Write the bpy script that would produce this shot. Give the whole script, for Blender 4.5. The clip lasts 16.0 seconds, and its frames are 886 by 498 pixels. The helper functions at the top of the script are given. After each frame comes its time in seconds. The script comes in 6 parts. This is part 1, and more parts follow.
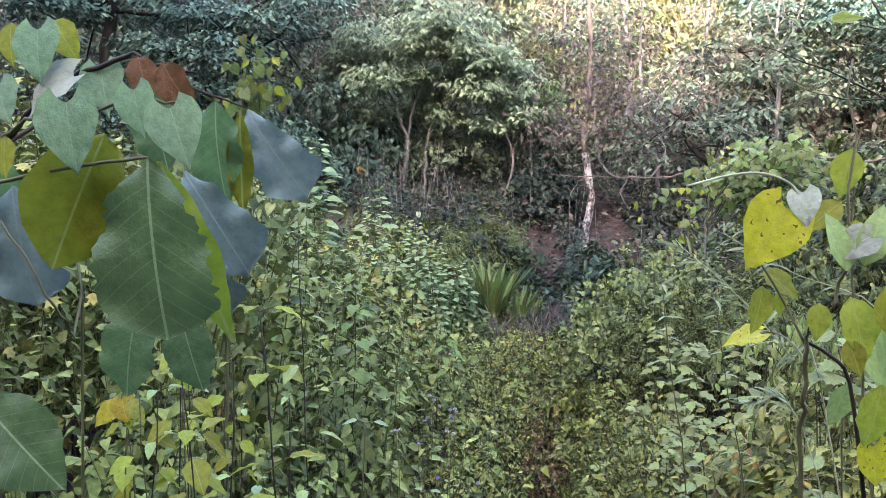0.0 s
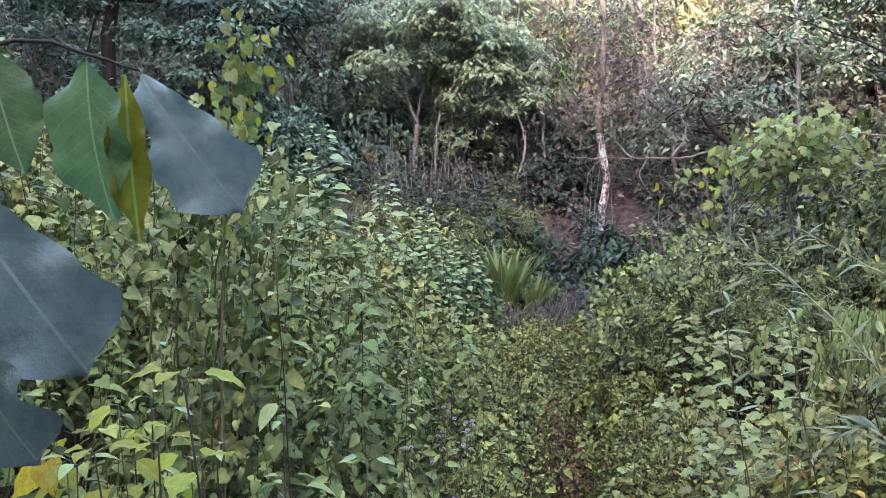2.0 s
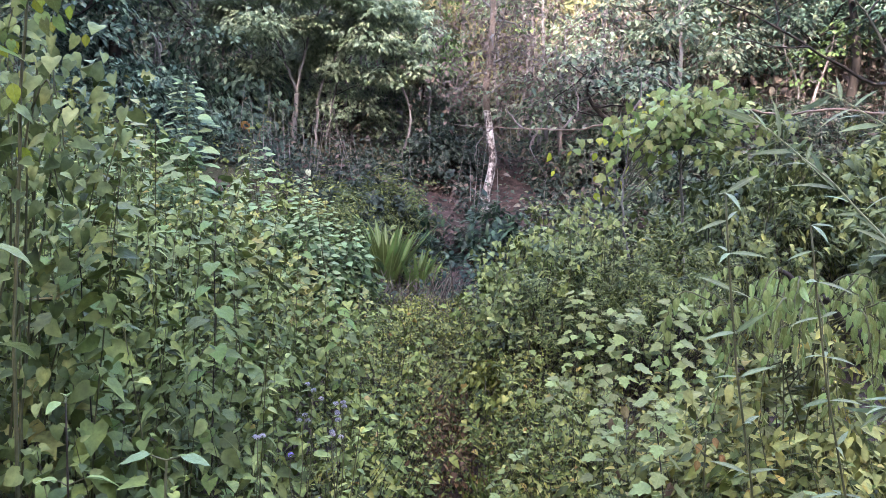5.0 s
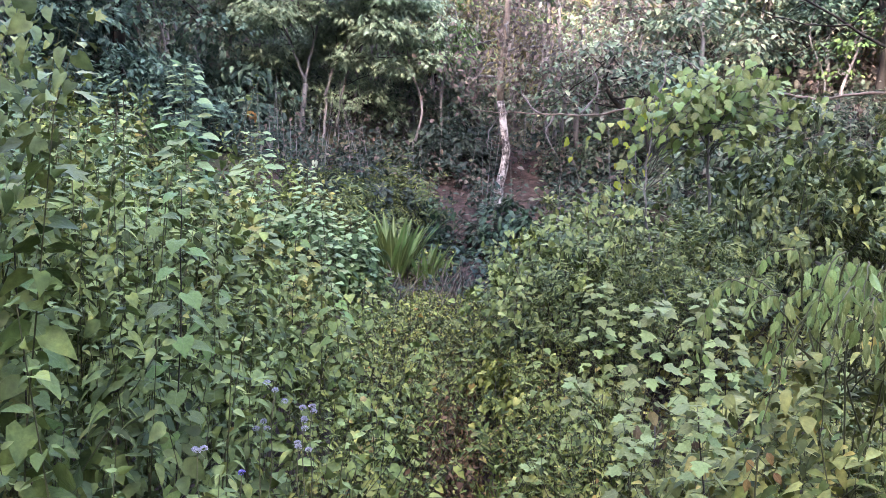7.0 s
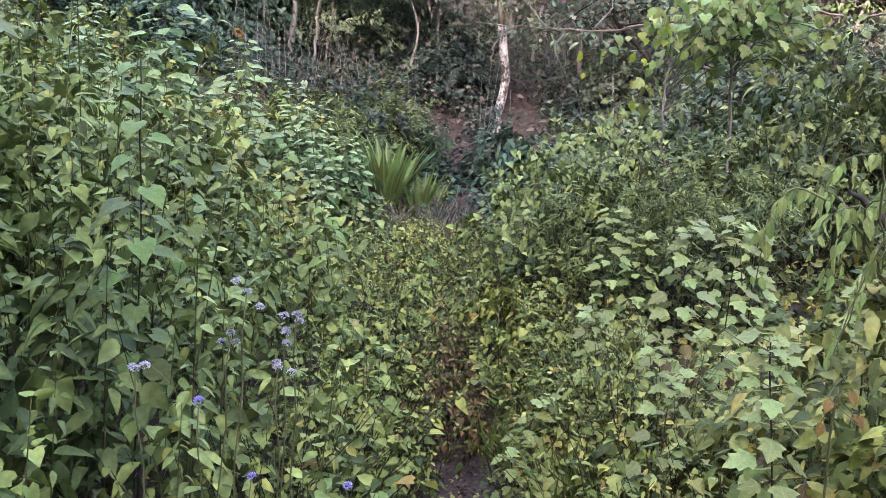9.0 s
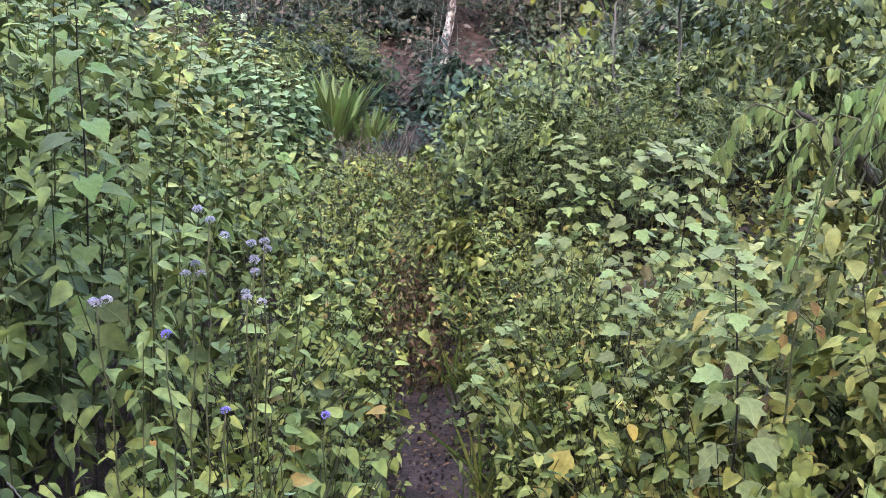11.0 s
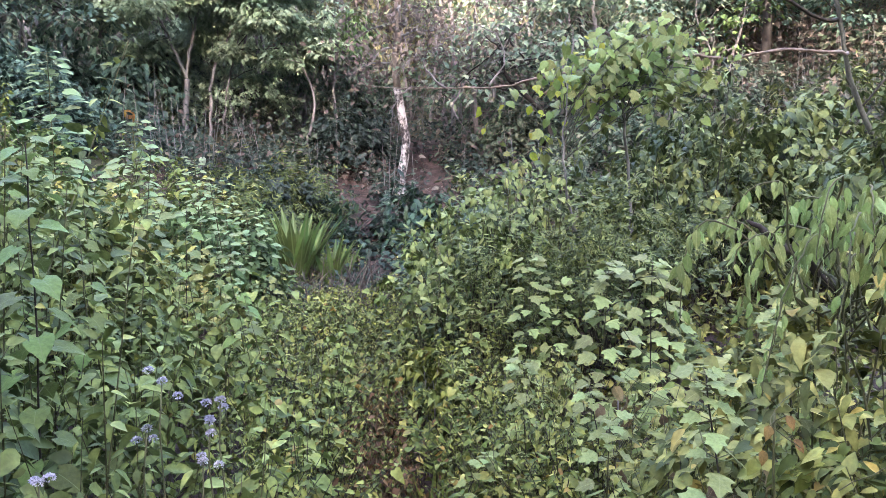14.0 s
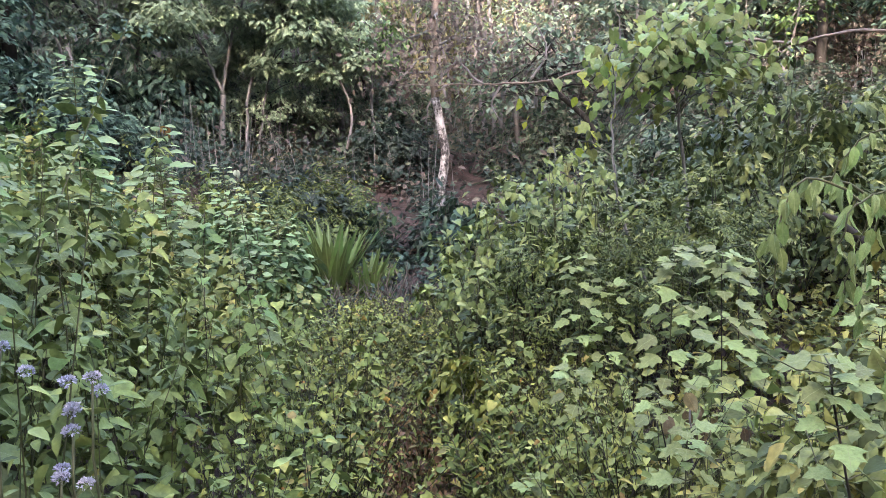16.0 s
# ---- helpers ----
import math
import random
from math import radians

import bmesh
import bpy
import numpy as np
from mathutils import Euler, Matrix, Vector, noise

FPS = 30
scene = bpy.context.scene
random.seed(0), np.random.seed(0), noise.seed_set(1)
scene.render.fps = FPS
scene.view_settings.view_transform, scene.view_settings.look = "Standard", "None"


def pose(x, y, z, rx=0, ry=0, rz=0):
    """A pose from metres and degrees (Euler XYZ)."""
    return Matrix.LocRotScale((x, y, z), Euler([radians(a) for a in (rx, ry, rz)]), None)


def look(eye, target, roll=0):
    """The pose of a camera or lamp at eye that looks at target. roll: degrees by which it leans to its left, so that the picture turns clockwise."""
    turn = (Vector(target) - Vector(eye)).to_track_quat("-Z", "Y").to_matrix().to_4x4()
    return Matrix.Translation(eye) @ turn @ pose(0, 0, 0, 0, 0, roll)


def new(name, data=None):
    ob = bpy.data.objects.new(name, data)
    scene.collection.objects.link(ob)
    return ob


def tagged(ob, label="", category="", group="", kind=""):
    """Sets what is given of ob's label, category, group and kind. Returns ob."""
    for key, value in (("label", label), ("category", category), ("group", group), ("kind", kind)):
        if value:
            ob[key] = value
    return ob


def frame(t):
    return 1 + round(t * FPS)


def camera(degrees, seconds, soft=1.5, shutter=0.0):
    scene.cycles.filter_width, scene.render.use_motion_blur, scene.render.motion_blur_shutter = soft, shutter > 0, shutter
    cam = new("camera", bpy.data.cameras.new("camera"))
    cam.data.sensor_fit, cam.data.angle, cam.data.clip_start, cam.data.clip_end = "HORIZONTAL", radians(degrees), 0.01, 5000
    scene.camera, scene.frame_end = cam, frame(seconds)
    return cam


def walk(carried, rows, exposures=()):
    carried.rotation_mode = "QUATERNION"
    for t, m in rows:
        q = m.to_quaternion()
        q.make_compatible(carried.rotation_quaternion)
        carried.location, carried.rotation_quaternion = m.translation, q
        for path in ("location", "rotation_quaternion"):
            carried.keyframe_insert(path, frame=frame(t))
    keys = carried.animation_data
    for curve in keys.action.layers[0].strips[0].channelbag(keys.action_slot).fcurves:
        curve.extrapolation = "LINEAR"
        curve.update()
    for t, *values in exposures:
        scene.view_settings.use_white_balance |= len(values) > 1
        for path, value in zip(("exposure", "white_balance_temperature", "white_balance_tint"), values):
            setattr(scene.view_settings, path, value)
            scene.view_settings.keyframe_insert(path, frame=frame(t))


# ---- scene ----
cam = camera(57.9, 16.0, soft=0.5, shutter=0.0)
PATH = [
    (0, (0.130, 0.000, 2.185), (-0.653, 4.933, 1.947), 0.45),
    (0.5, (0.101, 0.095, 2.189), (-0.403, 5.057, 1.827), 1.53),
    (1, (0.090, 0.168, 2.189), (0.090, 5.158, 1.877), -2.00),
    (1.5, (0.079, 0.246, 2.189), (-0.529, 5.200, 1.883), -0.39),
    (2, (0.080, 0.324, 2.208), (-0.779, 5.238, 1.872), -0.72),
    (2.5, (0.054, 0.409, 2.203), (-0.568, 5.350, 1.756), 0.35),
    (3, (0.045, 0.508, 2.204), (0.134, 5.487, 1.757), -1.51),
    (3.5, (0.027, 0.580, 2.188), (0.034, 5.564, 1.786), -2.80),
    (3.7, (0.021, 0.601, 2.177), (0.014, 5.588, 1.820), -0.69),
    (5.8, (0.019, 1.092, 1.970), (-0.098, 6.070, 1.517), 1.38),
    (6, (0.022, 1.129, 1.969), (-0.007, 6.109, 1.531), 0.90),
    (6.5, (0.037, 1.250, 1.939), (-0.216, 6.225, 1.509), -2.82),
    (7, (0.044, 1.362, 1.911), (-0.163, 6.340, 1.486), 1.54),
    (7.5, (0.004, 1.513, 1.859), (0.278, 6.496, 1.551), -0.08),
    (8, (-0.011, 1.619, 1.844), (-0.044, 6.603, 1.443), -3.94),
    (8.5, (-0.008, 1.722, 1.749), (-0.063, 6.692, 1.205), 1.76),
    (9, (-0.044, 1.813, 1.735), (-0.163, 6.747, 0.933), 3.07),
    (9.5, (-0.064, 1.847, 1.732), (0.096, 6.737, 0.703), 1.10),
    (9.7, (-0.074, 1.861, 1.726), (0.062, 6.716, 0.538), 1.25),
    (11.8, (-0.081, 1.841, 1.696), (0.210, 6.700, 0.550), 1.92),
    (12, (-0.081, 1.837, 1.697), (0.271, 6.718, 0.673), 1.36),
    (12.5, (-0.091, 1.834, 1.694), (0.345, 6.750, 0.894), 1.22),
    (13, (-0.093, 1.844, 1.698), (0.412, 6.801, 1.287), -0.30),
    (13.5, (-0.088, 1.856, 1.711), (0.388, 6.812, 1.256), -0.95),
    (14, (-0.070, 1.882, 1.721), (0.355, 6.847, 1.310), -1.54),
    (14.5, (-0.032, 1.955, 1.692), (0.325, 6.909, 1.115), -2.23),
    (15, (-0.002, 2.055, 1.632), (0.299, 7.029, 1.214), 2.28),
    (15.5, (0.006, 2.198, 1.572), (0.252, 7.187, 1.353), 2.50),
    (16, (-0.005, 2.339, 1.551), (0.154, 7.330, 1.289), -2.44),
]
walk(cam, [(t, look(eye, target, roll)) for t, eye, target, roll in PATH], exposures=[(0.0, 4.64, 6800, 24), (0.5, 4.57, 6950, 22), (2.0, 4.55, 6620, 27.0), (3.5, 4.77, 6480, 28.5), (6.0, 4.61, 6440, 28.2), (6.6, 4.74, 6430, 28.0), (7.0, 4.76, 6420, 28.0), (8.5, 4.82, 6600, 26.0), (9.0, 4.76, 6950, 22), (9.6, 4.88, 6980, 22), (12.5, 4.92, 6900, 22), (14.0, 4.85, 6600, 24), (15.0, 4.87, 6700, 23), (15.5, 4.93, 6720, 23), (16.0, 4.7, 6880, 22)])

# ---- light: open shade in a narrow valley with added blocking slopes, low sun on the far upper slope ----
SUN_EL, SUN_AZ = 17.7, 191.0        # degrees; azimuth clockwise from +y to where the sun stands
world = bpy.data.worlds.new("sky")
scene.world = world
world.use_nodes = True
wn = world.node_tree
sky = wn.nodes.new("ShaderNodeTexSky")
sky.sky_type, sky.sun_disc = "NISHITA", False
sky.sun_elevation, sky.sun_rotation = radians(SUN_EL), radians(SUN_AZ)
sky.air_density, sky.dust_density, sky.ozone_density = 1.0, 2.5, 1.0
wn.links.new(sky.outputs[0], wn.nodes["Background"].inputs[0])
wn.nodes["Background"].inputs[1].default_value = 0.15
sun = new("sun", bpy.data.lights.new("sun", "SUN"))
sun.data.energy, sun.data.angle, sun.data.color = 2.5, radians(0.6), (1.0, 0.92, 0.78)
az, el = radians(SUN_AZ), radians(SUN_EL)
toward = Vector((math.sin(az) * math.cos(el), math.cos(az) * math.cos(el), math.sin(el)))
sun.matrix_world = look(toward * 60, (0, 0, 0))


# ---- materials ----
ALBEDO = 0.45       # fresh leaves send back little light


def tree_of(name):
    m = bpy.data.materials.new(name)
    m.use_nodes = True
    nt = m.node_tree
    return m, nt, nt.nodes["Principled BSDF"], nt.nodes["Material Output"]


def ramp(nt, stops):
    r = nt.nodes.new("ShaderNodeValToRGB")
    e = r.color_ramp.elements
    while len(e) < len(stops):
        e.new(0.5)
    for el_, (p, c) in zip(e, stops):
        el_.position, el_.color = p, (*c, 1)
    return r


def noise_tex(nt, scale, detail=3.0, rough=0.6):
    n = nt.nodes.new("ShaderNodeTexNoise")
    n.inputs["Scale"].default_value, n.inputs["Detail"].default_value, n.inputs["Roughness"].default_value = scale, detail, rough
    c = nt.nodes.new("ShaderNodeTexCoord")
    nt.links.new(c.outputs["Object"], n.inputs["Vector"])
    return n


def leaf_mat(name, stops, rough=0.5, thin=0.3, patch=None, patch_scale=0.9, spot=0.35, by_object=False, sheen=0.10, warm=(1.26, 1.15, 0.92)):
    """Foliage: colour by leaf, drifting in patches, with mottling and light passing through."""
    stops = [(p, tuple(ALBEDO * v * g for v, g in zip(c, warm))) for p, c in stops]
    patch = patch and tuple(ALBEDO * v for v in patch)
    m, nt, bsdf, out = tree_of(name)
    r = ramp(nt, stops)
    if by_object:
        src = nt.nodes.new("ShaderNodeObjectInfo").outputs["Random"]
    else:
        src = nt.nodes.new("ShaderNodeNewGeometry").outputs["Random Per Island"]
    nt.links.new(src, r.inputs[0])
    colour = r.outputs[0]
    if patch:
        n = noise_tex(nt, patch_scale, 2.0)
        f = ramp(nt, [(0.42, (0, 0, 0)), (0.62, (1, 1, 1))])
        nt.links.new(n.outputs[0], f.inputs[0])
        mix = nt.nodes.new("ShaderNodeMixRGB")
        mix.inputs[2].default_value = (*patch, 1)
        k = nt.nodes.new("ShaderNodeMath")
        k.operation = "MULTIPLY"
        k.inputs[1].default_value = 0.55
        nt.links.new(f.outputs[0], k.inputs[0])
        nt.links.new(k.outputs[0], mix.inputs[0])
        nt.links.new(colour, mix.inputs[1])
        colour = mix.outputs[0]
    fine = noise_tex(nt, 42.0, 3.0)
    fr = ramp(nt, [(0.3, (1 - spot, 1 - spot, 1 - spot)), (0.7, (1 + spot * 0.4,) * 3)])
    nt.links.new(fine.outputs[0], fr.inputs[0])
    mul = nt.nodes.new("ShaderNodeMixRGB")
    mul.blend_type = "MULTIPLY"
    mul.inputs[0].default_value = 1.0
    nt.links.new(colour, mul.inputs[1])
    nt.links.new(fr.outputs[0], mul.inputs[2])
    broad = noise_tex(nt, 13.0, 2.0)
    br = ramp(nt, [(0.32, (0.66, 0.70, 0.66)), (0.5, (1, 1, 1)), (0.68, (1.18, 1.12, 0.98))])
    nt.links.new(broad.outputs[0], br.inputs[0])
    mul2 = nt.nodes.new("ShaderNodeMixRGB")
    mul2.blend_type = "MULTIPLY"
    mul2.inputs[0].default_value = 1.0
    nt.links.new(mul.outputs[0], mul2.inputs[1])
    nt.links.new(br.outputs[0], mul2.inputs[2])
    mul = mul2
    nt.links.new(mul.outputs[0], bsdf.inputs["Base Color"])
    bsdf.inputs["Roughness"].default_value = rough
    bsdf.inputs["Specular IOR Level"].default_value = sheen
    b = nt.nodes.new("ShaderNodeBump")
    b.inputs["Strength"].default_value, b.inputs["Distance"].default_value = 0.55, 0.006
    nt.links.new(fine.outputs[0], b.inputs["Height"])
    nt.links.new(b.outputs[0], bsdf.inputs["Normal"])
    tr = nt.nodes.new("ShaderNodeBsdfTranslucent")
    nt.links.new(mul.outputs[0], tr.inputs[0])
    ms = nt.nodes.new("ShaderNodeMixShader")
    ms.inputs[0].default_value = thin
    nt.links.new(bsdf.outputs[0], ms.inputs[1])
    nt.links.new(tr.outputs[0], ms.inputs[2])
    nt.links.new(ms.outputs[0], out.inputs[0])
    return m


def rough_mat(name, stops, scale=6.0, fine=40.0, rough=0.9, bump=0.4, dist=0.01, stretch=None):
    """Bark, soil and dry stalks: two scales of colour and relief."""
    stops = [(p, tuple(0.5 * v for v in c)) for p, c in stops]
    m, nt, bsdf, out = tree_of(name)
    n1, n2 = noise_tex(nt, scale, 4.0), noise_tex(nt, fine, 5.0, 0.7)
    if stretch:
        mp = nt.nodes.new("ShaderNodeMapping")
        mp.inputs["Scale"].default_value = stretch
        c = nt.nodes.new("ShaderNodeTexCoord")
        nt.links.new(c.outputs["Object"], mp.inputs[0])
        nt.links.new(mp.outputs[0], n1.inputs["Vector"])
    add = nt.nodes.new("ShaderNodeMixRGB")
    add.inputs[0].default_value = 0.4
    nt.links.new(n1.outputs[0], add.inputs[1])
    nt.links.new(n2.outputs[0], add.inputs[2])
    r = ramp(nt, stops)
    nt.links.new(add.outputs[0], r.inputs[0])
    nt.links.new(r.outputs[0], bsdf.inputs["Base Color"])
    bsdf.inputs["Roughness"].default_value = rough
    bsdf.inputs["Specular IOR Level"].default_value = 0.2
    b = nt.nodes.new("ShaderNodeBump")
    b.inputs["Strength"].default_value, b.inputs["Distance"].default_value = bump, dist
    nt.links.new(add.outputs[0], b.inputs["Height"])
    nt.links.new(b.outputs[0], bsdf.inputs["Normal"])
    return m


M_SOIL = rough_mat("leaf litter and red soil", [(0.36, (0.022, 0.015, 0.012)), (0.46, (0.055, 0.036, 0.03)), (0.54, (0.10, 0.06, 0.054)), (0.66, (0.17, 0.12, 0.10))], 5.5, 60.0, 0.95, 1.0, 0.04)
M_TURF = rough_mat("grassy litter on the slope", [(0.3, (0.02, 0.022, 0.013)), (0.45, (0.06, 0.062, 0.034)), (0.58, (0.12, 0.11, 0.065)), (0.75, (0.20, 0.18, 0.11))], 1.5, 25.0, 0.95, 0.8, 0.05)
M_BARK_WHITE = rough_mat("pale flaking bark", [(0.43, (0.05, 0.042, 0.04)), (0.49, (0.24, 0.21, 0.20)), (0.56, (0.56, 0.52, 0.50)), (0.72, (0.74, 0.71, 0.69))], 9.0, 22.0, 0.8, 0.6, 0.01, (1, 1, 0.45))
M_BARK_GREY = rough_mat("grey bark", [(0.3, (0.085, 0.08, 0.078)), (0.5, (0.22, 0.21, 0.205)), (0.7, (0.40, 0.385, 0.375))], 9.0, 40.0, 0.9, 0.6, 0.01, (1, 1, 0.3))
M_BARK_DARK = rough_mat("dark bark", [(0.3, (0.012, 0.010, 0.009)), (0.55, (0.04, 0.032, 0.027)), (0.75, (0.10, 0.085, 0.07))], 9.0, 40.0, 0.8, 0.6, 0.01, (1, 1, 0.3))
M_BARK_BROWN = rough_mat("brown bark", [(0.3, (0.10, 0.08, 0.065)), (0.5, (0.24, 0.19, 0.16)), (0.7, (0.42, 0.36, 0.31))], 9.0, 40.0, 0.9, 0.6, 0.01, (1, 1, 0.3))
M_BARK_OLIVE = rough_mat("mossy grey bark", [(0.3, (0.03, 0.03, 0.022)), (0.5, (0.09, 0.09, 0.068)), (0.7, (0.2, 0.2, 0.16))], 9.0, 40.0, 0.9, 0.6, 0.01, (1, 1, 0.3))
M_STALK = rough_mat("green brown stalks", [(0.3, (0.05, 0.045, 0.02)), (0.5, (0.11, 0.11, 0.045)), (0.7, (0.20, 0.16, 0.085))], 3.0, 40.0, 0.7, 0.2, 0.002)
M_STALK_DARK = rough_mat("dark brown stalks", [(0.3, (0.016, 0.011, 0.009)), (0.55, (0.045, 0.03, 0.022)), (0.75, (0.09, 0.06, 0.04))], 3.0, 40.0, 0.7, 0.2, 0.002)
M_PALE_STEM = rough_mat("pale green stems", [(0.3, (0.30, 0.32, 0.16)), (0.5, (0.46, 0.48, 0.28)), (0.7, (0.58, 0.58, 0.38))], 3.0, 40.0, 0.6, 0.2, 0.002)
M_DRY = rough_mat("dry twigs", [(0.3, (0.10, 0.085, 0.085)), (0.5, (0.24, 0.21, 0.205)), (0.7, (0.42, 0.38, 0.37))], 2.0, 30.0, 0.9, 0.2, 0.003)

M_HERB_L = leaf_mat("herb leaves", [(0.0, (0.04, 0.062, 0.026)), (0.3, (0.12, 0.17, 0.064)), (0.65, (0.205, 0.285, 0.118)), (0.97, (0.265, 0.345, 0.145)), (1.0, (0.31, 0.32, 0.12))], 0.5, 0.13, (0.135, 0.19, 0.085), 0.7, warm=(1.66, 1.48, 1.02))
M_HERB_R = leaf_mat("pale herb leaves", [(0.0, (0.025, 0.045, 0.016)), (0.28, (0.14, 0.18, 0.065)), (0.65, (0.28, 0.335, 0.15)), (0.93, (0.36, 0.40, 0.18)), (1.0, (0.38, 0.30, 0.10))], 0.5, 0.13, (0.24, 0.25, 0.09), 0.8, warm=(1.79, 1.53, 1.03))
M_CREEP = leaf_mat("creeper leaves", [(0.0, (0.02, 0.035, 0.010)), (0.33, (0.11, 0.155, 0.05)), (0.75, (0.24, 0.29, 0.105)), (0.95, (0.32, 0.34, 0.13)), (1.0, (0.26, 0.14, 0.06))], 0.5, 0.16, (0.15, 0.18, 0.06), 1.5, warm=(1.68, 1.50, 1.01))
M_MOUND = leaf_mat("deep green bush leaves", [(0.0, (0.03, 0.05, 0.024)), (0.35, (0.09, 0.135, 0.06)), (0.75, (0.185, 0.24, 0.11)), (1.0, (0.29, 0.34, 0.165))], 0.45, 0.16, (0.09, 0.13, 0.06), 1.2, sheen=0.10, warm=(1.48, 1.36, 0.99))
M_HEART = leaf_mat("heart vine leaves", [(0.0, (0.05, 0.08, 0.03)), (0.4, (0.15, 0.215, 0.078)), (0.9, (0.23, 0.30, 0.12)), (1.0, (0.28, 0.33, 0.12))], 0.5, 0.16, warm=(1.48, 1.39, 0.98))
M_VINE = leaf_mat("pale vine leaves", [(0.0, (0.05, 0.08, 0.03)), (0.4, (0.19, 0.25, 0.10)), (0.85, (0.31, 0.38, 0.18)), (1.0, (0.38, 0.42, 0.20))], 0.5, 0.16, warm=(1.20, 1.18, 0.92))
M_BLUE = leaf_mat("shaded green leaves", [(0.0, (0.07, 0.12, 0.055)), (0.5, (0.14, 0.21, 0.095)), (1.0, (0.23, 0.31, 0.15))], 0.5, 0.2, (0.09, 0.15, 0.075), 0.8, warm=(1.32, 1.44, 1.05))
# bluish and lifted: haze over the shaded trees is put into the colour
M_SHADE = leaf_mat("shaded tree leaves, haze in colour", [(0.0, (0.035, 0.065, 0.055)), (0.5, (0.10, 0.16, 0.125)), (1.0, (0.23, 0.30, 0.22))], 0.45, 0.2, (0.06, 0.10, 0.09), 0.5, sheen=0.11, warm=(1.46, 1.67, 1.61))
M_DEEP = leaf_mat("dark shrub leaves", [(0.0, (0.015, 0.04, 0.028)), (0.5, (0.045, 0.095, 0.065)), (1.0, (0.10, 0.17, 0.115))], 0.4, 0.2, sheen=0.2, warm=(1.05, 1.1, 0.92))
# greyed and blued: the far slope's haze is put into these two colours
M_SCRUB = leaf_mat("haze-greyed hillside scrub leaves", [(0.0, (0.075, 0.11, 0.09)), (0.45, (0.15, 0.205, 0.155)), (0.75, (0.245, 0.29, 0.22)), (0.9, (0.20, 0.17, 0.155)), (1.0, (0.34, 0.35, 0.27))], 0.6, 0.3, (0.13, 0.14, 0.115), 0.35, warm=(1.33, 1.44, 1.25))
M_BROWN = leaf_mat("withered brown leaves", [(0.0, (0.15, 0.11, 0.105)), (0.5, (0.24, 0.18, 0.165)), (0.8, (0.30, 0.25, 0.215)), (1.0, (0.22, 0.24, 0.17))], 0.6, 0.35, warm=(1.10, 1.16, 1.14))
# pale leaves, with distance haze added as brightness and a narrow colour range
M_CROWN_HAZE = leaf_mat("pale tree leaves with haze", [(0.0, (0.15, 0.20, 0.135)), (0.5, (0.21, 0.275, 0.18)), (1.0, (0.29, 0.36, 0.235))], 0.5, 0.35, (0.16, 0.215, 0.16), 0.6, warm=(2.25, 2.29, 2.25))
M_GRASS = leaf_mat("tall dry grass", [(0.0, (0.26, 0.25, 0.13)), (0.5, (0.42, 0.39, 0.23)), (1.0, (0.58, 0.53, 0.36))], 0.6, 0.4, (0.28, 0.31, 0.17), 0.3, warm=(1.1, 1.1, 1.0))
# yellower copy of the scrub: sunlight put into the colour
M_UPPER_SUN = leaf_mat("upland scrub leaves, sun in colour", [(0.0, (0.12, 0.15, 0.07)), (0.5, (0.22, 0.25, 0.12)), (1.0, (0.40, 0.38, 0.22))], 0.6, 0.35, (0.30, 0.27, 0.17), 0.3, warm=(1.1, 1.1, 1.0))
# darker copy of the scrub: shade at the slope's foot put into the colour
M_FOOT_DIM = leaf_mat("undergrowth leaves, shade in colour", [(0.0, (0.04, 0.06, 0.05)), (0.5, (0.08, 0.12, 0.092)), (0.85, (0.14, 0.19, 0.145)), (1.0, (0.16, 0.15, 0.135))], 0.6, 0.3, (0.08, 0.10, 0.09), 0.6, warm=(1.04, 1.12, 1.13))
M_BLADE = leaf_mat("fresh grass blades", [(0.0, (0.09, 0.15, 0.04)), (0.6, (0.15, 0.22, 0.06)), (1.0, (0.26, 0.28, 0.09))], 0.5, 0.35)
M_WITHER = leaf_mat("withered rusty leaves", [(0.0, (0.08, 0.05, 0.035)), (0.5, (0.22, 0.13, 0.075)), (0.85, (0.34, 0.22, 0.12)), (1.0, (0.30, 0.30, 0.12))], 0.6, 0.3, warm=(1.2, 1.1, 1.0))


# ---- mesh building ----
def unit(v):
    return v / np.maximum(np.linalg.norm(v, axis=-1, keepdims=True), 1e-9)


def build(name, V, T, mats, slots=None, smooth=True):
    """A mesh from arrays of vertices and triangles."""
    me = bpy.data.meshes.new(name)
    V, T = np.asarray(V, np.float32), np.asarray(T, np.int32)
    me.vertices.add(len(V))
    me.vertices.foreach_set("co", V.ravel())
    me.loops.add(T.size)
    me.loops.foreach_set("vertex_index", T.ravel())
    me.polygons.add(len(T))
    me.polygons.foreach_set("loop_start", np.arange(0, T.size, 3, dtype=np.int32))
    me.polygons.foreach_set("use_smooth", np.full(len(T), smooth))
    for m in mats if isinstance(mats, (list, tuple)) else [mats]:
        me.materials.append(m)
    if slots is not None:
        me.polygons.foreach_set("material_index", np.asarray(slots, np.int32))
    me.update(calc_edges=True)
    me.validate()
    return me


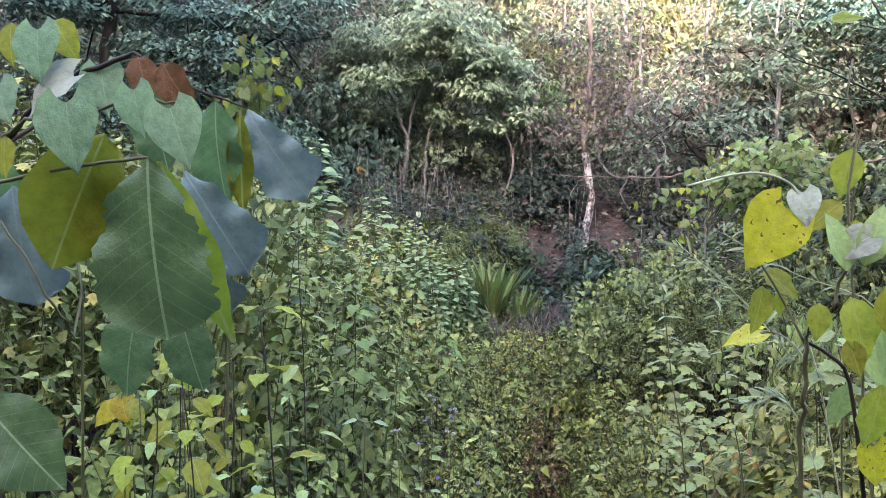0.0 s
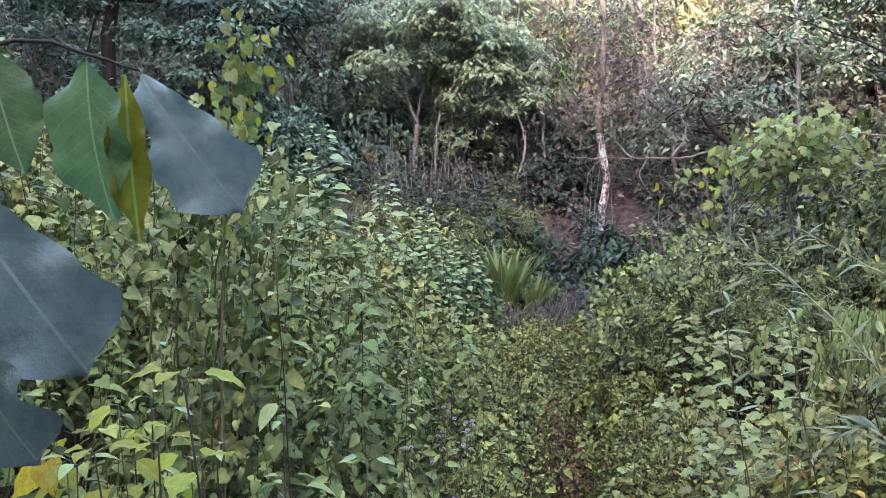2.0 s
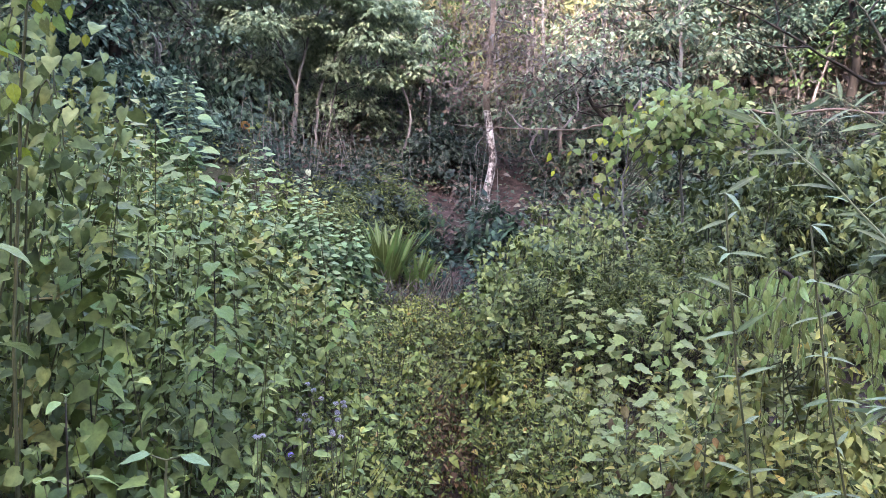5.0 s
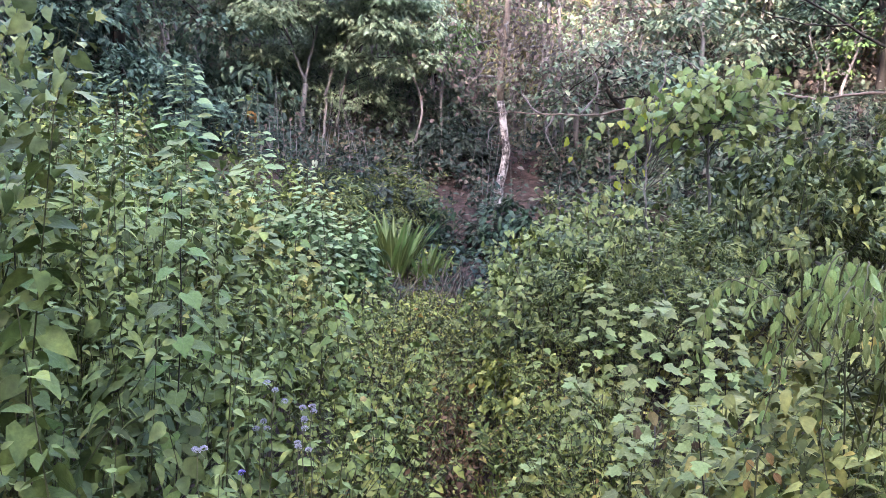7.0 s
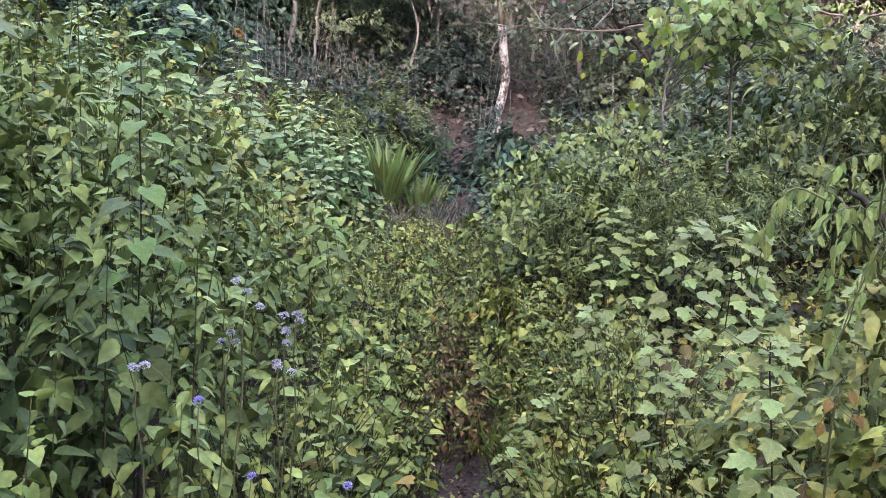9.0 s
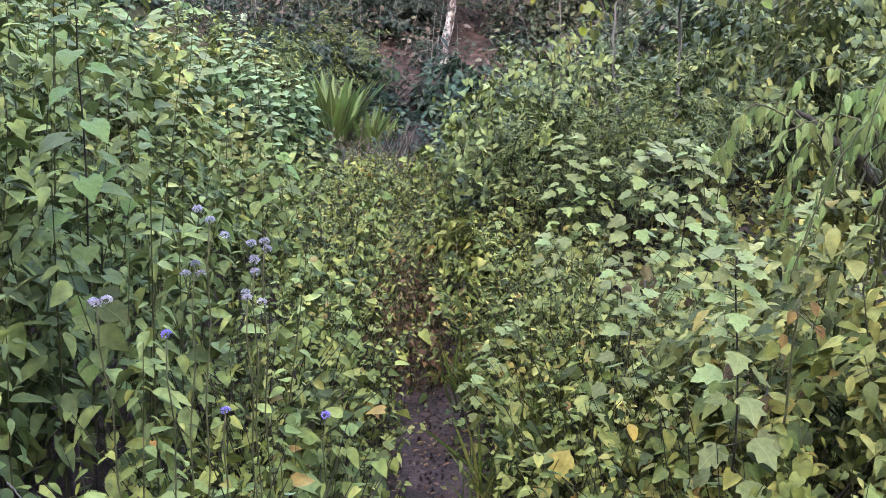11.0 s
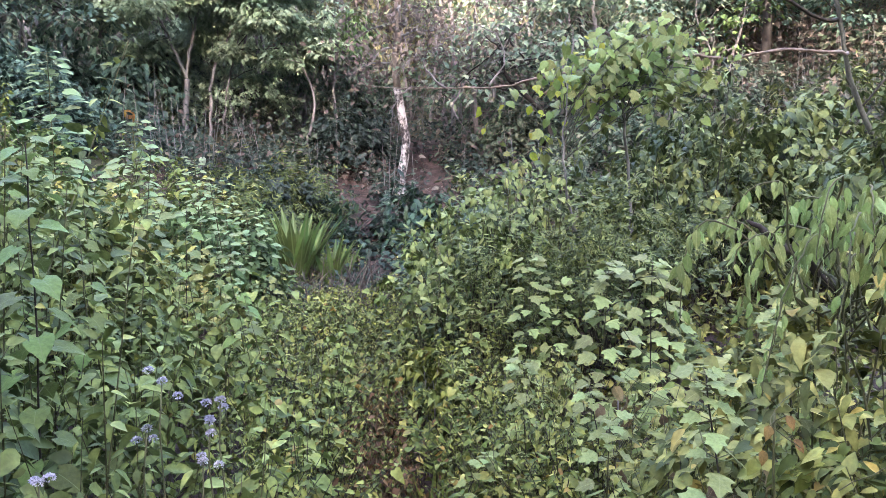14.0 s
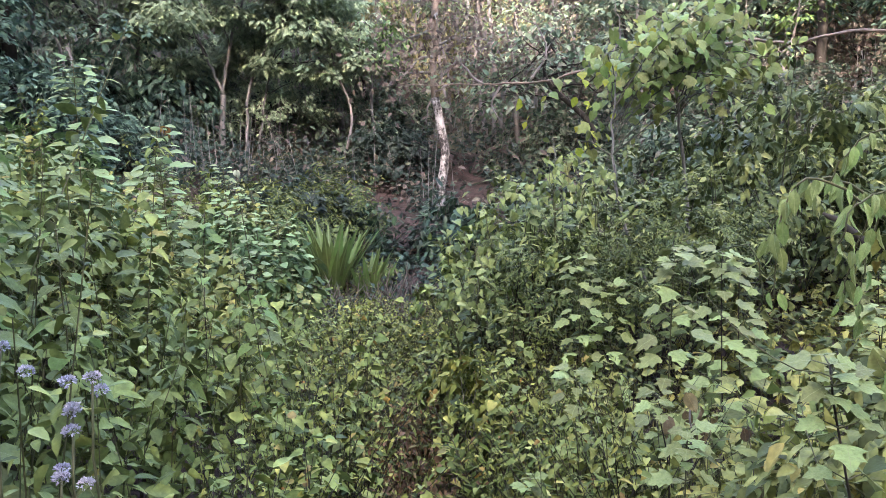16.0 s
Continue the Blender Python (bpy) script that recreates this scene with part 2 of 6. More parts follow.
def leaf_shape(mid, side, fold=0.25, droop=0.2, cup=0.0, toothed=0.0):
    """A folded leaf along +y: mid heights of the rib from base to tip, side (half width, place along) between them."""
    n = len(mid)
    V = [(0, s, -droop * s * s) for s in mid]
    L = [(-w, s, fold * w - droop * s * s - cup * w * w) for w, s in side]
    R = [(w, s, fold * w - droop * s * s - cup * w * w) for w, s in side]
    V, k = V + L + R, len(side)
    T = []
    for base, flip in ((n, False), (n + k, True)):
        chain = [0] + [base + i for i in range(k)] + [n - 1]
        # fan the border to the rib
        j = 0
        for a, b in zip(chain[:-1], chain[1:]):
            sa = (V[a][1] + V[b][1]) / 2
            while j < n - 2 and mid[j + 1] <= sa and b != chain[0]:
                if j != a:
                    T.append((j, j + 1, a) if not flip else (j + 1, j, a))
                j += 1
            if len({j, a, b}) == 3:
                T.append((j, b, a) if not flip else (j, a, b))
        while j < n - 2:
            T.append((j, j + 1, chain[-2]) if not flip else (j + 1, j, chain[-2]))
            j += 1
    return np.array(V, float), np.array([t for t in T if len(set(t)) == 3])


OVATE = leaf_shape([0, 0.35, 0.7, 1], [(0.22, 0.15), (0.31, 0.38), (0.19, 0.72)], 0.28, 0.22)
LANCE = leaf_shape([0, 0.35, 0.7, 1], [(0.08, 0.2), (0.11, 0.45), (0.07, 0.75)], 0.25, 0.35)


def kinds(mid, side, bends):
    """One leaf outline bent, folded and widened in several ways."""
    return [leaf_shape(mid, [(w * k, s) for w, s in side], fold, droop) for fold, droop, k in bends]


BENDS = [(0.28, 0.22, 1.0), (0.12, 0.55, 0.85), (0.5, 0.05, 0.9), (0.2, 0.35, 1.15), (0.65, 0.45, 0.7)]
OVATES = kinds([0, 0.35, 0.7, 1], [(0.22, 0.15), (0.31, 0.38), (0.19, 0.72)], BENDS) + kinds([0, 0.35, 0.7, 1], [(0.12, 0.12), (0.21, 0.35), (0.17, 0.65)], BENDS[:3])
HEARTS = kinds([0, 0.35, 0.7, 1], [(0.24, -0.16), (0.43, 0.08), (0.38, 0.42), (0.16, 0.78)], BENDS)
LOBES = kinds([0, 0.3, 0.6, 1], [(0.07, 0.10), (0.24, 0.18), (0.50, 0.44), (0.27, 0.45), (0.24, 0.52), (0.40, 0.80), (0.16, 0.74)], [(0.12, 0.3, 1.0), (0.3, 0.5, 0.8), (0.05, 0.12, 1.1)]) + kinds([0, 0.3, 0.6, 1], [(0.10, 0.08), (0.30, 0.20), (0.42, 0.40), (0.33, 0.46), (0.30, 0.58), (0.30, 0.72), (0.12, 0.80)], [(0.2, 0.35, 1.0), (0.4, 0.2, 0.85)])
MIXED = HEARTS + OVATES[5:]
SMALLMIX = kinds([0, 0.5, 1], [(0.26, -0.12), (0.42, 0.14), (0.28, 0.58)], BENDS[:3]) + kinds([0, 1], [(0.2, 0.3), (0.16, 0.65)], BENDS[:2])
GRASS = leaf_shape([0, 0.35, 0.7, 1], [(0.02, 0.1), (0.022, 0.45), (0.014, 0.8)], 0.4, 0.35)
BROAD = leaf_shape([0, 1], [(0.27, 0.33), (0.20, 0.68)], 0.25, 0.2)
NARROW = leaf_shape([0, 1], [(0.13, 0.3), (0.10, 0.7)], 0.2, 0.15)
TUFT = leaf_shape([0, 1], [(0.16, 0.35), (0.12, 0.7)], 0.3, 0.15)


def spread(tpl, pos, way, up, size):
    """Copies of a leaf with their bases at pos, pointing along way, faces towards up."""
    tv, tt = tpl
    pos, way, up = np.asarray(pos, float), unit(np.asarray(way, float)), np.asarray(up, float)
    x = unit(np.cross(way, up))
    z = np.cross(x, way)
    s = np.broadcast_to(np.asarray(size, float), (len(pos),))[:, None, None]
    V = pos[:, None] + s * (x[:, None] * tv[None, :, :1] + way[:, None] * tv[None, :, 1:2] + z[:, None] * tv[None, :, 2:])
    T = tt[None] + (np.arange(len(pos)) * len(tv))[:, None, None]
    return V.reshape(-1, 3), T.reshape(-1, 3)


def spread_mixed(tpl, pos, way, up, size, seed=0):
    """As spread, with the leaf's shape drawn from several."""
    if isinstance(tpl, tuple):
        return spread(tpl, pos, way, up, size)
    pick = np.random.RandomState(len(pos) + seed).randint(0, len(tpl), len(pos))
    return join([spread(t, pos[pick == i], way[pick == i], up[pick == i], size[pick == i]) for i, t in enumerate(tpl) if (pick == i).any()])


def rods(a, b, ra, rb, sides=3):
    """Thin tapered prisms from a to b."""
    a, b = np.asarray(a, float), np.asarray(b, float)
    way = unit(b - a)
    x = unit(np.cross(way, np.where(np.abs(way[:, 2:]) > 0.9, [[1.0, 0, 0]], [[0, 0, 1.0]])))
    y = np.cross(way, x)
    ang = np.arange(sides) * 2 * np.pi / sides
    ring = x[:, None] * np.cos(ang)[None, :, None] + y[:, None] * np.sin(ang)[None, :, None]
    ra, rb = (np.broadcast_to(np.asarray(r, float), (len(a),))[:, None, None] for r in (ra, rb))
    V = np.concatenate([a[:, None] + ring * ra, b[:, None] + ring * rb], 1)
    T = []
    for i in range(sides):
        j = (i + 1) % sides
        T += [(i, j, sides + j), (i, sides + j, sides + i)]
    T = np.array(T)[None] + (np.arange(len(a)) * 2 * sides)[:, None, None]
    return V.reshape(-1, 3), T.reshape(-1, 3)


def tube(points, radii, sides=7, wobble=0.0, seed=0):
    """One bent, tapered, closed tube through the points."""
    rs = np.random.RandomState(seed)
    P = np.asarray(points, float)
    R = np.interp(np.linspace(0, 1, len(P)), np.linspace(0, 1, len(radii)), radii)
    V = []
    for i, p in enumerate(P):
        way = unit((P[min(i + 1, len(P) - 1)] - P[max(i - 1, 0)])[None])[0]
        x = unit(np.cross(way, (1.0, 0, 0) if abs(way[2]) > 0.8 else (0, 0, 1.0))[None])[0]
        y = np.cross(way, x)
        for k in range(sides):
            q = k * 2 * np.pi / sides
            V.append(p + (x * np.cos(q) + y * np.sin(q)) * R[i] * (1 + wobble * rs.uniform(-1, 1)))
    T = []
    for i in range(len(P) - 1):
        for k in range(sides):
            j, o = (k + 1) % sides, i * sides
            T += [(o + k, o + j, o + sides + j), (o + k, o + sides + j, o + sides + k)]
    V += [P[0], P[-1]]
    n = len(V)
    for k in range(sides):
        j, o = (k + 1) % sides, (len(P) - 1) * sides
        T += [(n - 2, j, k), (n - 1, o + k, o + j)]
    return np.array(V), np.array(T)


def curve_pts(points, n=14, jitter=0.0, seed=0):
    """Points along a smooth bend through the given ones."""
    rs = np.random.RandomState(seed)
    P = np.asarray(points, float)
    t = np.linspace(0, len(P) - 1, n)
    out = []
    for v in t:
        i = min(int(v), len(P) - 2)
        f = v - i
        p0, p1, p2, p3 = P[max(i - 1, 0)], P[i], P[i + 1], P[min(i + 2, len(P) - 1)]
        out.append(0.5 * (2 * p1 + (p2 - p0) * f + (2 * p0 - 5 * p1 + 4 * p2 - p3) * f**2 + (3 * p1 - p0 - 3 * p2 + p3) * f**3))
    out = np.array(out)
    out[1:-1] += rs.uniform(-jitter, jitter, (n - 2, 3))
    return out


def join(pieces):
    V, T, n = [], [], 0
    for v, t in pieces:
        V.append(v), T.append(t + n)
        n += len(v)
    return np.concatenate(V), np.concatenate(T)


def spray_leaf(pairs=8, arch=0.5, wide=0.34):
    """A feathered leaf along +y: pairs of narrow leaflets on an arching rib, shorter towards the tip."""
    f = np.repeat(np.linspace(0.12, 0.97, pairs), 2)
    side = np.tile([1.0, -1.0], pairs)
    P = np.stack([0 * f, f, -arch * f * f], -1)
    D = np.stack([side, 0.55 + 0 * f, -arch * f - 0.25], -1)
    size = wide * (1.05 - 0.6 * f ** 2) * np.where(f < 0.2, 0.75, 1)
    rs = np.random.RandomState(pairs)
    D += rs.normal(0, 0.22, D.shape)
    return spread(NARROW, P, D, rs.normal(0, 0.3, P.shape) + [0.0, 0.3, 1.0], size * rs.uniform(0.7, 1.15, len(f)))


def thing(name, at, label, category, group="", kind=""):
    ob = new(name)
    ob.empty_display_size = 0.1
    ob.location = at
    return tagged(ob, label, category, group, kind)


def part(name, VT, mat, parent, label="", local=False):
    """One mesh under a thing; VT in the world unless local."""
    V, T = VT
    if not local:
        V = V - np.array(parent.matrix_basis.translation if parent.parent is None else parent["at"])
    ob = new(name, build(name, V, T, mat))
    ob.parent = parent
    if label:
        ob["label"] = label
    return ob


def leaf_part(name, me, parent, origin, pos, way, up, size):
    """One leaf of its own under a plant, sharing its mesh with its like."""
    way = unit(np.asarray(way, float)[None])[0]
    x = unit(np.cross(way, up)[None])[0]
    z = np.cross(x, way)
    m = Matrix(((x[0], way[0], z[0]), (x[1], way[1], z[1]), (x[2], way[2], z[2]))).to_4x4()
    ob = new(name, me)
    ob.parent = parent
    ob.matrix_basis = Matrix.Translation(Vector(pos) - Vector(origin)) @ m @ Matrix.Scale(size, 4)
    return ob


def stuff(name, VT, mat, label, category):
    return tagged(new(name, build(name, *VT, mat)), label, category, kind="stuff")


# ---- lie of the land ----
# the unseen rise at negative y is as high as blocking the sun needs
PY = [-40, -28, -18, -8, -3, 0, 2.5, 5, 8, 11, 13.5, 15.1, 18, 22, 60, 90]
PZ = [18.5, 17.5, 12, 3.8, 1.5, 0.62, 0.12, 0.10, 0.12, 0.25, 0.80, 1.6, 2.6, 4.4, 32, 46]


def land(x, y):
    """Height of the ground: a path down into a gully, banks on both sides, the far slope, and unseen slopes added
    behind and far out to block light.
    """
    x, y = np.asarray(x, float), np.asarray(y, float)
    z = np.interp(y, PY, PZ)
    z = (z + np.interp(y - 0.7, PY, PZ) + np.interp(y + 0.7, PY, PZ)) / 3
    near = np.clip((26 - y) / 12, 0, 1)
    z = z + near * (0.30 * np.clip(-x - 1.2, 0, 14) + 0.16 * np.clip(x - 1.4, 0, 14))
    # steep side slopes out of view, added to cut sky light from the sides
    z = z + np.clip((24 - y) / 10, 0, 1) * 0.55 * np.clip(np.abs(x) - 9, 0, 30)
    z = z + 0.05 * np.sin(x * 2.3 + y * 1.1) + 0.04 * np.sin(y * 3.1 - x * 1.7) + np.clip((y - 18) / 20, 0, 1) * 0.8 * np.sin(x * 0.31 + 0.7) * np.sin(y * 0.23)
    z = z - 0.05 * np.exp(-((x + 0.02) / 0.22) ** 2) * np.clip((9 - y) / 3, 0, 1)
    return z


def ground():
    far = np.array([-900, -400, -200, -110])
    xs = np.concatenate([far, np.linspace(-70, -10, 40), np.linspace(-9, 9, 121), np.linspace(10, 70, 40), -far[::-1]])
    ys = np.concatenate([[-900, -400, -200, -110, -70], np.linspace(-45, -2, 44), np.linspace(-1.5, 22, 158), np.linspace(23, 90, 68), [130, 220, 420, 900]])
    X, Y = np.meshgrid(xs, ys)
    Z = land(np.clip(X, -70, 70), np.clip(Y, -45, 95))
    V = np.stack([X, Y, Z], -1).reshape(-1, 3)
    n, m = len(xs), len(ys)
    i = (np.arange(m - 1)[:, None] * n + np.arange(n - 1)[None]).ravel()
    T = np.concatenate([np.stack([i, i + 1, i + n + 1], -1), np.stack([i, i + n + 1, i + n], -1)])
    c = V[T].mean(1)
    turf = c[:, 1] > 17.5 + 1.2 * np.sin(c[:, 0] * 0.8) + 0.6 * np.sin(c[:, 0] * 2.9 + 1)
    turf |= np.abs(c[:, 0] - 0.3) > 5.0 + 1.1 * np.sin(c[:, 1] * 0.7) + 0.5 * np.sin(c[:, 1] * 2.3 + c[:, 0])
    turf |= c[:, 1] < -5.5 + 0.8 * np.sin(c[:, 0] * 1.1)
    return tagged(new("ground", build("ground", V, T, [M_SOIL, M_TURF], turf)), "reddish soil with leaf litter, sloping into a gully", "ground", kind="structure")


ground()

# ---- herbs ----
rng = np.random.RandomState(7)


def herbs(x, y, height, size, tpl, step=0.065, start=0.25, lean=0.12, top=0.55, tilt=(0.35, -0.35), petiole=0.35, whorl=2):
    """Stalks with pairs of leaves. Returns the leaves' and the stalks' triangles."""
    n = len(x)
    z = land(x, y)
    base = np.stack([x, y, z], -1)
    bend = rng.normal(0, lean, (n, 2)) * height[:, None]
    K = np.maximum(3, (height * (1 - start) / step).astype(int))
    who = np.repeat(np.arange(n), K)
    idx = np.arange(len(who)) - np.repeat(np.cumsum(K) - K, K)
    f = start + (1 - start) * (idx + rng.uniform(-0.2, 0.2, len(who))) / np.maximum(K[who] - 1, 1)
    f = np.clip(f, 0.05, 1)
    node = base[who] + np.concatenate([bend[who] * (f**1.6)[:, None], (height[who] * f)[:, None]], 1)
    turn = rng.uniform(0, 6.28, n)[who] + idx * 1.57 + rng.normal(0, 0.3, len(who))
    P, D, S = [], [], []
    for k in range(whorl):
        a = turn + k * 2 * np.pi / whorl + rng.normal(0, 0.2, len(who))
        e = tilt[1] + (tilt[0] - tilt[1]) * f + rng.normal(0, 0.28, len(who))
        d = np.stack([np.cos(a) * np.cos(e), np.sin(a) * np.cos(e), np.sin(e)], -1)
        s = size[who] * (1 - (1 - top) * np.clip((f - 0.6) / 0.4, 0, 1)) * rng.uniform(0.45, 1.32, len(who))
        keep = rng.rand(len(who)) < 0.88
        P.append((node + d * (s * petiole)[:, None])[keep]), D.append(d[keep]), S.append(s[keep])
    P, D, S = np.concatenate(P), np.concatenate(D), np.concatenate(S)
    D = D - np.array([0, 0, 0.85]) * rng.rand(len(D), 1)
    up = np.array([0, -0.15, 1.0]) + rng.normal(0, 0.42, (len(P), 3))
    leaves = spread_mixed(tpl, P, D, up, S)
    a, m = base, base + np.concatenate([bend * 0.33, (height * 0.5)[:, None]], 1)
    b = base + np.concatenate([bend, height[:, None]], 1)
    r = 0.0016 + 0.0016 * height
    stalks = join([rods(a - [0, 0, 0.05], m, r, r * 0.8), rods(m, b, r * 0.8, r * 0.4)])
    return leaves, stalks
# height kept clear over the trodden path as it drops
CLEAR_Y, CLEAR_Z = [0.0, 0.6, 1.1, 1.9], [2.19, 2.19, 1.97, 1.70]


def scatter(n, x0, x1, y0, y1, keep):
    x, y = rng.uniform(x0, x1, n), rng.uniform(y0, y1, n)
    k = rng.rand(n) < keep(x, y)
    return x[k], y[k]


def herb_height(x, y):
    """Height of the undergrowth over the ground."""
    left = np.clip((-0.22 - x) / 0.25, 0, 1)
    right = np.clip((x - 0.22) / 0.35, 0, 1)
    grow = np.interp(y, [0, 2, 3.5, 6, 9, 13], [0.75, 0.95, 1.05, 1.05, 1.15, 1.1])
    h_l = grow * (1.0 + 0.52 * np.clip(-x - 0.45, 0, 1.6) * np.clip((y - 1.5) / 2, 0, 1) * np.clip((9.0 - y) / 4, 0, 1))
    dip = np.interp(y, [5.0, 7, 9, 11, 13], [1.0, 0.75, 0.45, 0.25, 0.3])
    h_l = h_l * (dip + (1 - dip) * np.clip((-x - 0.9) / 1.4, 0, 1))
    h_r = np.interp(y, [0, 2, 4, 6, 9, 13], [0.7, 0.72, 0.66, 0.6, 0.45, 0.4]) * (0.9 + 0.1 * np.clip(x - 0.5, 0, 3))
    mid = np.interp(y, [0, 3, 4.2, 5.2, 6.5, 9, 12], [0.35, 0.16, 0.10, 0.2, 0.42, 0.35, 0.2])
    return mid + (h_l - mid) * left + (h_r - mid) * right


def low_enough(x, y, h, gap=0.5):
    """Trims what would stand in the way of the walker."""
    room = np.interp(y, CLEAR_Y, CLEAR_Z) - land(x, y) - gap
    close = (np.abs(x - 0.02) < 0.45) & (y < 3.3)
    return np.where(close, np.minimum(h, np.maximum(room, 0.1)), h)


def patchy(x, y, k, scale):
    """Soft patches between 0 and 1."""
    a = np.sin(x * scale + k) * np.sin(y * scale * 0.9 + 2 * k) + np.sin((x + y) * scale * 0.7 + 3 * k) * np.sin((x - y) * scale * 0.83 + k)
    return np.clip(0.5 + 0.45 * a, 0, 1)


def bank(label, x, y, size, tpl, mat, step, **more):
    if len(x) == 0:
        return
    lump = 0.34 + 0.55 * patchy(x, y, 1.7, 3.6) + 0.46 * patchy(x, y, 4.1, 8.5)
    h = low_enough(x, y, herb_height(x, y) * lump * rng.uniform(0.5, 1.15, len(x)))
    s = rng.uniform(*size, len(x)) * (1 + 0.02 * y) * np.clip(0.35 + 0.16 * y, 0.5, 1)
    lv, st = herbs(x, y, h, s, tpl, step=step, **more)
    stuff("undergrowth", lv, mat, label, "undergrowth")
    stuff("undergrowth_stalks", st, M_STALK, "thin brownish stalks of the dense herbs", "stalks")


# undergrowth on the left bank: three kinds in patches
x, y = scatter(6600, -11.0, -0.18, 0.7, 13.5, lambda x, y: np.clip(1.2 - 0.05 * y - 0.1 * np.abs(x + 1), 0.2, 1))
k = x > -1.3 - 0.85 * y
x, y = x[k], y[k]
q = patchy(x, y, 0.6, 1.3) + rng.normal(0, 0.18, len(x))
bank("dense leafy green herbs covering the bank beside the path", x[q < 0.5], y[q < 0.5], (0.055, 0.10), OVATES, M_HERB_L, 0.055, whorl=3)
k = (q >= 0.5) & (q < 0.78)
bank("bright heart-leaved herbs on the bank", x[k], y[k], (0.06, 0.10), HEARTS, M_HEART, 0.06, whorl=3)
k = (q >= 0.78) & (y < 3.6)
bank("broad heart-leaved herbs at the bank's near edge", x[k], y[k], (0.07, 0.11), HEARTS, M_HEART, 0.075, whorl=2)
k = (q >= 0.78) & (y >= 3.6)
bank("pale lobed weeds crowding the bank", x[k], y[k], (0.08, 0.125), LOBES, M_HERB_R, 0.07, petiole=0.5, whorl=3)

# undergrowth on the right bank
x, y = scatter(5400, 0.2, 10.0, 0.9, 13.5, lambda x, y: np.clip(1.2 - 0.05 * y - 0.1 * np.abs(x - 1), 0.2, 1))
k = x < 1.3 + 0.72 * y
x, y = x[k], y[k]
q = patchy(x, y, 2.6, 1.5) + rng.normal(0, 0.18, len(x))
bank("pale lobed herbs crowding the path's edge", x[q < 0.45], y[q < 0.45], (0.07, 0.11), LOBES, M_HERB_R, 0.06, petiole=0.5, whorl=3)
k = (q >= 0.45) & (q < 0.8)
bank("pale green leafy herbs beside the path", x[k], y[k], (0.055, 0.10), OVATES, M_HERB_R, 0.055, whorl=3)
k = q >= 0.8
bank("small heart-leaved herbs among the weeds", x[k], y[k], (0.05, 0.08), MIXED, M_CREEP, 0.07)

# close growth low beside the path
x, y = scatter(1500, 0.30, 2.3, 2.1, 5.6, lambda x, y: np.clip(1.1 - 0.25 * np.abs(x - 0.9), 0.3, 1))
q = patchy(x, y, 3.3, 2.3) + rng.normal(0, 0.2, len(x))
for low, high, tpl, mat, size, label in ((-9, 0.5, HEARTS, M_CREEP, (0.035, 0.06), "low heart-leaved creepers filling the path's edge"), (0.5, 9, OVATES, M_HERB_R, (0.055, 0.10), "low pale leafy herbs filling the path's edge")):
    k = (q >= low) & (q < high)
    lv, st = herbs(x[k], y[k], low_enough(x[k], y[k], rng.uniform(0.15, 0.55, k.sum())), rng.uniform(*size, k.sum()), tpl, step=0.06, start=0.15, lean=0.25, whorl=2)
    stuff("undergrowth", lv, mat, label, "undergrowth")
    stuff("undergrowth_stalks", st, M_STALK, "short stalks of the low herbs", "stalks")

# herbs on the near flank, out to the side
x, y = scatter(1500, 0.85, 4.2, 0.9, 5.2, lambda x, y: 0.9 + 0 * x)
q = patchy(x, y, 1.3, 1.9) + rng.normal(0, 0.2, len(x))
for low, high, tpl, mat, label in ((-9, 0.5, OVATES, M_HERB_R, "leafy green herbs on the flank beside the path"), (0.5, 9, HEARTS, M_HEART, "heart-leaved herbs on the flank beside the path")):
    k = (q >= low) & (q < high)
    lv, st = herbs(x[k], y[k], rng.uniform(0.3, 0.85, k.sum()), rng.uniform(0.045, 0.08, k.sum()), tpl, step=0.065, start=0.2)
    stuff("undergrowth", lv, mat, label, "undergrowth")
    stuff("undergrowth_stalks", st, M_STALK, "thin stalks of the herbs on the flank", "stalks")

# withered creepers in the middle of the path
x, y = scatter(420, -0.32, 0.22, 5.6, 7.2, lambda x, y: 0.9 * np.exp(-((x + 0.1) / 0.2) ** 2))
lv, st = herbs(x, y, rng.uniform(0.12, 0.4, len(x)), rng.uniform(0.03, 0.055, len(x)), SMALLMIX, step=0.045, start=0.1, lean=0.4, top=0.8, tilt=(0.0, -0.5))
stuff("withered_creepers", lv, M_WITHER, "withered brown creepers over the middle of the path", "creepers")
stuff("creeper_stems", st, M_STALK, "dry stems of the withered creepers", "stems")

# undergrowth beside and behind the start of the walk
x, y = scatter(5200, -11.0, 10.0, -7.0, 9.0, lambda x, y: np.where((np.abs(x - 0.05) < 0.45 + 0.1 * np.sin(3 * y)) & (y < 2), 0.0, 0.8))
k = (x < -1.3 - 0.85 * y) | (x > 1.3 + 0.72 * y) | (y < 0.8)
x, y = x[k], y[k]
q = patchy(x, y, 0.9, 1.1)
for low, high, tpl, mat, label in ((-1, 0.5, BROAD, M_HERB_L, "leafy green herbs around the start of the path"), (0.5, 2, BROAD, M_HERB_R, "pale lobed weeds around the start of the path")):
    k = (q >= low) & (q < high)
    lv, st = herbs(x[k], y[k], rng.uniform(0.3, 0.85, k.sum()) * np.where(np.abs(x[k]) < 1.2, 0.6, 1), rng.uniform(0.10, 0.16, k.sum()), tpl, step=0.075, whorl=3)
    stuff("undergrowth", lv, mat, label, "undergrowth")
    stuff("undergrowth_stalks", st, M_STALK, "thin stalks of the herbs around the path", "stalks")

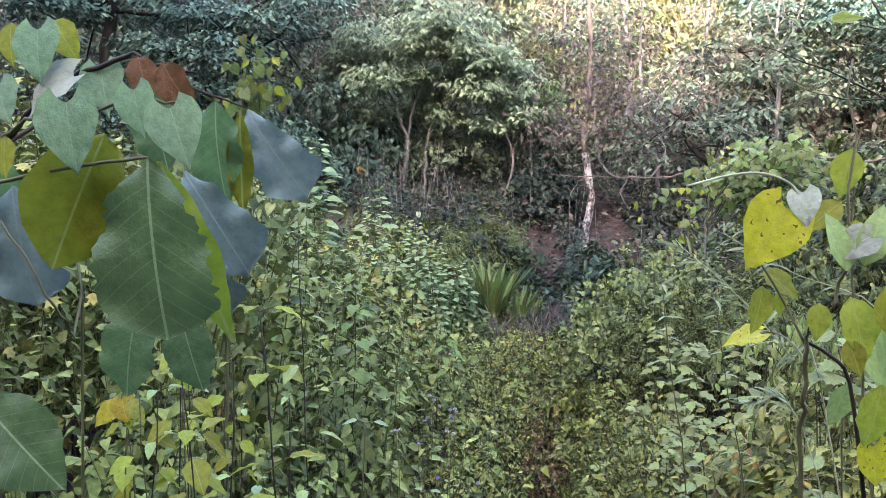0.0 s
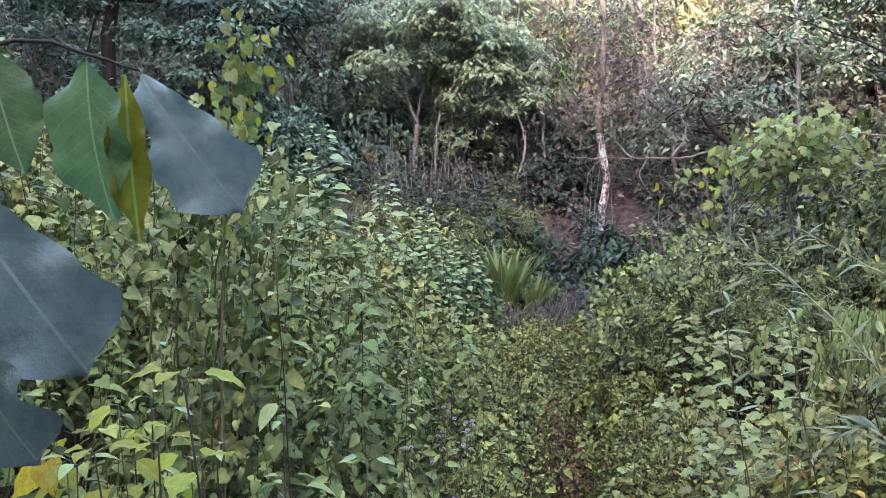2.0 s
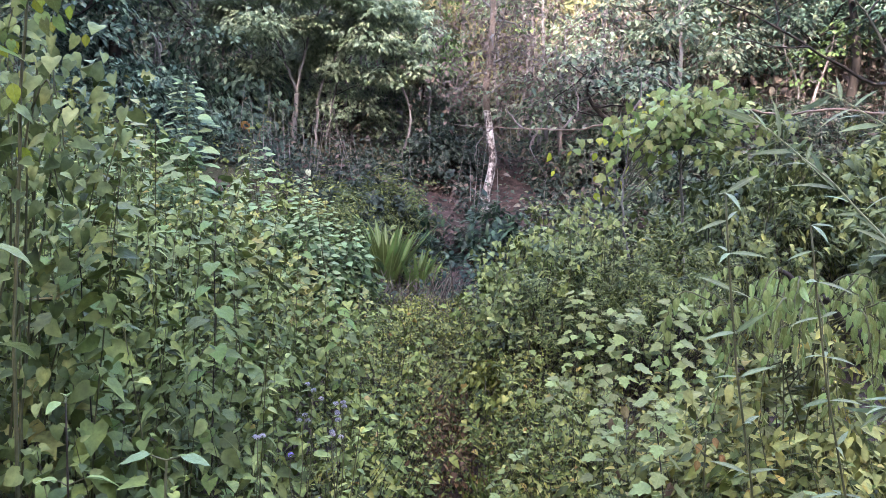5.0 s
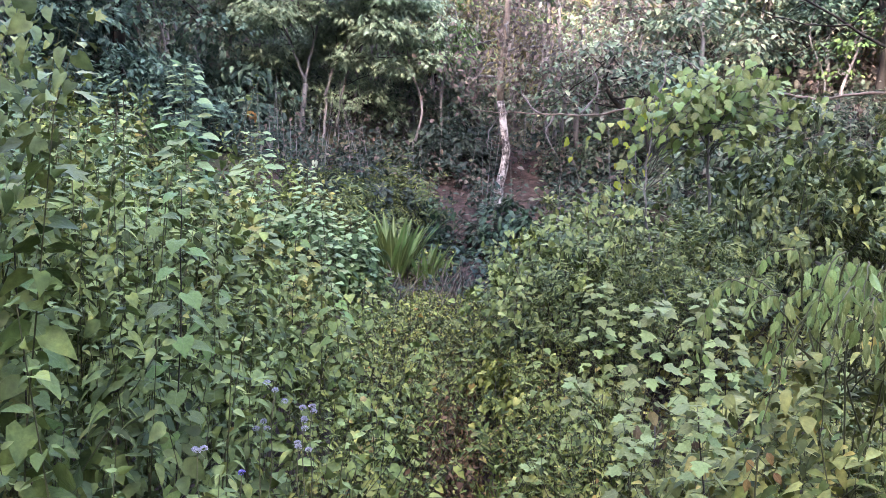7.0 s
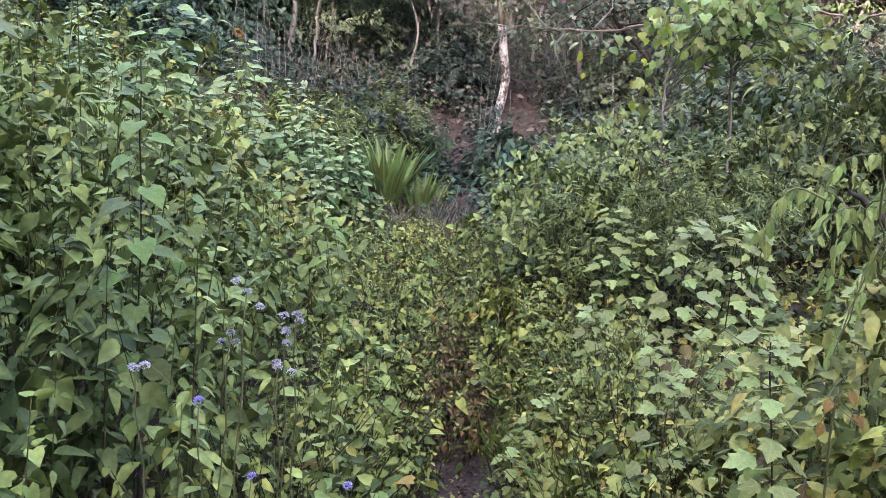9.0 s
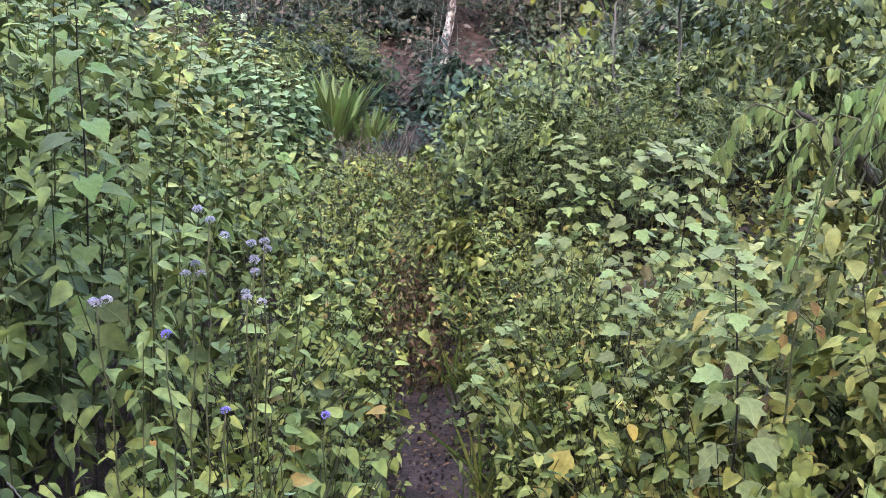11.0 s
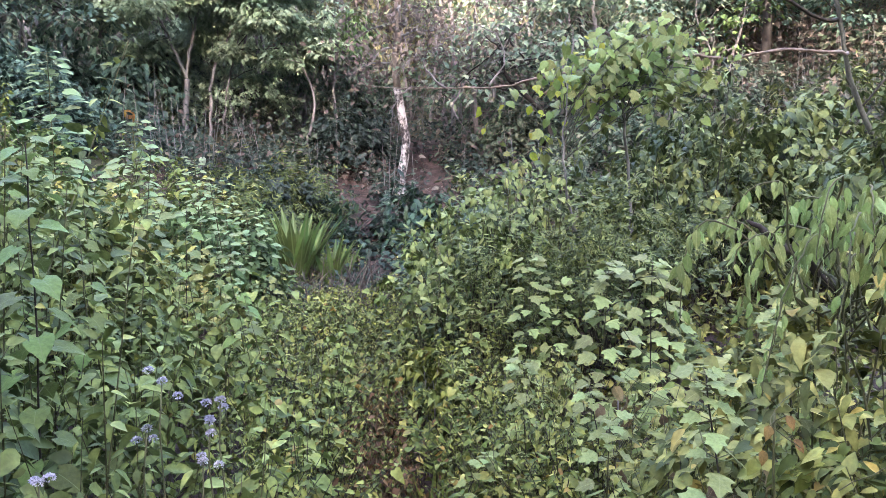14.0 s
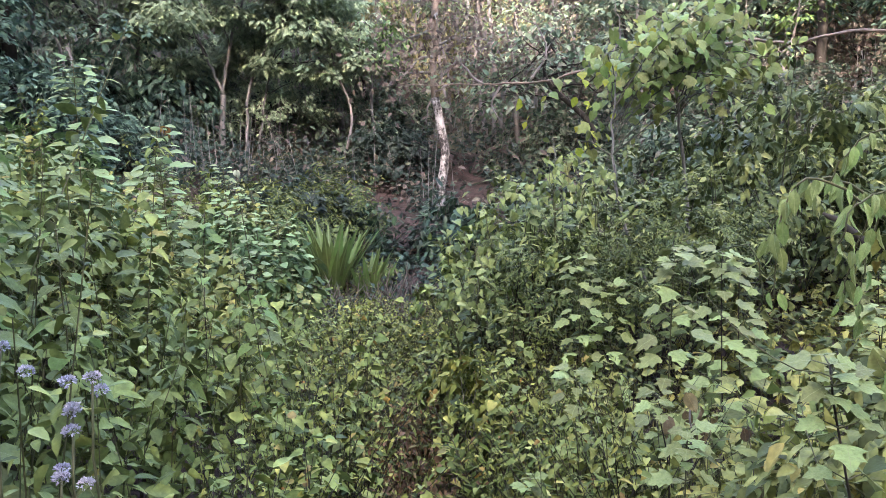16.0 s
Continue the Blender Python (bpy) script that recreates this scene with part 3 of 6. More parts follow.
# litter and clods on the trodden soil
n = 1500
x, y = rng.normal(0.02, 0.16, n), rng.uniform(2.6, 6.2, n)
P = np.stack([x, y, land(x, y) + 0.004], -1)
stuff("leaf_litter", spread(BROAD, P, rng.normal(0, 1, P.shape) * [1, 1, 0.15], rng.normal(0, 0.35, P.shape) + [0, 0, 1], rng.uniform(0.012, 0.04, n)), M_WITHER, "small dead leaves littering the trodden soil", "litter")
x, y = rng.normal(0.02, 0.17, 900), rng.uniform(2.6, 6.2, 900)
P = np.stack([x, y, land(x, y) - 0.004], -1)
r = rng.uniform(0.004, 0.013, 900)
stuff("soil_clods", rods(P, P + np.stack([rng.normal(0, 0.4, 900) * r, rng.normal(0, 0.4, 900) * r, r * 1.3], -1), r, r * 0.45, 6), M_SOIL, "small clods of dark red soil on the path", "soil")

# grass tufts along the path's edges
x, y = scatter(900, 0.16, 0.75, 3.0, 7.0, lambda x, y: patchy(x, y, 5.2, 4.0) ** 2)
P = np.repeat(np.stack([x, y, land(x, y) + 0.08 * patchy(x, y, 1.0, 5.0)], -1), 5, 0)
P[:, :2] += rng.normal(0, 0.02, (len(P), 2))
D = np.stack([rng.normal(0, 0.4, len(P)), rng.normal(0, 0.4, len(P)), np.ones(len(P))], -1)
stuff("grass", spread(GRASS, P, D, rng.normal(0, 1, P.shape), rng.uniform(0.14, 0.32, len(P))), M_BLADE, "thin green grass blades along the path", "grass")

# creepers along the path
x, y = scatter(6600, -0.7, 0.9, 1.0, 11.5, lambda x, y: np.where((np.abs(x - 0.02) < 0.12) & (y > 2.4) & (y < 5.6), 0.02, np.where((np.abs(x - 0.08) < 0.2) & (y > 4.3) & (y < 7.0), 0.4, 0.95)))
h = low_enough(x, y, np.clip(herb_height(x, y), 0.08, 0.6) * rng.uniform(0.5, 1.25, len(x)), 0.7)
lv, st = herbs(x, y, h, rng.uniform(0.026, 0.056, len(x)), SMALLMIX, step=0.05, start=0.1, lean=0.35, top=0.8, tilt=(0.2, 0.0))
stuff("creepers", lv, M_CREEP, "small heart-leaved creepers tangled over the path", "creepers")
stuff("creeper_stems", st, M_STALK_DARK, "thin dark stems of the creepers on the path", "stems")


# ---- bushes: heaps of leaves over a frame of twigs ----
def heap(n, centre, radii, size, tpl, seed, hang=0.3, shell=0.72, twigs=60):
    """Leaves in the outer shell of an uneven dome that stands on the ground."""
    rs = np.random.RandomState(seed)
    m = max(24, n // 26)
    d = unit(rs.normal(0, 1, (m, 3)))
    d[:, 2] = np.abs(d[:, 2]) - 0.15
    lump = 1 + 0.24 * np.sin(d[:, 0] * 5 + seed) * np.sin(d[:, 1] * 6 + 2 * seed) + 0.16 * np.sin(d[:, 2] * 9 + d[:, 0] * 7 + seed)
    r = (shell + (1.08 - shell) * rs.rand(m) ** 0.7) * lump
    pick = rs.randint(0, m, n)
    lean_ = unit(d * [1, 1, 0.3] + rs.normal(0, 0.5, d.shape))[pick]
    P = np.array(centre) + (d * r[:, None])[pick] * np.array(radii)
    # each sprig of leaves runs outwards and arches over
    f = rs.uniform(-0.6, 1.0, (n, 1))
    P += lean_ * f * 0.9 * size ** 0.5 * 0.45 + rs.normal(0, 0.55 * size, P.shape) - np.array([0, 0, 0.10]) * size ** 0.5 * f ** 2
    d = d[pick]
    ok = P[:, 2] > land(P[:, 0], P[:, 1]) + 0.03
    P, d, lean_ = P[ok], d[ok], lean_[ok]
    way = unit(lean_ * [1, 1, 0.4] + rs.normal(0, 0.55, P.shape)) - [0, 0, hang]
    up = d * 0.5 + [0, -0.1, 0.9] + rs.normal(0, 0.3, P.shape)
    lv = spread_mixed(tpl, P, way, up, rs.uniform(0.5, 1.35, len(P)) * size)
    foot = np.array([centre[0], centre[1], 0.0]) + np.concatenate([rs.normal(0, 0.25, (twigs, 2)) * np.array(radii[:2]), np.zeros((twigs, 1))], 1)
    foot[:, 2] = land(foot[:, 0], foot[:, 1]) - 0.03
    tip = P[rs.randint(0, len(P), twigs)]
    midp = foot * 0.45 + tip * 0.55 + rs.normal(0, 0.06, foot.shape) * np.array(radii)
    rr = 0.006 * radii[2] ** 0.5
    tw = join([rods(foot, midp, rr, rr * 0.7), rods(midp, tip, rr * 0.7, rr * 0.25)])
    return lv, tw


LAYERED = kinds([0, 0.35, 0.7, 1], [(0.12, 0.12), (0.23, 0.35), (0.18, 0.65)], [(0.12, 0.2, 1.0), (0.25, 0.35, 0.9), (0.05, 0.12, 1.15)])
SPRAYS = [spray_leaf(5, 0.35, 0.46), spray_leaf(6, 0.7, 0.4), spray_leaf(4, 0.2, 0.52)]


def bush(name, label, centre, radii, n, size, tpl, mat, twig_mat, seed, hang=0.3, twigs=60, category="bush"):
    lv, tw = heap(n, centre, radii, size, tpl, seed, hang, twigs=twigs)
    ob = thing(name, (centre[0], centre[1], float(land(centre[0], centre[1]))), label, category)
    part("twig_frame", tw, twig_mat, ob)
    part("foliage", lv, mat, ob)
    return ob


bush("bush", "mound of pale heart-leaved vine over a shrub", (0.74, 7.6, 0.45), (0.44, 0.75, 1.1), 650, 0.05, HEARTS, M_HEART, M_STALK, 4, 0.6)
bush("bush", "pale heart-leaved vine climbing over a dark bush", (0.50, 8.6, 0.5), (0.48, 0.8, 1.1), 900, 0.05, HEARTS, M_HEART, M_STALK, 24, 0.6)
bush("bush", "dense deep green shrub under a vine", (0.72, 7.7, 0.40), (0.55, 0.75, 1.18), 1500, 0.07, LAYERED, M_MOUND, M_STALK_DARK, 15, 0.1)
for k, (bx, by, bz, br) in enumerate([(0.26, 7.3, 1.0, 0.15), (0.40, 7.35, 1.28, 0.17), (0.62, 7.4, 1.47, 0.18), (0.92, 7.5, 1.58, 0.18), (1.18, 7.7, 1.70, 0.2)]):
    rs = np.random.RandomState(180 + k)
    root = np.array([bx + 0.05, by + 0.15, float(land(bx + 0.05, by + 0.15)) - 0.03])
    ob = thing("mound_vine", tuple(root), "pale heart-leaved vine spilling over a dark mound of bushes", "vine", "vines on the mound")
    tops = []
    for i in range(6):
        e = np.array([bx, by, bz]) + unit(rs.normal(0, 1, (1, 3)))[0] * br * [1.2, 0.8, 0.7]
        line = curve_pts([root, (root + e) / 2 + [0, 0.05, 0.15], e + [0, 0.03, 0.05], e + rs.normal(0, 0.1, 3) - [0, 0.08, 0.12]], 14, 0.008, i)
        part("stem", tube(line, [0.004, 0.003, 0.0015], 5, 0.1, i), M_STALK, ob)
        tops.append(line[7:])
    tops = np.concatenate(tops)
    P = tops[rs.randint(0, len(tops), 130)] + rs.normal(0, 0.06, (130, 3))
    part("foliage", spread_mixed(HEARTS, P, rs.normal(0, 0.6, P.shape) + [0, -0.5, -0.35], rs.normal(0, 0.3, P.shape) + [0, -0.4, 0.9], rs.uniform(0.03, 0.065, 130)), M_VINE, ob)
for k, (bx, by, bz, rr) in enumerate([(0.85, 7.2, 1.0, 0.42), (1.35, 7.3, 0.95, 0.45), (1.75, 7.5, 1.15, 0.5)]):
    bush("bush", "ferny green shrub among vines on a mound", (bx, by, bz), (rr, 0.35, 0.5), 340, 0.12, SPRAYS, M_MOUND, M_STALK_DARK, 176 + k, 0.15, 16)
bush("bush", "column of yellowish heart-leaved creeper over old stalks", (0.24, 6.45, 0.25), (0.32, 0.35, 0.58), 900, 0.048, HEARTS, M_CREEP, M_DRY, 2, 0.7, 20)
bush("bush", "rounded deep green bush with small layered leaves", (1.15, 9.0, 0.45), (1.0, 1.2, 1.36), 4600, 0.078, LAYERED, M_MOUND, M_STALK_DARK, 3, 0.1)
bush("bush", "deep green bush rising towards the slope", (1.95, 10.5, 0.55), (1.2, 1.2, 1.5), 3800, 0.085, LAYERED, M_MOUND, M_STALK_DARK, 6, 0.1)
bush("bush", "spreading deep green bush with layered leaves", (1.70, 7.9, 0.40), (0.95, 1.0, 1.18), 3600, 0.078, LAYERED, M_MOUND, M_STALK_DARK, 7, 0.1)
bush("bush", "leafy green bush with broad heart leaves", (3.7, 9.2, 0.9), (1.1, 0.9, 1.1), 4200, 0.09, OVATES, M_MOUND, M_STALK_DARK, 9, 0.5)
# two of these have the dimness of the slope's foot in their leaf colour
for k, (bx, by, bz, rx, rz, m) in enumerate([(-5.4, 14.4, 2.0, 1.2, 1.5, M_SHADE), (-7.2, 14.0, 2.6, 1.4, 1.9, M_SHADE), (-4.6, 19.0, 3.0, 1.5, 1.5, M_SCRUB), (-1.7, 14.2, 1.2, 0.7, 0.6, M_FOOT_DIM), (-0.4, 16.8, 2.1, 0.7, 0.9, M_FOOT_DIM), (2.6, 16.2, 2.2, 1.1, 0.9, M_SCRUB), (3.8, 14.4, 1.6, 1.2, 1.1, M_SCRUB), (5.6, 15.6, 2.4, 1.5, 1.3, M_SCRUB), (-9.5, 13.0, 2.8, 1.6, 2.0, M_SHADE), (7.2, 13.6, 2.0, 1.6, 1.5, M_MOUND)]):
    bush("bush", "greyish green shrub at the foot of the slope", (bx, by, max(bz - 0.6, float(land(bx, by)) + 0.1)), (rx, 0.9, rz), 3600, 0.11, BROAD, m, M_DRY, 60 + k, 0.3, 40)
# dark leaf heaps put in for the shady hollow under the trees
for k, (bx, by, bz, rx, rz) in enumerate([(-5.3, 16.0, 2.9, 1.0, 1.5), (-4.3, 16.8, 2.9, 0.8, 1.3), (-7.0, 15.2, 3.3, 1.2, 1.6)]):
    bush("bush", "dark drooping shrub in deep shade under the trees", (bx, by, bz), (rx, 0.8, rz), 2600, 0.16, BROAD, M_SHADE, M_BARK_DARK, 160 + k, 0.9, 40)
# hazy bright leaf colours put light into these dim shrubs
for k, (bx, by, bz, rx, rz) in enumerate([(-2.5, 17.3, 3.2, 0.8, 1.1), (-1.5, 17.7, 3.3, 0.8, 1.0), (-3.9, 17.8, 3.7, 0.9, 1.1), (-0.3, 18.2, 3.2, 0.6, 0.8), (-2.2, 18.6, 4.3, 0.9, 0.9), (-1.0, 18.8, 4.1, 0.8, 0.8), (-3.4, 19.0, 4.6, 0.9, 0.9), (-4.3, 17.6, 3.6, 0.7, 0.9), (-3.7, 17.3, 3.0, 0.5, 0.9)]):
    bush("bush", "dim grey-green shrub among thin stems", (bx, by, bz), (rx, 0.6, rz), 2200, 0.09, BROAD, [M_CROWN_HAZE, M_SCRUB][k % 2], M_BARK_GREY, 190 + k, 0.5, 40)
for k, (bx, by, rr) in enumerate([(-1.55, 13.6, 0.5), (-2.05, 13.5, 0.45), (-1.05, 14.2, 0.4), (-1.75, 13.1, 0.4)]):
    bush("bush", "yellowish green bracken at the foot of the slope", (bx, by, float(land(bx, by)) + 0.1), (rr, 0.5, 0.85), 300, 0.24, SPRAYS, M_MOUND, M_STALK, 170 + k, 0.1, 12)
bush("bush", "deep green bush with feathery narrow leaves", (2.9, 10.4, 0.9), (1.5, 1.5, 1.0), 3600, 0.09, LAYERED, M_MOUND, M_STALK_DARK, 5, 0.1)
bush("bush", "low dark green shrub below the pale tree", (0.55, 13.2, 0.55), (1.15, 0.7, 1.12), 3200, 0.13, LAYERED, M_DEEP, M_STALK_DARK, 8)
bush("bush", "leafy bank of bluish green shrubs in the shade", (-2.5, 10.9, 0.6), (1.4, 1.5, 0.95), 5200, 0.11, OVATES, M_BLUE, M_STALK, 11)
bush("bush", "tall bluish green shrub on the bank", (-4.5, 11.6, 1.1), (1.5, 1.7, 1.35), 5200, 0.13, OVATES, M_BLUE, M_STALK, 13)
bush("bush", "leafy green shrub at the gully's edge", (-2.2, 12.9, 0.7), (0.9, 0.9, 0.9), 2600, 0.10, OVATES, M_HERB_L, M_STALK, 17)
bush("bush", "pale leafy shrub leaning over the bank", (-2.5, 6.9, 1.0), (1.0, 1.1, 0.9), 3200, 0.10, OVATES, M_HERB_L, M_STALK, 19)
bush("bush", "tangled green shrub on the far bank", (4.6, 12.2, 1.2), (1.8, 1.5, 1.3), 3600, 0.14, OVATES, M_MOUND, M_STALK_DARK, 23)

# low plants on the gully floor, the gully's dimness put into their leaf colour
x, y = scatter(2600, -3.0, 2.8, 10.5, 16.5, lambda x, y: np.where(((np.abs(x - 0.75) < 0.5) & (y > 14.6)) | ((np.abs(x + 0.45) < 0.38) & (y > 13.4)), 0.12, 0.75))
h = rng.uniform(0.08, 0.4, len(x))
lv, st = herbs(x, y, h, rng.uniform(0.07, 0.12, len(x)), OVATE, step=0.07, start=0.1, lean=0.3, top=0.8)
stuff("undergrowth", lv, M_FOOT_DIM, "low shaded plants on the gully floor", "undergrowth")
stuff("undergrowth_stalks", st, M_STALK_DARK, "short dark stalks of the gully plants", "stalks")
P = np.stack([rng.uniform(-1.4, 0.0, 500), rng.uniform(10.4, 12.0, 500), np.zeros(500)], -1)
P[:, 2] = land(P[:, 0], P[:, 1])
stuff("dead_grass", spread(GRASS, P, rng.normal(0, 0.7, P.shape) + [0, 0, 0.9], rng.normal(0, 1, P.shape), rng.uniform(0.3, 0.6, 500)), M_BROWN, "brown dead grass on the gully floor", "grass")

# ---- the far slope ----
n = 34000
y = 14.5 + 40 * rng.rand(n) ** 1.5
x = rng.uniform(-0.66, 0.66, n) * (y + 3)
k = rng.rand(n) < 0.55 + 0.45 * np.sin(x * 0.9 + 1.3 * np.sin(y * 0.6)) * np.sin(y * 0.8 + x * 0.3)
k |= (x > 3.5) & (rng.rand(n) < 0.8)
k &= ~((np.abs(x - 0.85) < 0.5) & (y > 14.6) & (y < 16.2))
k &= ~((np.abs(x + 0.45) < 0.38) & (y < 15.6))
x, y = x[k], y[k]
z = land(x, y)
up_h = rng.uniform(0.3, 2.2, len(x)) * np.clip(0.3 + (y - 15) / 9, 0.3, 1.6)
P = np.stack([x, y, z], -1)
reps = 7
Pl = np.repeat(P, reps, 0)
fz = rng.uniform(0.25, 1.0, len(Pl))
Pl[:, 2] += np.repeat(up_h, reps) * fz
Pl[:, :2] += rng.normal(0, 0.22, (len(Pl), 2))
D = unit(rng.normal(0, 1, Pl.shape) * [1, 1, 0.5]) - [0, 0, 0.25]
U, S = rng.normal(0, 0.5, Pl.shape) + [0, -0.5, 0.8], rng.uniform(0.10, 0.22, len(Pl)) * (0.7 + Pl[:, 1] * 0.018)
# one scrub in lit and shaded colours, by distance up the slope
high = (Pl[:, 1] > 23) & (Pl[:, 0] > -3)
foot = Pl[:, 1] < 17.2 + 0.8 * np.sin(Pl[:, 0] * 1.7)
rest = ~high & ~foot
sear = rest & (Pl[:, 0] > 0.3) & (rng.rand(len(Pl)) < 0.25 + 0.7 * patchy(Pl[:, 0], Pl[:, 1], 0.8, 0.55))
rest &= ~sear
stuff("hillside_scrub", spread(BROAD, Pl[sear], D[sear], U[sear], S[sear]), M_BROWN, "withered brown scrub on the far slope", "scrub")
stuff("hillside_scrub", spread(BROAD, Pl[rest], D[rest], U[rest], S[rest]), M_SCRUB, "brownish green scrub covering the far slope", "scrub")
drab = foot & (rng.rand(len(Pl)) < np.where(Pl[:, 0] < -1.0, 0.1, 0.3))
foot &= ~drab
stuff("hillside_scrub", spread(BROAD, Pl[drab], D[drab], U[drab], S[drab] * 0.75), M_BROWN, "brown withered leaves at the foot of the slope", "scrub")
stuff("hillside_scrub", spread(BROAD, Pl[foot], D[foot], U[foot], S[foot] * 0.6), M_FOOT_DIM, "brownish green scrub at the foot of the slope, dimness in its colour", "scrub")
stuff("hillside_scrub", spread(BROAD, Pl[high], D[high], U[high], S[high] * 1.1), M_UPPER_SUN, "yellowish scrub in the sun high on the slope", "scrub")
tips = P + np.stack([rng.normal(0, 0.15, len(P)), rng.normal(0, 0.15, len(P)), np.maximum(up_h * 1.1, rng.uniform(0.3, 1.5, len(P)))], -1)
k = rng.rand(len(P)) < np.where(P[:, 1] < 18, 0.09, 0.3)
stuff("hillside_stems", rods(P[k] - [0, 0, 0.05], tips[k], 0.008, 0.003), M_BARK_GREY, "thin dry upright stems on the far slope", "stems")

# tall sunlit grass higher up
n = 26000
y = 21 + 31 * rng.rand(n)
x = rng.uniform(-0.35, 0.66, n) * (y + 3)
k = rng.rand(n) < np.clip(0.5 + 0.9 * np.sin(x * 0.5 + 0.6) * np.sin(y * 0.42 + 0.4 * x), 0, 1) * np.clip((x + 0.12 * y + 2) / 3, 0, 1)
x, y = x[k], y[k]
P = np.repeat(np.stack([x, y, land(x, y)], -1), 5, 0)
P[:, :2] += rng.normal(0, 0.12, (len(P), 2))
D = np.stack([rng.normal(0, 0.35, len(P)), rng.normal(0, 0.35, len(P)), np.ones(len(P))], -1)
lv = spread(leaf_shape([0, 0.35, 0.7, 1], [(0.02, 0.1), (0.026, 0.45), (0.018, 0.8)], 0.4, 0.4), P, D, rng.normal(0, 1, P.shape), rng.uniform(1.0, 2.4, len(P)))
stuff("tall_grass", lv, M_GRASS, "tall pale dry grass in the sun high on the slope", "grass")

# ---- unseen scrub on the added slope behind, keeping the low sun off ----
n = 5200
x, y = rng.uniform(-45, 45, n), rng.uniform(-32, -5, n)
P = np.stack([x, y, land(x, y)], -1)
P = np.repeat(P, 4, 0)
P += np.stack([rng.normal(0, 0.6, len(P)), rng.normal(0, 0.6, len(P)), rng.uniform(0.3, 3.0, len(P))], -1)
lv = spread(TUFT, P, rng.normal(0, 1, P.shape), rng.normal(0, 0.5, P.shape) + [0, 0, 1], rng.uniform(0.4, 0.9, len(P)))
stuff("scrub", lv, M_SCRUB, "unseen scrub on the sun-blocking slope behind the path", "scrub")


# ---- trees ----
def tree(label, base, height, radius, crown_r, crown_z, leaves, size, tpl, leaf_m, bark, seed, lean=(0, 0), limbs=7, spread_z=0.6, clump=0.42, name="tree", bend=0.12, first=0.5, crown=True, drop=0.25):
    """Tapered trunk, limbs that fork, and small leaves in clumps at the limbs' ends."""
    rs = np.random.RandomState(seed)
    bx, by = base
    bz = float(land(bx, by)) - 0.08
    ob = thing(name, (bx, by, bz), label, "tree")
    tops = np.array([bx + lean[0], by + lean[1], bz + height])
    P = curve_pts([(bx, by, bz), (bx + lean[0] * 0.3 + rs.normal(0, bend), by + lean[1] * 0.3, bz + height * 0.4), (bx + lean[0] * 0.7 + rs.normal(0, bend), by + lean[1] * 0.7, bz + height * 0.72), tops], 16, radius * 0.18, seed)
    part("trunk", tube(P, [radius * 1.25, radius, radius * 0.85, radius * 0.55, radius * 0.25], 8, 0.10, seed), bark, ob)
    ends = []
    for i in range(limbs):
        f = first + (0.97 - first) * (i + rs.rand()) / limbs
        start = P[int(f * 15)]
        a = i * 2.4 + rs.uniform(-0.5, 0.5)
        reach = crown_r * rs.uniform(0.55, 1.0)
        end = np.array([tops[0] * 0.7 + start[0] * 0.3 + math.cos(a) * reach, tops[1] * 0.7 + start[1] * 0.3 + math.sin(a) * reach, bz + crown_z + rs.uniform(-1, 1) * spread_z])
        mid = start * 0.5 + end * 0.5 + np.array([rs.normal(0, 0.1), rs.normal(0, 0.1), -0.08 + rs.normal(0, 0.1)])
        limb = curve_pts([start, mid, end], 8, 0.03, seed + i)
        r0 = radius * 0.42
        forks = [tube(limb, [r0, r0 * 0.6, r0 * 0.2], 5, 0.1, i)]
        for k in range(4):
            s0 = limb[rs.randint(3, 8)]
            e0 = s0 + rs.normal(0, 0.28 * crown_r, 3) * [1, 1, 0.7]
            forks.append(tube(curve_pts([s0, (s0 + e0) / 2 + rs.normal(0, 0.05, 3), e0], 5), [r0 * 0.35, r0 * 0.1], 4))
            ends.append(e0)
        ends.append(end)
        part("limb", join(forks), bark, ob)
    if crown:
        E = np.array(ends)
        pick = rs.randint(0, len(E), leaves)
        reach = clump * rs.uniform(0.7, 1.6, len(E))[pick] * 1.35
        way = unit(rs.normal(0, 1, (leaves, 3)))
        way[:, 2] = np.abs(way[:, 2]) * 0.75 - 0.18
        C = E[pick] + way * (reach * (0.45 + 0.6 * rs.rand(leaves) ** 0.6))[:, None] * [1, 1, 0.62]
        D = unit(way * [1, 1, 0.25] + rs.normal(0, 0.45, C.shape) * [1, 1, 0.5]) - [0, 0, drop + 0.25]
        U = way * 0.5 + rs.normal(0, 0.3, C.shape) + [0, -0.15, 0.9]
        part("crown", spread(tpl, C, D, U, rs.uniform(0.65, 1.35, leaves) * size), leaf_m, ob)
    return ob


# the pale-barked tree at the foot of the slope
ob = thing("tree", (0.36, 15.1, 1.5), "slender tree with pale flaking bark and withered brown leaves", "tree")
P = curve_pts([(0.36, 15.1, 1.42), (0.44, 15.1, 2.0), (0.50, 15.1, 2.5), (0.36, 15.1, 3.4), (0.42, 15.1, 4.25), (0.45, 15.1, 5.2), (0.40, 15.1, 6.2)], 26, 0.012, 3)
part("trunk", tube(P[:13], [0.105, 0.075, 0.068, 0.062], 10, 0.16, 4), M_BARK_WHITE, ob, "white peeling lower trunk")
part("upper_trunk", tube(P[12:], [0.061, 0.056, 0.05, 0.035], 8, 0.12, 5), M_BARK_BROWN, ob, "dull brown upper trunk")
rs = np.random.RandomState(31)
tips = []
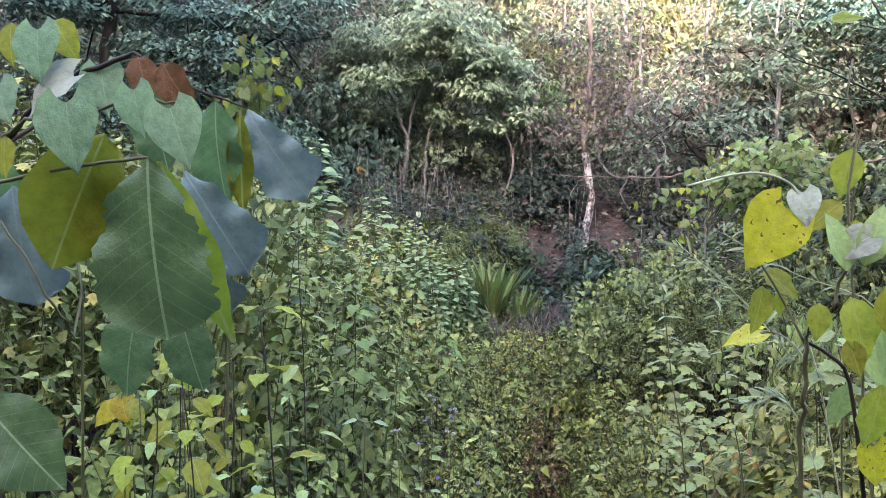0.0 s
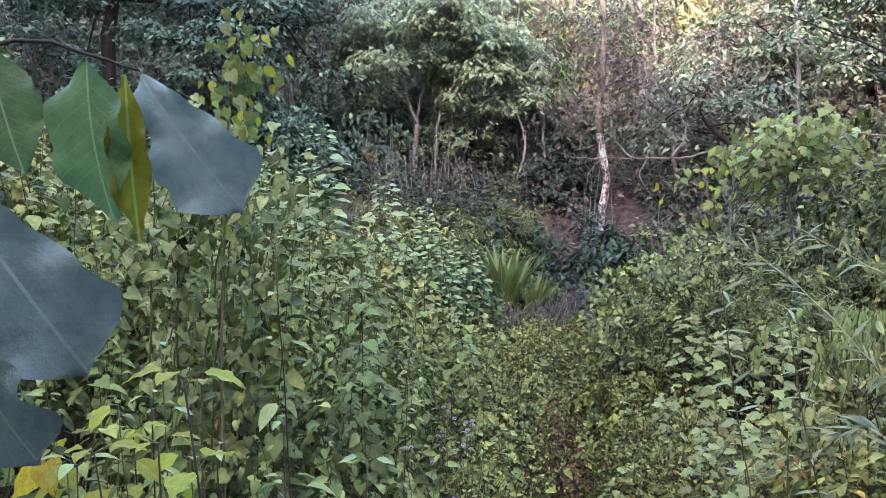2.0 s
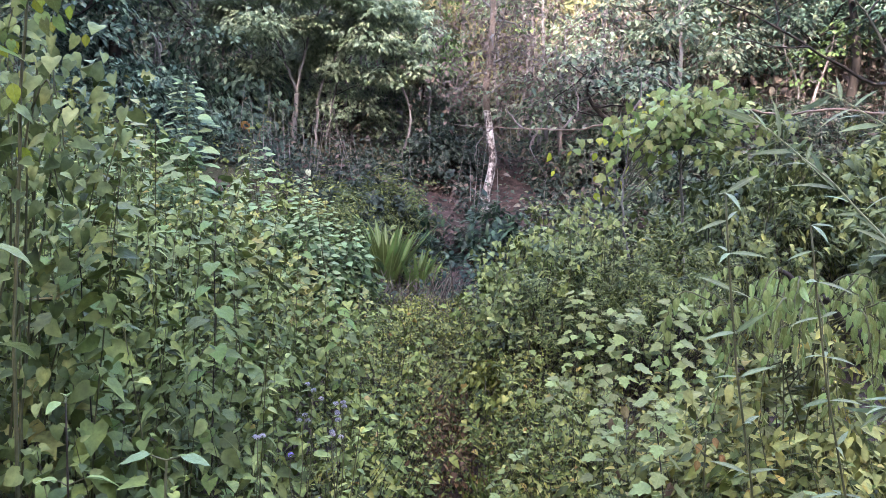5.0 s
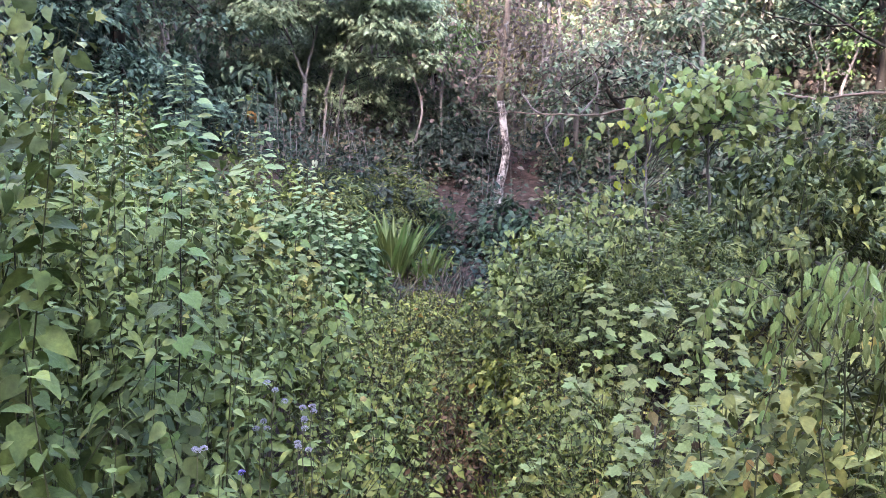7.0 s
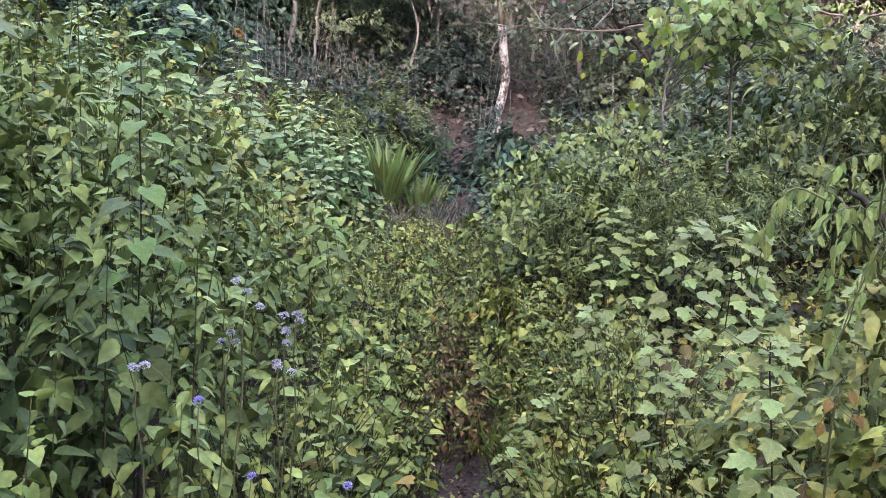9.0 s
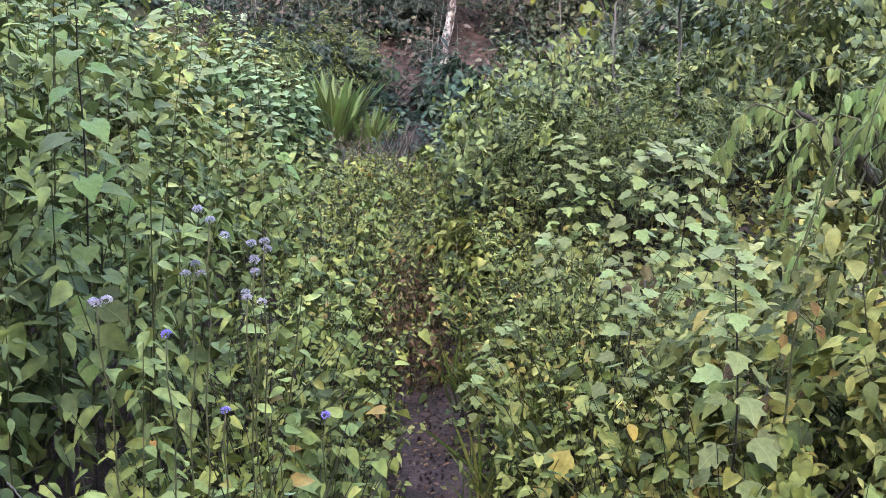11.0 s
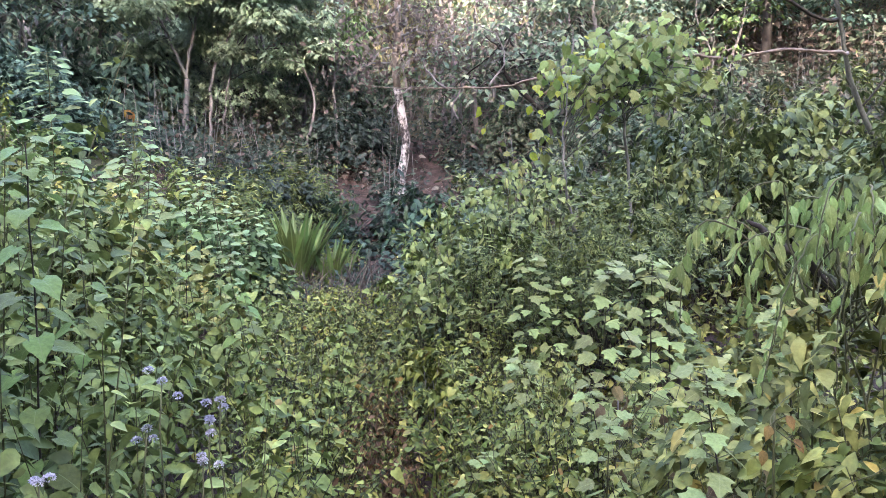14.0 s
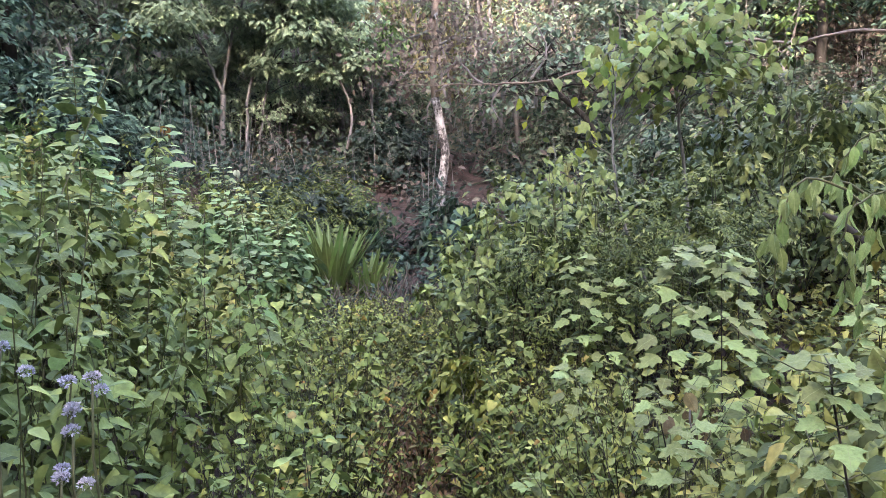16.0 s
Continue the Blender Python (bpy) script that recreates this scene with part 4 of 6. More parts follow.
for i in range(9):
    s0 = P[13 + i]
    a = i * 2.2
    e0 = s0 + np.array([math.cos(a) * rs.uniform(0.5, 1.3), math.sin(a) * rs.uniform(0.4, 0.9), rs.uniform(-0.3, 0.6)])
    part("limb", tube(curve_pts([s0, (s0 + e0) / 2 + [0, 0, 0.1], e0], 7, 0.03, i), [0.028, 0.016, 0.006], 5, 0.1, i), M_BARK_GREY, ob)
    tips += [e0, (s0 + e0) / 2]
tips = np.array(tips)
C = tips[rs.randint(0, len(tips), 1500)] + rs.normal(0, 0.3, (1500, 3))
part("crown", spread(BROAD, C, rs.normal(0, 1, C.shape) - [0, 0, 0.5], rs.normal(0, 0.6, C.shape) + [0, 0, 0.6], rs.uniform(0.06, 0.13, 1500)), M_BROWN, ob, "sparse withered brown leaves")

# the pale-leaved tree: thin forked stems under billows of drooping foliage
rs = np.random.RandomState(41)
bz = float(land(-3.35, 16.6)) - 0.08
ob = thing("tree", (-3.35, 16.6, bz), "pale-leaved tree with a billowing crown and forked grey trunk", "tree")
bole = curve_pts([(-3.35, 16.6, bz), (-3.33, 16.58, bz + 0.6), (-3.27, 16.55, bz + 1.15)], 10, 0.01, 6)
part("trunk", tube(bole, [0.07, 0.055, 0.045], 9, 0.12, 6), M_BARK_GREY, ob)
leaders = []
for i, (start, mid, end, r0) in enumerate([
        (bole[-1], (-3.55, 16.5, bz + 1.9), (-3.85, 16.45, 5.1), 0.03),
        (bole[-1], (-3.12, 16.6, bz + 2.0), (-2.75, 16.5, 5.5), 0.034),
        (bole[0] + [0.42, 0.1, 0.06], (-2.80, 16.7, bz + 1.4), (-1.95, 16.5, 5.2), 0.034),
        (bole[0] + [0.60, 0.2, 0.08], (-2.60, 16.8, bz + 1.1), (-2.3, 16.7, 4.6), 0.022)]):
    line = curve_pts([start, mid, end], 18, 0.02, 20 + i)
    part("stem", tube(line, [r0, r0 * 0.75, r0 * 0.3], 7, 0.12, i), M_BARK_GREY, ob)
    leaders.append(line[8:])
leaders = np.concatenate(leaders)
P, D, U = [], [], []
for i, (px, pz, pr) in enumerate([(-4.45, 5.3, 0.40), (-3.9, 5.55, 0.46), (-3.35, 5.4, 0.38), (-4.35, 4.7, 0.38), (-3.75, 4.75, 0.34), (-2.75, 5.85, 0.5), (-2.1, 5.75, 0.5), (-1.6, 5.2, 0.45), (-2.5, 5.05, 0.42), (-1.9, 4.55, 0.38), (-1.3, 4.55, 0.38), (-2.95, 4.5, 0.32), (-1.5, 3.95, 0.32), (-3.2, 4.9, 0.3), (-4.0, 4.2, 0.28), (-2.4, 4.1, 0.26), (-3.0, 5.4, 0.36), (-2.3, 5.4, 0.4), (-4.1, 5.1, 0.36), (-1.2, 5.1, 0.36), (-2.0, 5.05, 0.36), (-0.9, 4.1, 0.3), (-3.4, 4.3, 0.26), (-2.75, 4.75, 0.3), (-4.6, 5.0, 0.3)]):
    c = np.array([px, 16.4 + rs.normal(0, 0.4), pz])
    gap = np.linalg.norm(leaders - (c - [0, 0, 0.5]), axis=1)
    s0 = leaders[gap.argmin()]
    part("limb", tube(curve_pts([s0, s0 * 0.5 + c * 0.5 + [0, 0, 0.06], c], 8, 0.02, i), [0.012, 0.008, 0.004], 5, 0.1, i), M_BARK_OLIVE, ob)
    # each billow is a whorl of drooping sprays of leaves
    for k in range(int(210 * pr)):
        way = unit(rs.normal(0, 1, (1, 3)))[0] * [1, 1, 0.55] + [0, 0, 0.25]
        tip = c + way * pr * rs.uniform(0.45, 1.75) * [1, 1, 0.85]
        n = rs.randint(7, 15)
        out = unit(rs.normal(0, 0.9, (n, 3)) * [1, 1, 0.3] + way * [0.6, 0.6, 0])
        P.append(tip + out * rs.uniform(0.02, 0.16, (n, 1)) - [0, 0, 0.03])
        D.append(out - [0, 0, rs.uniform(0.3, 0.9)])
        U.append(np.array([0, -0.3, 0.9]) + rs.normal(0, 0.25, (n, 3)))
P, D, U = np.concatenate(P), np.concatenate(D), np.concatenate(U)
part("crown", spread(BROAD, P, D, U, rs.uniform(0.055, 0.14, len(P))), M_CROWN_HAZE, ob)
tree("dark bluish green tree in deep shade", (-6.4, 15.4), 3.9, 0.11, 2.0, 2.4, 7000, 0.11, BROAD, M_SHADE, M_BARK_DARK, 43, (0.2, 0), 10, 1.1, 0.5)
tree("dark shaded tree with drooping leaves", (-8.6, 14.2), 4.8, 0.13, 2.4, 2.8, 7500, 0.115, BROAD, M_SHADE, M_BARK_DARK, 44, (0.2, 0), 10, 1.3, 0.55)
tree("greyish green leafy tree above the gully", (-5.2, 19.5), 6.0, 0.12, 2.4, 4.6, 2600, 0.13, BROAD, M_SCRUB, M_BARK_GREY, 45, (0.1, 0), 10, 1.2, 0.55)
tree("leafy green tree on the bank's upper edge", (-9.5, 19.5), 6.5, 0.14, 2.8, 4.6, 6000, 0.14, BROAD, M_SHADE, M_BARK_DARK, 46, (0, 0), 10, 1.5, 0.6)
tree("slim tree with a thin pale trunk", (-1.35, 18.5), 5.2, 0.05, 0.9, 4.6, 1500, 0.14, BROAD, M_CROWN_HAZE, M_BARK_GREY, 47, (-0.2, 0), 6, 0.6, 0.35)
tree("small tree with drooping dark leaves", (-0.88, 19.8), 2.3, 0.035, 0.55, 1.5, 420, 0.2, LANCE, M_DEEP, M_BARK_DARK, 48, (0, 0), 6, 0.4, 0.2)
tree("thin-stemmed tree with bluish leaves", (-0.6, 17.2), 2.6, 0.03, 0.6, 2.3, 700, 0.17, LANCE, M_BLUE, M_BARK_GREY, 49, (0, 0), 6, 0.3, 0.22)
tree("withered tree with small brown leaves", (1.7, 16.6), 2.9, 0.04, 1.2, 2.1, 1300, 0.09, BROAD, M_BROWN, M_BARK_GREY, 50, (0.2, 0), 9, 0.8, 0.3)
tree("withered brown shrub tree on the slope", (4.3, 17.2), 3.2, 0.05, 1.6, 2.2, 3000, 0.12, BROAD, M_SCRUB, M_BARK_DARK, 51, (-0.5, 0), 9, 0.9, 0.4)
tree("dark twisted tree with purple brown twigs", (2.9, 15.3), 2.6, 0.05, 1.3, 1.9, 1300, 0.12, BROAD, M_SCRUB, M_BARK_DARK, 52, (-0.5, 0), 10, 0.6, 0.4, bend=0.3)
tree("green tree on the slope with thin foliage", (0.2, 21.5), 4.6, 0.07, 1.6, 3.6, 900, 0.15, BROAD, M_CROWN_HAZE, M_BARK_GREY, 53, (0, 0), 9, 1.0, 0.45)
tree("pale green tree high on the slope", (5.8, 22.0), 4.8, 0.08, 1.9, 3.4, 4200, 0.19, BROAD, M_CROWN_HAZE, M_BARK_GREY, 54, (0, 0), 9, 1.2, 0.5)
tree("leafy tree at the shoulder of the slope", (9.5, 19.0), 4.6, 0.09, 2.2, 3.2, 5000, 0.15, BROAD, M_SCRUB, M_BARK_DARK, 55, (0, 0), 9, 1.3, 0.55)
tree("dark green tree among dry grass", (8.0, 26.0), 5.4, 0.1, 2.4, 3.6, 7000, 0.17, BROAD, M_SCRUB, M_BARK_DARK, 56, (0, 0), 9, 1.3, 0.6)
tree("greyish tree with thin crown high up", (-2.8, 25.0), 6.4, 0.1, 2.2, 5.0, 1800, 0.18, BROAD, M_SCRUB, M_BARK_GREY, 57, (0, 0), 9, 1.2, 0.55)
tree("shaded tree high on the wooded slope", (-9.0, 26.5), 7.0, 0.13, 2.8, 5.2, 5200, 0.24, BROAD, M_BLUE, M_BARK_DARK, 58, (0, 0), 9, 1.5, 0.65)
tree("grey leafy tree among tall grass", (2.8, 28.5), 5.6, 0.1, 2.2, 4.2, 800, 0.2, BROAD, M_SCRUB, M_BARK_GREY, 59, (0, 0), 9, 1.2, 0.55)
tree("leafy tree on the upper slope", (14.0, 24.0), 6.0, 0.12, 2.8, 4.4, 7000, 0.18, BROAD, M_MOUND, M_BARK_DARK, 60, (0, 0), 9, 1.4, 0.65)
tree("shaded tree at the wood's edge", (-14.0, 21.0), 7.0, 0.14, 3.2, 4.8, 5200, 0.25, BROAD, M_BLUE, M_BARK_DARK, 61, (0, 0), 9, 1.6, 0.7)

for i, (tx, ty, th) in enumerate([(7.4, 17.0, 4.2), (10.5, 16.0, 4.8), (11.8, 20.5, 5.4), (6.2, 19.2, 4.4), (12.5, 15.0, 4.6)]):
    tree("shaded leafy tree on the flank of the slope", (tx, ty), th, 0.09, 2.0, th * 0.68, 6000, 0.125, BROAD, [M_SHADE, M_SCRUB, M_BROWN][i % 3], M_BARK_DARK, 80 + i, (0, 0), 9, th * 0.3, 0.5)

# saplings with slim grey stems on the lower slope
rs = np.random.RandomState(70)
for i in range(72):
    px = rs.uniform(-7.0, 7.5)
    py = rs.uniform(15.8, 22.0)
    if abs(px - 0.6) < 0.9 and py < 17.2:
        continue
    hh = rs.uniform(2.2, 4.8)
    m = [M_SCRUB, M_CROWN_HAZE, M_BROWN, M_SCRUB, M_BLUE][rs.randint(0, 5)]
    tree("slim grey-stemmed sapling with sparse leaves", (px, py), hh, rs.uniform(0.018, 0.05), rs.uniform(0.4, 0.9), hh * 0.86, 300, 0.11, BROAD, m, [M_BARK_GREY, M_DRY][i % 2], 100 + i, (rs.normal(0, 0.2), 0), 5, hh * 0.22, 0.3, name="sapling")

# bare tree with one long branch reaching across
bz = float(land(4.5, 8.3))
ob = thing("tree", (4.5, 8.3, bz), "nearly bare grey tree with a long branch reaching sideways", "tree")
part("trunk", tube(curve_pts([(4.5, 8.3, bz - 0.1), (4.25, 8.3, 1.7), (3.943, 8.3, 2.384), (3.817, 8.3, 2.948), (3.734, 8.3, 3.337), (3.443, 8.3, 3.765)], 24, 0.012, 9), [0.036, 0.027, 0.022, 0.018, 0.013, 0.006], 7, 0.12, 9), M_BARK_OLIVE, ob)
part("limb", tube(curve_pts([(3.87, 8.3, 2.70), (3.765, 8.2, 2.69), (3.348, 8.35, 2.742), (2.957, 8.5, 2.701), (2.518, 8.6, 2.74), (1.442, 9.0, 2.633), (1.161, 9.1, 2.57), (0.775, 9.2, 2.58), (0.368, 9.2, 2.58), (-0.1, 9.2, 2.61)], 40, 0.010, 10), [0.013, 0.013, 0.011, 0.009, 0.004], 6, 0.2, 10), M_BARK_BROWN, ob)
TWIGS = [[(3.734, 8.3, 3.337), (3.9, 8.3, 3.5), (4.025, 8.3, 3.694), (4.1, 8.3, 3.95)], [(3.8, 8.3, 2.98), (3.596, 8.3, 3.007), (3.097, 8.3, 3.288), (2.494, 8.3, 3.595), (1.951, 8.3, 3.819)], [(3.097, 8.3, 3.288), (2.7, 8.3, 3.3), (2.3, 8.3, 3.42)], [(3.443, 8.3, 3.765), (3.1, 8.3, 4.0), (2.9, 8.3, 4.3)], [(3.6, 8.3, 3.6), (3.75, 8.3, 3.95), (3.6, 8.3, 4.3)], [(2.8, 8.3, 3.45), (2.75, 8.3, 3.7), (2.5, 8.3, 3.95)], [(4.0, 8.3, 2.25), (4.3, 8.3, 2.6), (4.5, 8.3, 3.1), (4.45, 8.3, 3.5)]]
TWIGS += [[(0.775, 9.2, 2.58), (0.68, 9.2, 2.38), (0.82, 9.2, 2.14)], [(1.6, 9.0, 2.66), (1.75, 9.0, 2.9), (1.7, 9.0, 3.2)], [(0.62, 9.2, 2.58), (0.46, 9.2, 2.72), (0.4, 9.2, 2.88)], [(2.3, 8.7, 2.72), (2.0, 8.7, 2.95), (1.7, 8.7, 3.1)], [(0.3, 9.2, 2.58), (0.15, 9.2, 2.45), (0.12, 9.2, 2.22)], [(1.0, 9.1, 2.58), (1.15, 9.1, 2.8), (1.05, 9.1, 3.05), (0.8, 9.1, 3.15)]]
for i, bits in enumerate(TWIGS):
    r0 = 0.02 if i in (0, 1, 3) else 0.011
    part("twig", tube(curve_pts(bits, 12, 0.012, i), [r0, r0 * 0.6, r0 * 0.22], 5, 0.12, i), M_BARK_DARK if i < 7 else M_DRY, ob)

# dark fallen trunk on the right
ob = thing("fallen_trunk", (3.1, 7.0, float(land(3.1, 7.0))), "dark trunk leaning out of the bushes", "trunk")
part("trunk", tube(curve_pts([(3.6, 7.1, float(land(3.6, 7.1)) - 0.15), (3.0, 7.0, 0.98), (2.62, 7.0, 1.28), (2.4, 7.0, 1.42)], 14, 0.02, 2), [0.05, 0.045, 0.036, 0.024, 0.01], 9, 0.3, 2), M_BARK_DARK, ob)


# ---- plants that stand out ----
def vein_mat(name, colour, vein, rough=0.45, thin=0.28, spots=None, veins=9.0, edge=None, vary=0.25, side_vein=0.16):
    """A leaf with a pale midrib and side veins, in the leaf's own coordinates (y from base to tip)."""
    colour, vein = (tuple(ALBEDO * v for v in c) for c in (colour, vein))
    m, nt, bsdf, out = tree_of(name)
    N, L = nt.nodes, nt.links

    def math_(op, a, b=None):
        k = N.new("ShaderNodeMath")
        k.operation = op
        for i, v in enumerate((a, b)):
            if v is None:
                continue
            if isinstance(v, (int, float)):
                k.inputs[i].default_value = v
            else:
                L.new(v, k.inputs[i])
        return k.outputs[0]

    co = N.new("ShaderNodeTexCoord")
    xyz = N.new("ShaderNodeSeparateXYZ")
    L.new(co.outputs["Object"], xyz.inputs[0])
    ax = math_("ABSOLUTE", xyz.outputs[0])
    wave = math_("FRACT", math_("MULTIPLY", math_("SUBTRACT", xyz.outputs[1], math_("MULTIPLY", ax, 0.7)), veins))
    side = math_("LESS_THAN", math_("ABSOLUTE", math_("SUBTRACT", wave, 0.5)), 0.03)
    rib = math_("LESS_THAN", ax, 0.008)
    line = math_("MAXIMUM", rib, math_("MULTIPLY", side, side_vein))
    info = N.new("ShaderNodeObjectInfo")
    hsv = N.new("ShaderNodeHueSaturation")
    hsv.inputs["Color"].default_value = (*colour, 1)
    L.new(math_("ADD", math_("MULTIPLY", info.outputs["Random"], vary * 2), 1 - vary), hsv.inputs["Value"])
    L.new(math_("ADD", math_("MULTIPLY", info.outputs["Random"], 0.05), 0.475), hsv.inputs["Hue"])
    n = noise_tex(nt, 5.0, 5.0, 0.65)
    r = ramp(nt, [(0.3, (0.6, 0.6, 0.6)), (0.55, (1, 1, 1)), (0.75, (1.25, 1.2, 1.0))])
    L.new(n.outputs[0], r.inputs[0])
    mul = N.new("ShaderNodeMixRGB")
    mul.blend_type = "MULTIPLY"
    mul.inputs[0].default_value = 0.8
    L.new(hsv.outputs[0], mul.inputs[1])
    L.new(r.outputs[0], mul.inputs[2])
    col = mul.outputs[0]
    if spots:
        sp = noise_tex(nt, 11.0, 2.0, 0.5)
        mx = N.new("ShaderNodeMixRGB")
        mx.inputs[2].default_value = (*spots, 1)
        L.new(math_("GREATER_THAN", sp.outputs[0], 0.66), mx.inputs[0])
        L.new(col, mx.inputs[1])
        col = mx.outputs[0]
    mix = N.new("ShaderNodeMixRGB")
    mix.inputs[2].default_value = (*vein, 1)
    L.new(line, mix.inputs[0])
    L.new(col, mix.inputs[1])
    L.new(mix.outputs[0], bsdf.inputs["Base Color"])
    bsdf.inputs["Roughness"].default_value = rough
    bsdf.inputs["Specular IOR Level"].default_value = 0.16
    b = N.new("ShaderNodeBump")
    b.inputs["Strength"].default_value, b.inputs["Distance"].default_value = 0.35, 0.01
    L.new(math_("SUBTRACT", n.outputs[0], math_("MULTIPLY", line, 0.6)), b.inputs["Height"])
    L.new(b.outputs[0], bsdf.inputs["Normal"])
    tr = N.new("ShaderNodeBsdfTranslucent")
    L.new(mix.outputs[0], tr.inputs[0])
    ms = N.new("ShaderNodeMixShader")
    ms.inputs[0].default_value = thin
    L.new(bsdf.outputs[0], ms.inputs[1])
    L.new(tr.outputs[0], ms.inputs[2])
    L.new(ms.outputs[0], out.inputs[0])
    return m


V_BIG = vein_mat("broad dark leaf", (0.13, 0.26, 0.10), (0.27, 0.38, 0.20), 0.4, 0.35, None, 10.0, None, 0.2, 0.4)
V_OLIVE = vein_mat("olive leaf", (0.30, 0.36, 0.035), (0.36, 0.42, 0.12), 0.45, 0.45)
V_SLATE = vein_mat("slate underside leaf", (0.19, 0.275, 0.235), (0.28, 0.36, 0.31), 0.4, 0.25)
V_HEART = vein_mat("pale heart leaf", (0.29, 0.46, 0.24), (0.36, 0.52, 0.30), 0.5, 0.3, None, 5.0, None, 0.15)
V_YELLOW = vein_mat("yellow leaf", (0.62, 0.56, 0.035), (0.60, 0.55, 0.12), 0.5, 0.4, (0.10, 0.06, 0.02), 6.0)
V_LIME = vein_mat("yellow green leaf", (0.43, 0.47, 0.05), (0.48, 0.52, 0.13), 0.5, 0.45, None, 6.0)
V_PALE = vein_mat("pale grey leaf", (0.62, 0.66, 0.48), (0.66, 0.69, 0.52), 0.5, 0.3, None, 6.0)
V_RUST = vein_mat("rust brown leaf", (0.28, 0.135, 0.05), (0.32, 0.18, 0.08), 0.6, 0.3)
V_TITHO = vein_mat("lobed pale green leaf", (0.36, 0.415, 0.145), (0.42, 0.465, 0.195), 0.55, 0.3, None, 6.0, None, 0.35)
V_VINE = vein_mat("hanging vine leaf", (0.383, 0.487, 0.152), (0.502, 0.571, 0.223), 0.38, 0.3, None, 5.0, None, 0.3)
V_LIMEPALE = vein_mat("light green leaf", (0.360, 0.468, 0.161), (0.480, 0.564, 0.253), 0.4, 0.35, None, 5.0, None, 0.25)
V_TREE = vein_mat("broad tree leaf", (0.25, 0.34, 0.095), (0.31, 0.39, 0.15), 0.45, 0.32, None, 6.0, None, 0.35)
V_TIER = vein_mat("tiered plant leaf", (0.42, 0.56, 0.26), (0.46, 0.57, 0.31), 0.45, 0.4, None, 7.0, None, 0.2)
V_BLADE = vein_mat("strap leaf", (0.18, 0.27, 0.075), (0.25, 0.33, 0.12), 0.45, 0.35, None, 1.0, None, 0.35)
V_DRYLEAF = vein_mat("hanging dry leaf", (0.26, 0.18, 0.09), (0.45, 0.32, 0.16), 0.6, 0.35, None, 6.0, None, 0.3)
V_ORANGE = vein_mat("orange dry leaf", (0.36, 0.21, 0.07), (0.5, 0.3, 0.1), 0.6, 0.35)
V_SPRIG = vein_mat("pale narrow leaf", (0.33, 0.40, 0.20), (0.40, 0.46, 0.26), 0.45, 0.3, None, 1.0, None, 0.2)


def fine_leaf(name, outline, mat, fold=0.3, droop=0.35, wave=0.03, rows=12, cols=4, seed=0, ragged=0.0):
    """A broad leaf as a fine grid: outline gives the half width along the length; wavy margin, folded rib, drooping tip."""
    rs = np.random.RandomState(seed)
    ys = np.linspace(0, 1, rows)
    ws = np.interp(ys, [o[0] for o in outline], [o[1] for o in outline])
    back = np.interp(ys, [o[0] for o in outline], [o[2] if len(o) > 2 else 0 for o in outline])
    V, T = [], []
    ph = rs.uniform(0, 6, 4)
    for i, (yy, w) in enumerate(zip(ys, ws)):
        for j in range(-cols, cols + 1):
            q = j / cols
            wv = w * (1 + (ragged * rs.uniform(-1, 1) if abs(j) == cols else 0))
            x = wv * q
            z = fold * abs(x) - droop * yy * yy + wave * q * q * math.sin(yy * 17 + ph[0] + (2 if q > 0 else 0)) - 0.35 * fold * w * q * q
            V.append((x, yy + back[i] * q * q, z))
    n = 2 * cols + 1
    for i in range(rows - 1):
        for j in range(n - 1):
            a = i * n + j
            T += [(a, a + 1, a + n + 1), (a, a + n + 1, a + n)]
    return build(name, V, T, mat)


O_SHOULDER = [(0, 0.02), (0.1, 0.10), (0.28, 0.24), (0.5, 0.31), (0.75, 0.37), (0.88, 0.29), (0.96, 0.12), (1, 0.005)]
O_BIG = [(0, 0.01), (0.06, 0.10), (0.25, 0.27), (0.5, 0.34), (0.75, 0.27), (0.92, 0.10), (1, 0.005)]
O_OV = [(0, 0.01), (0.08, 0.14), (0.3, 0.32), (0.55, 0.30), (0.8, 0.16), (1, 0.005)]
O_HEART = [(0, 0.20, -0.22), (0.1, 0.40, -0.14), (0.25, 0.47, -0.05), (0.5, 0.38), (0.75, 0.19), (0.92, 0.05), (1, 0.004)]
O_VINE = [(0, 0.02), (0.08, 0.14), (0.3, 0.24), (0.55, 0.23), (0.8, 0.13), (1, 0.004)]
O_STRAP = [(0, 0.02), (0.3, 0.062), (0.6, 0.058), (0.85, 0.03), (1, 0.003)]
L_BIG = fine_leaf("leaf", O_SHOULDER, V_BIG, 0.25, 0.22, 0.05, 40, 6, 1, 0.09)
L_DARK = fine_leaf("leaf", O_BIG, V_BIG, 0.3, 0.25, 0.04, 30, 5, 19, 0.05)
L_OLIVE = fine_leaf("leaf", O_BIG, V_OLIVE, 0.5, 0.25, 0.03, 14, 4, 2)
L_SLATE = fine_leaf("leaf", [(0, 0.02), (0.2, 0.13), (0.5, 0.25), (0.75, 0.32), (0.9, 0.24), (1, 0.02)], V_SLATE, 0.3, 0.3, 0.09, 18, 4, 3, 0.09)
L_STRIP = fine_leaf("leaf", [(0, 0.01), (0.2, 0.09), (0.5, 0.13), (0.8, 0.08), (1, 0.004)], V_OLIVE, 0.5, 0.15, 0.05, 14, 3, 21, 0.12)
L_HEART = fine_leaf("leaf", O_HEART, V_HEART, 0.25, 0.2, 0.02, 12, 4, 4)
L_YELLOW = fine_leaf("leaf", O_HEART, V_YELLOW, 0.2, 0.2, 0.03, 12, 4, 5)
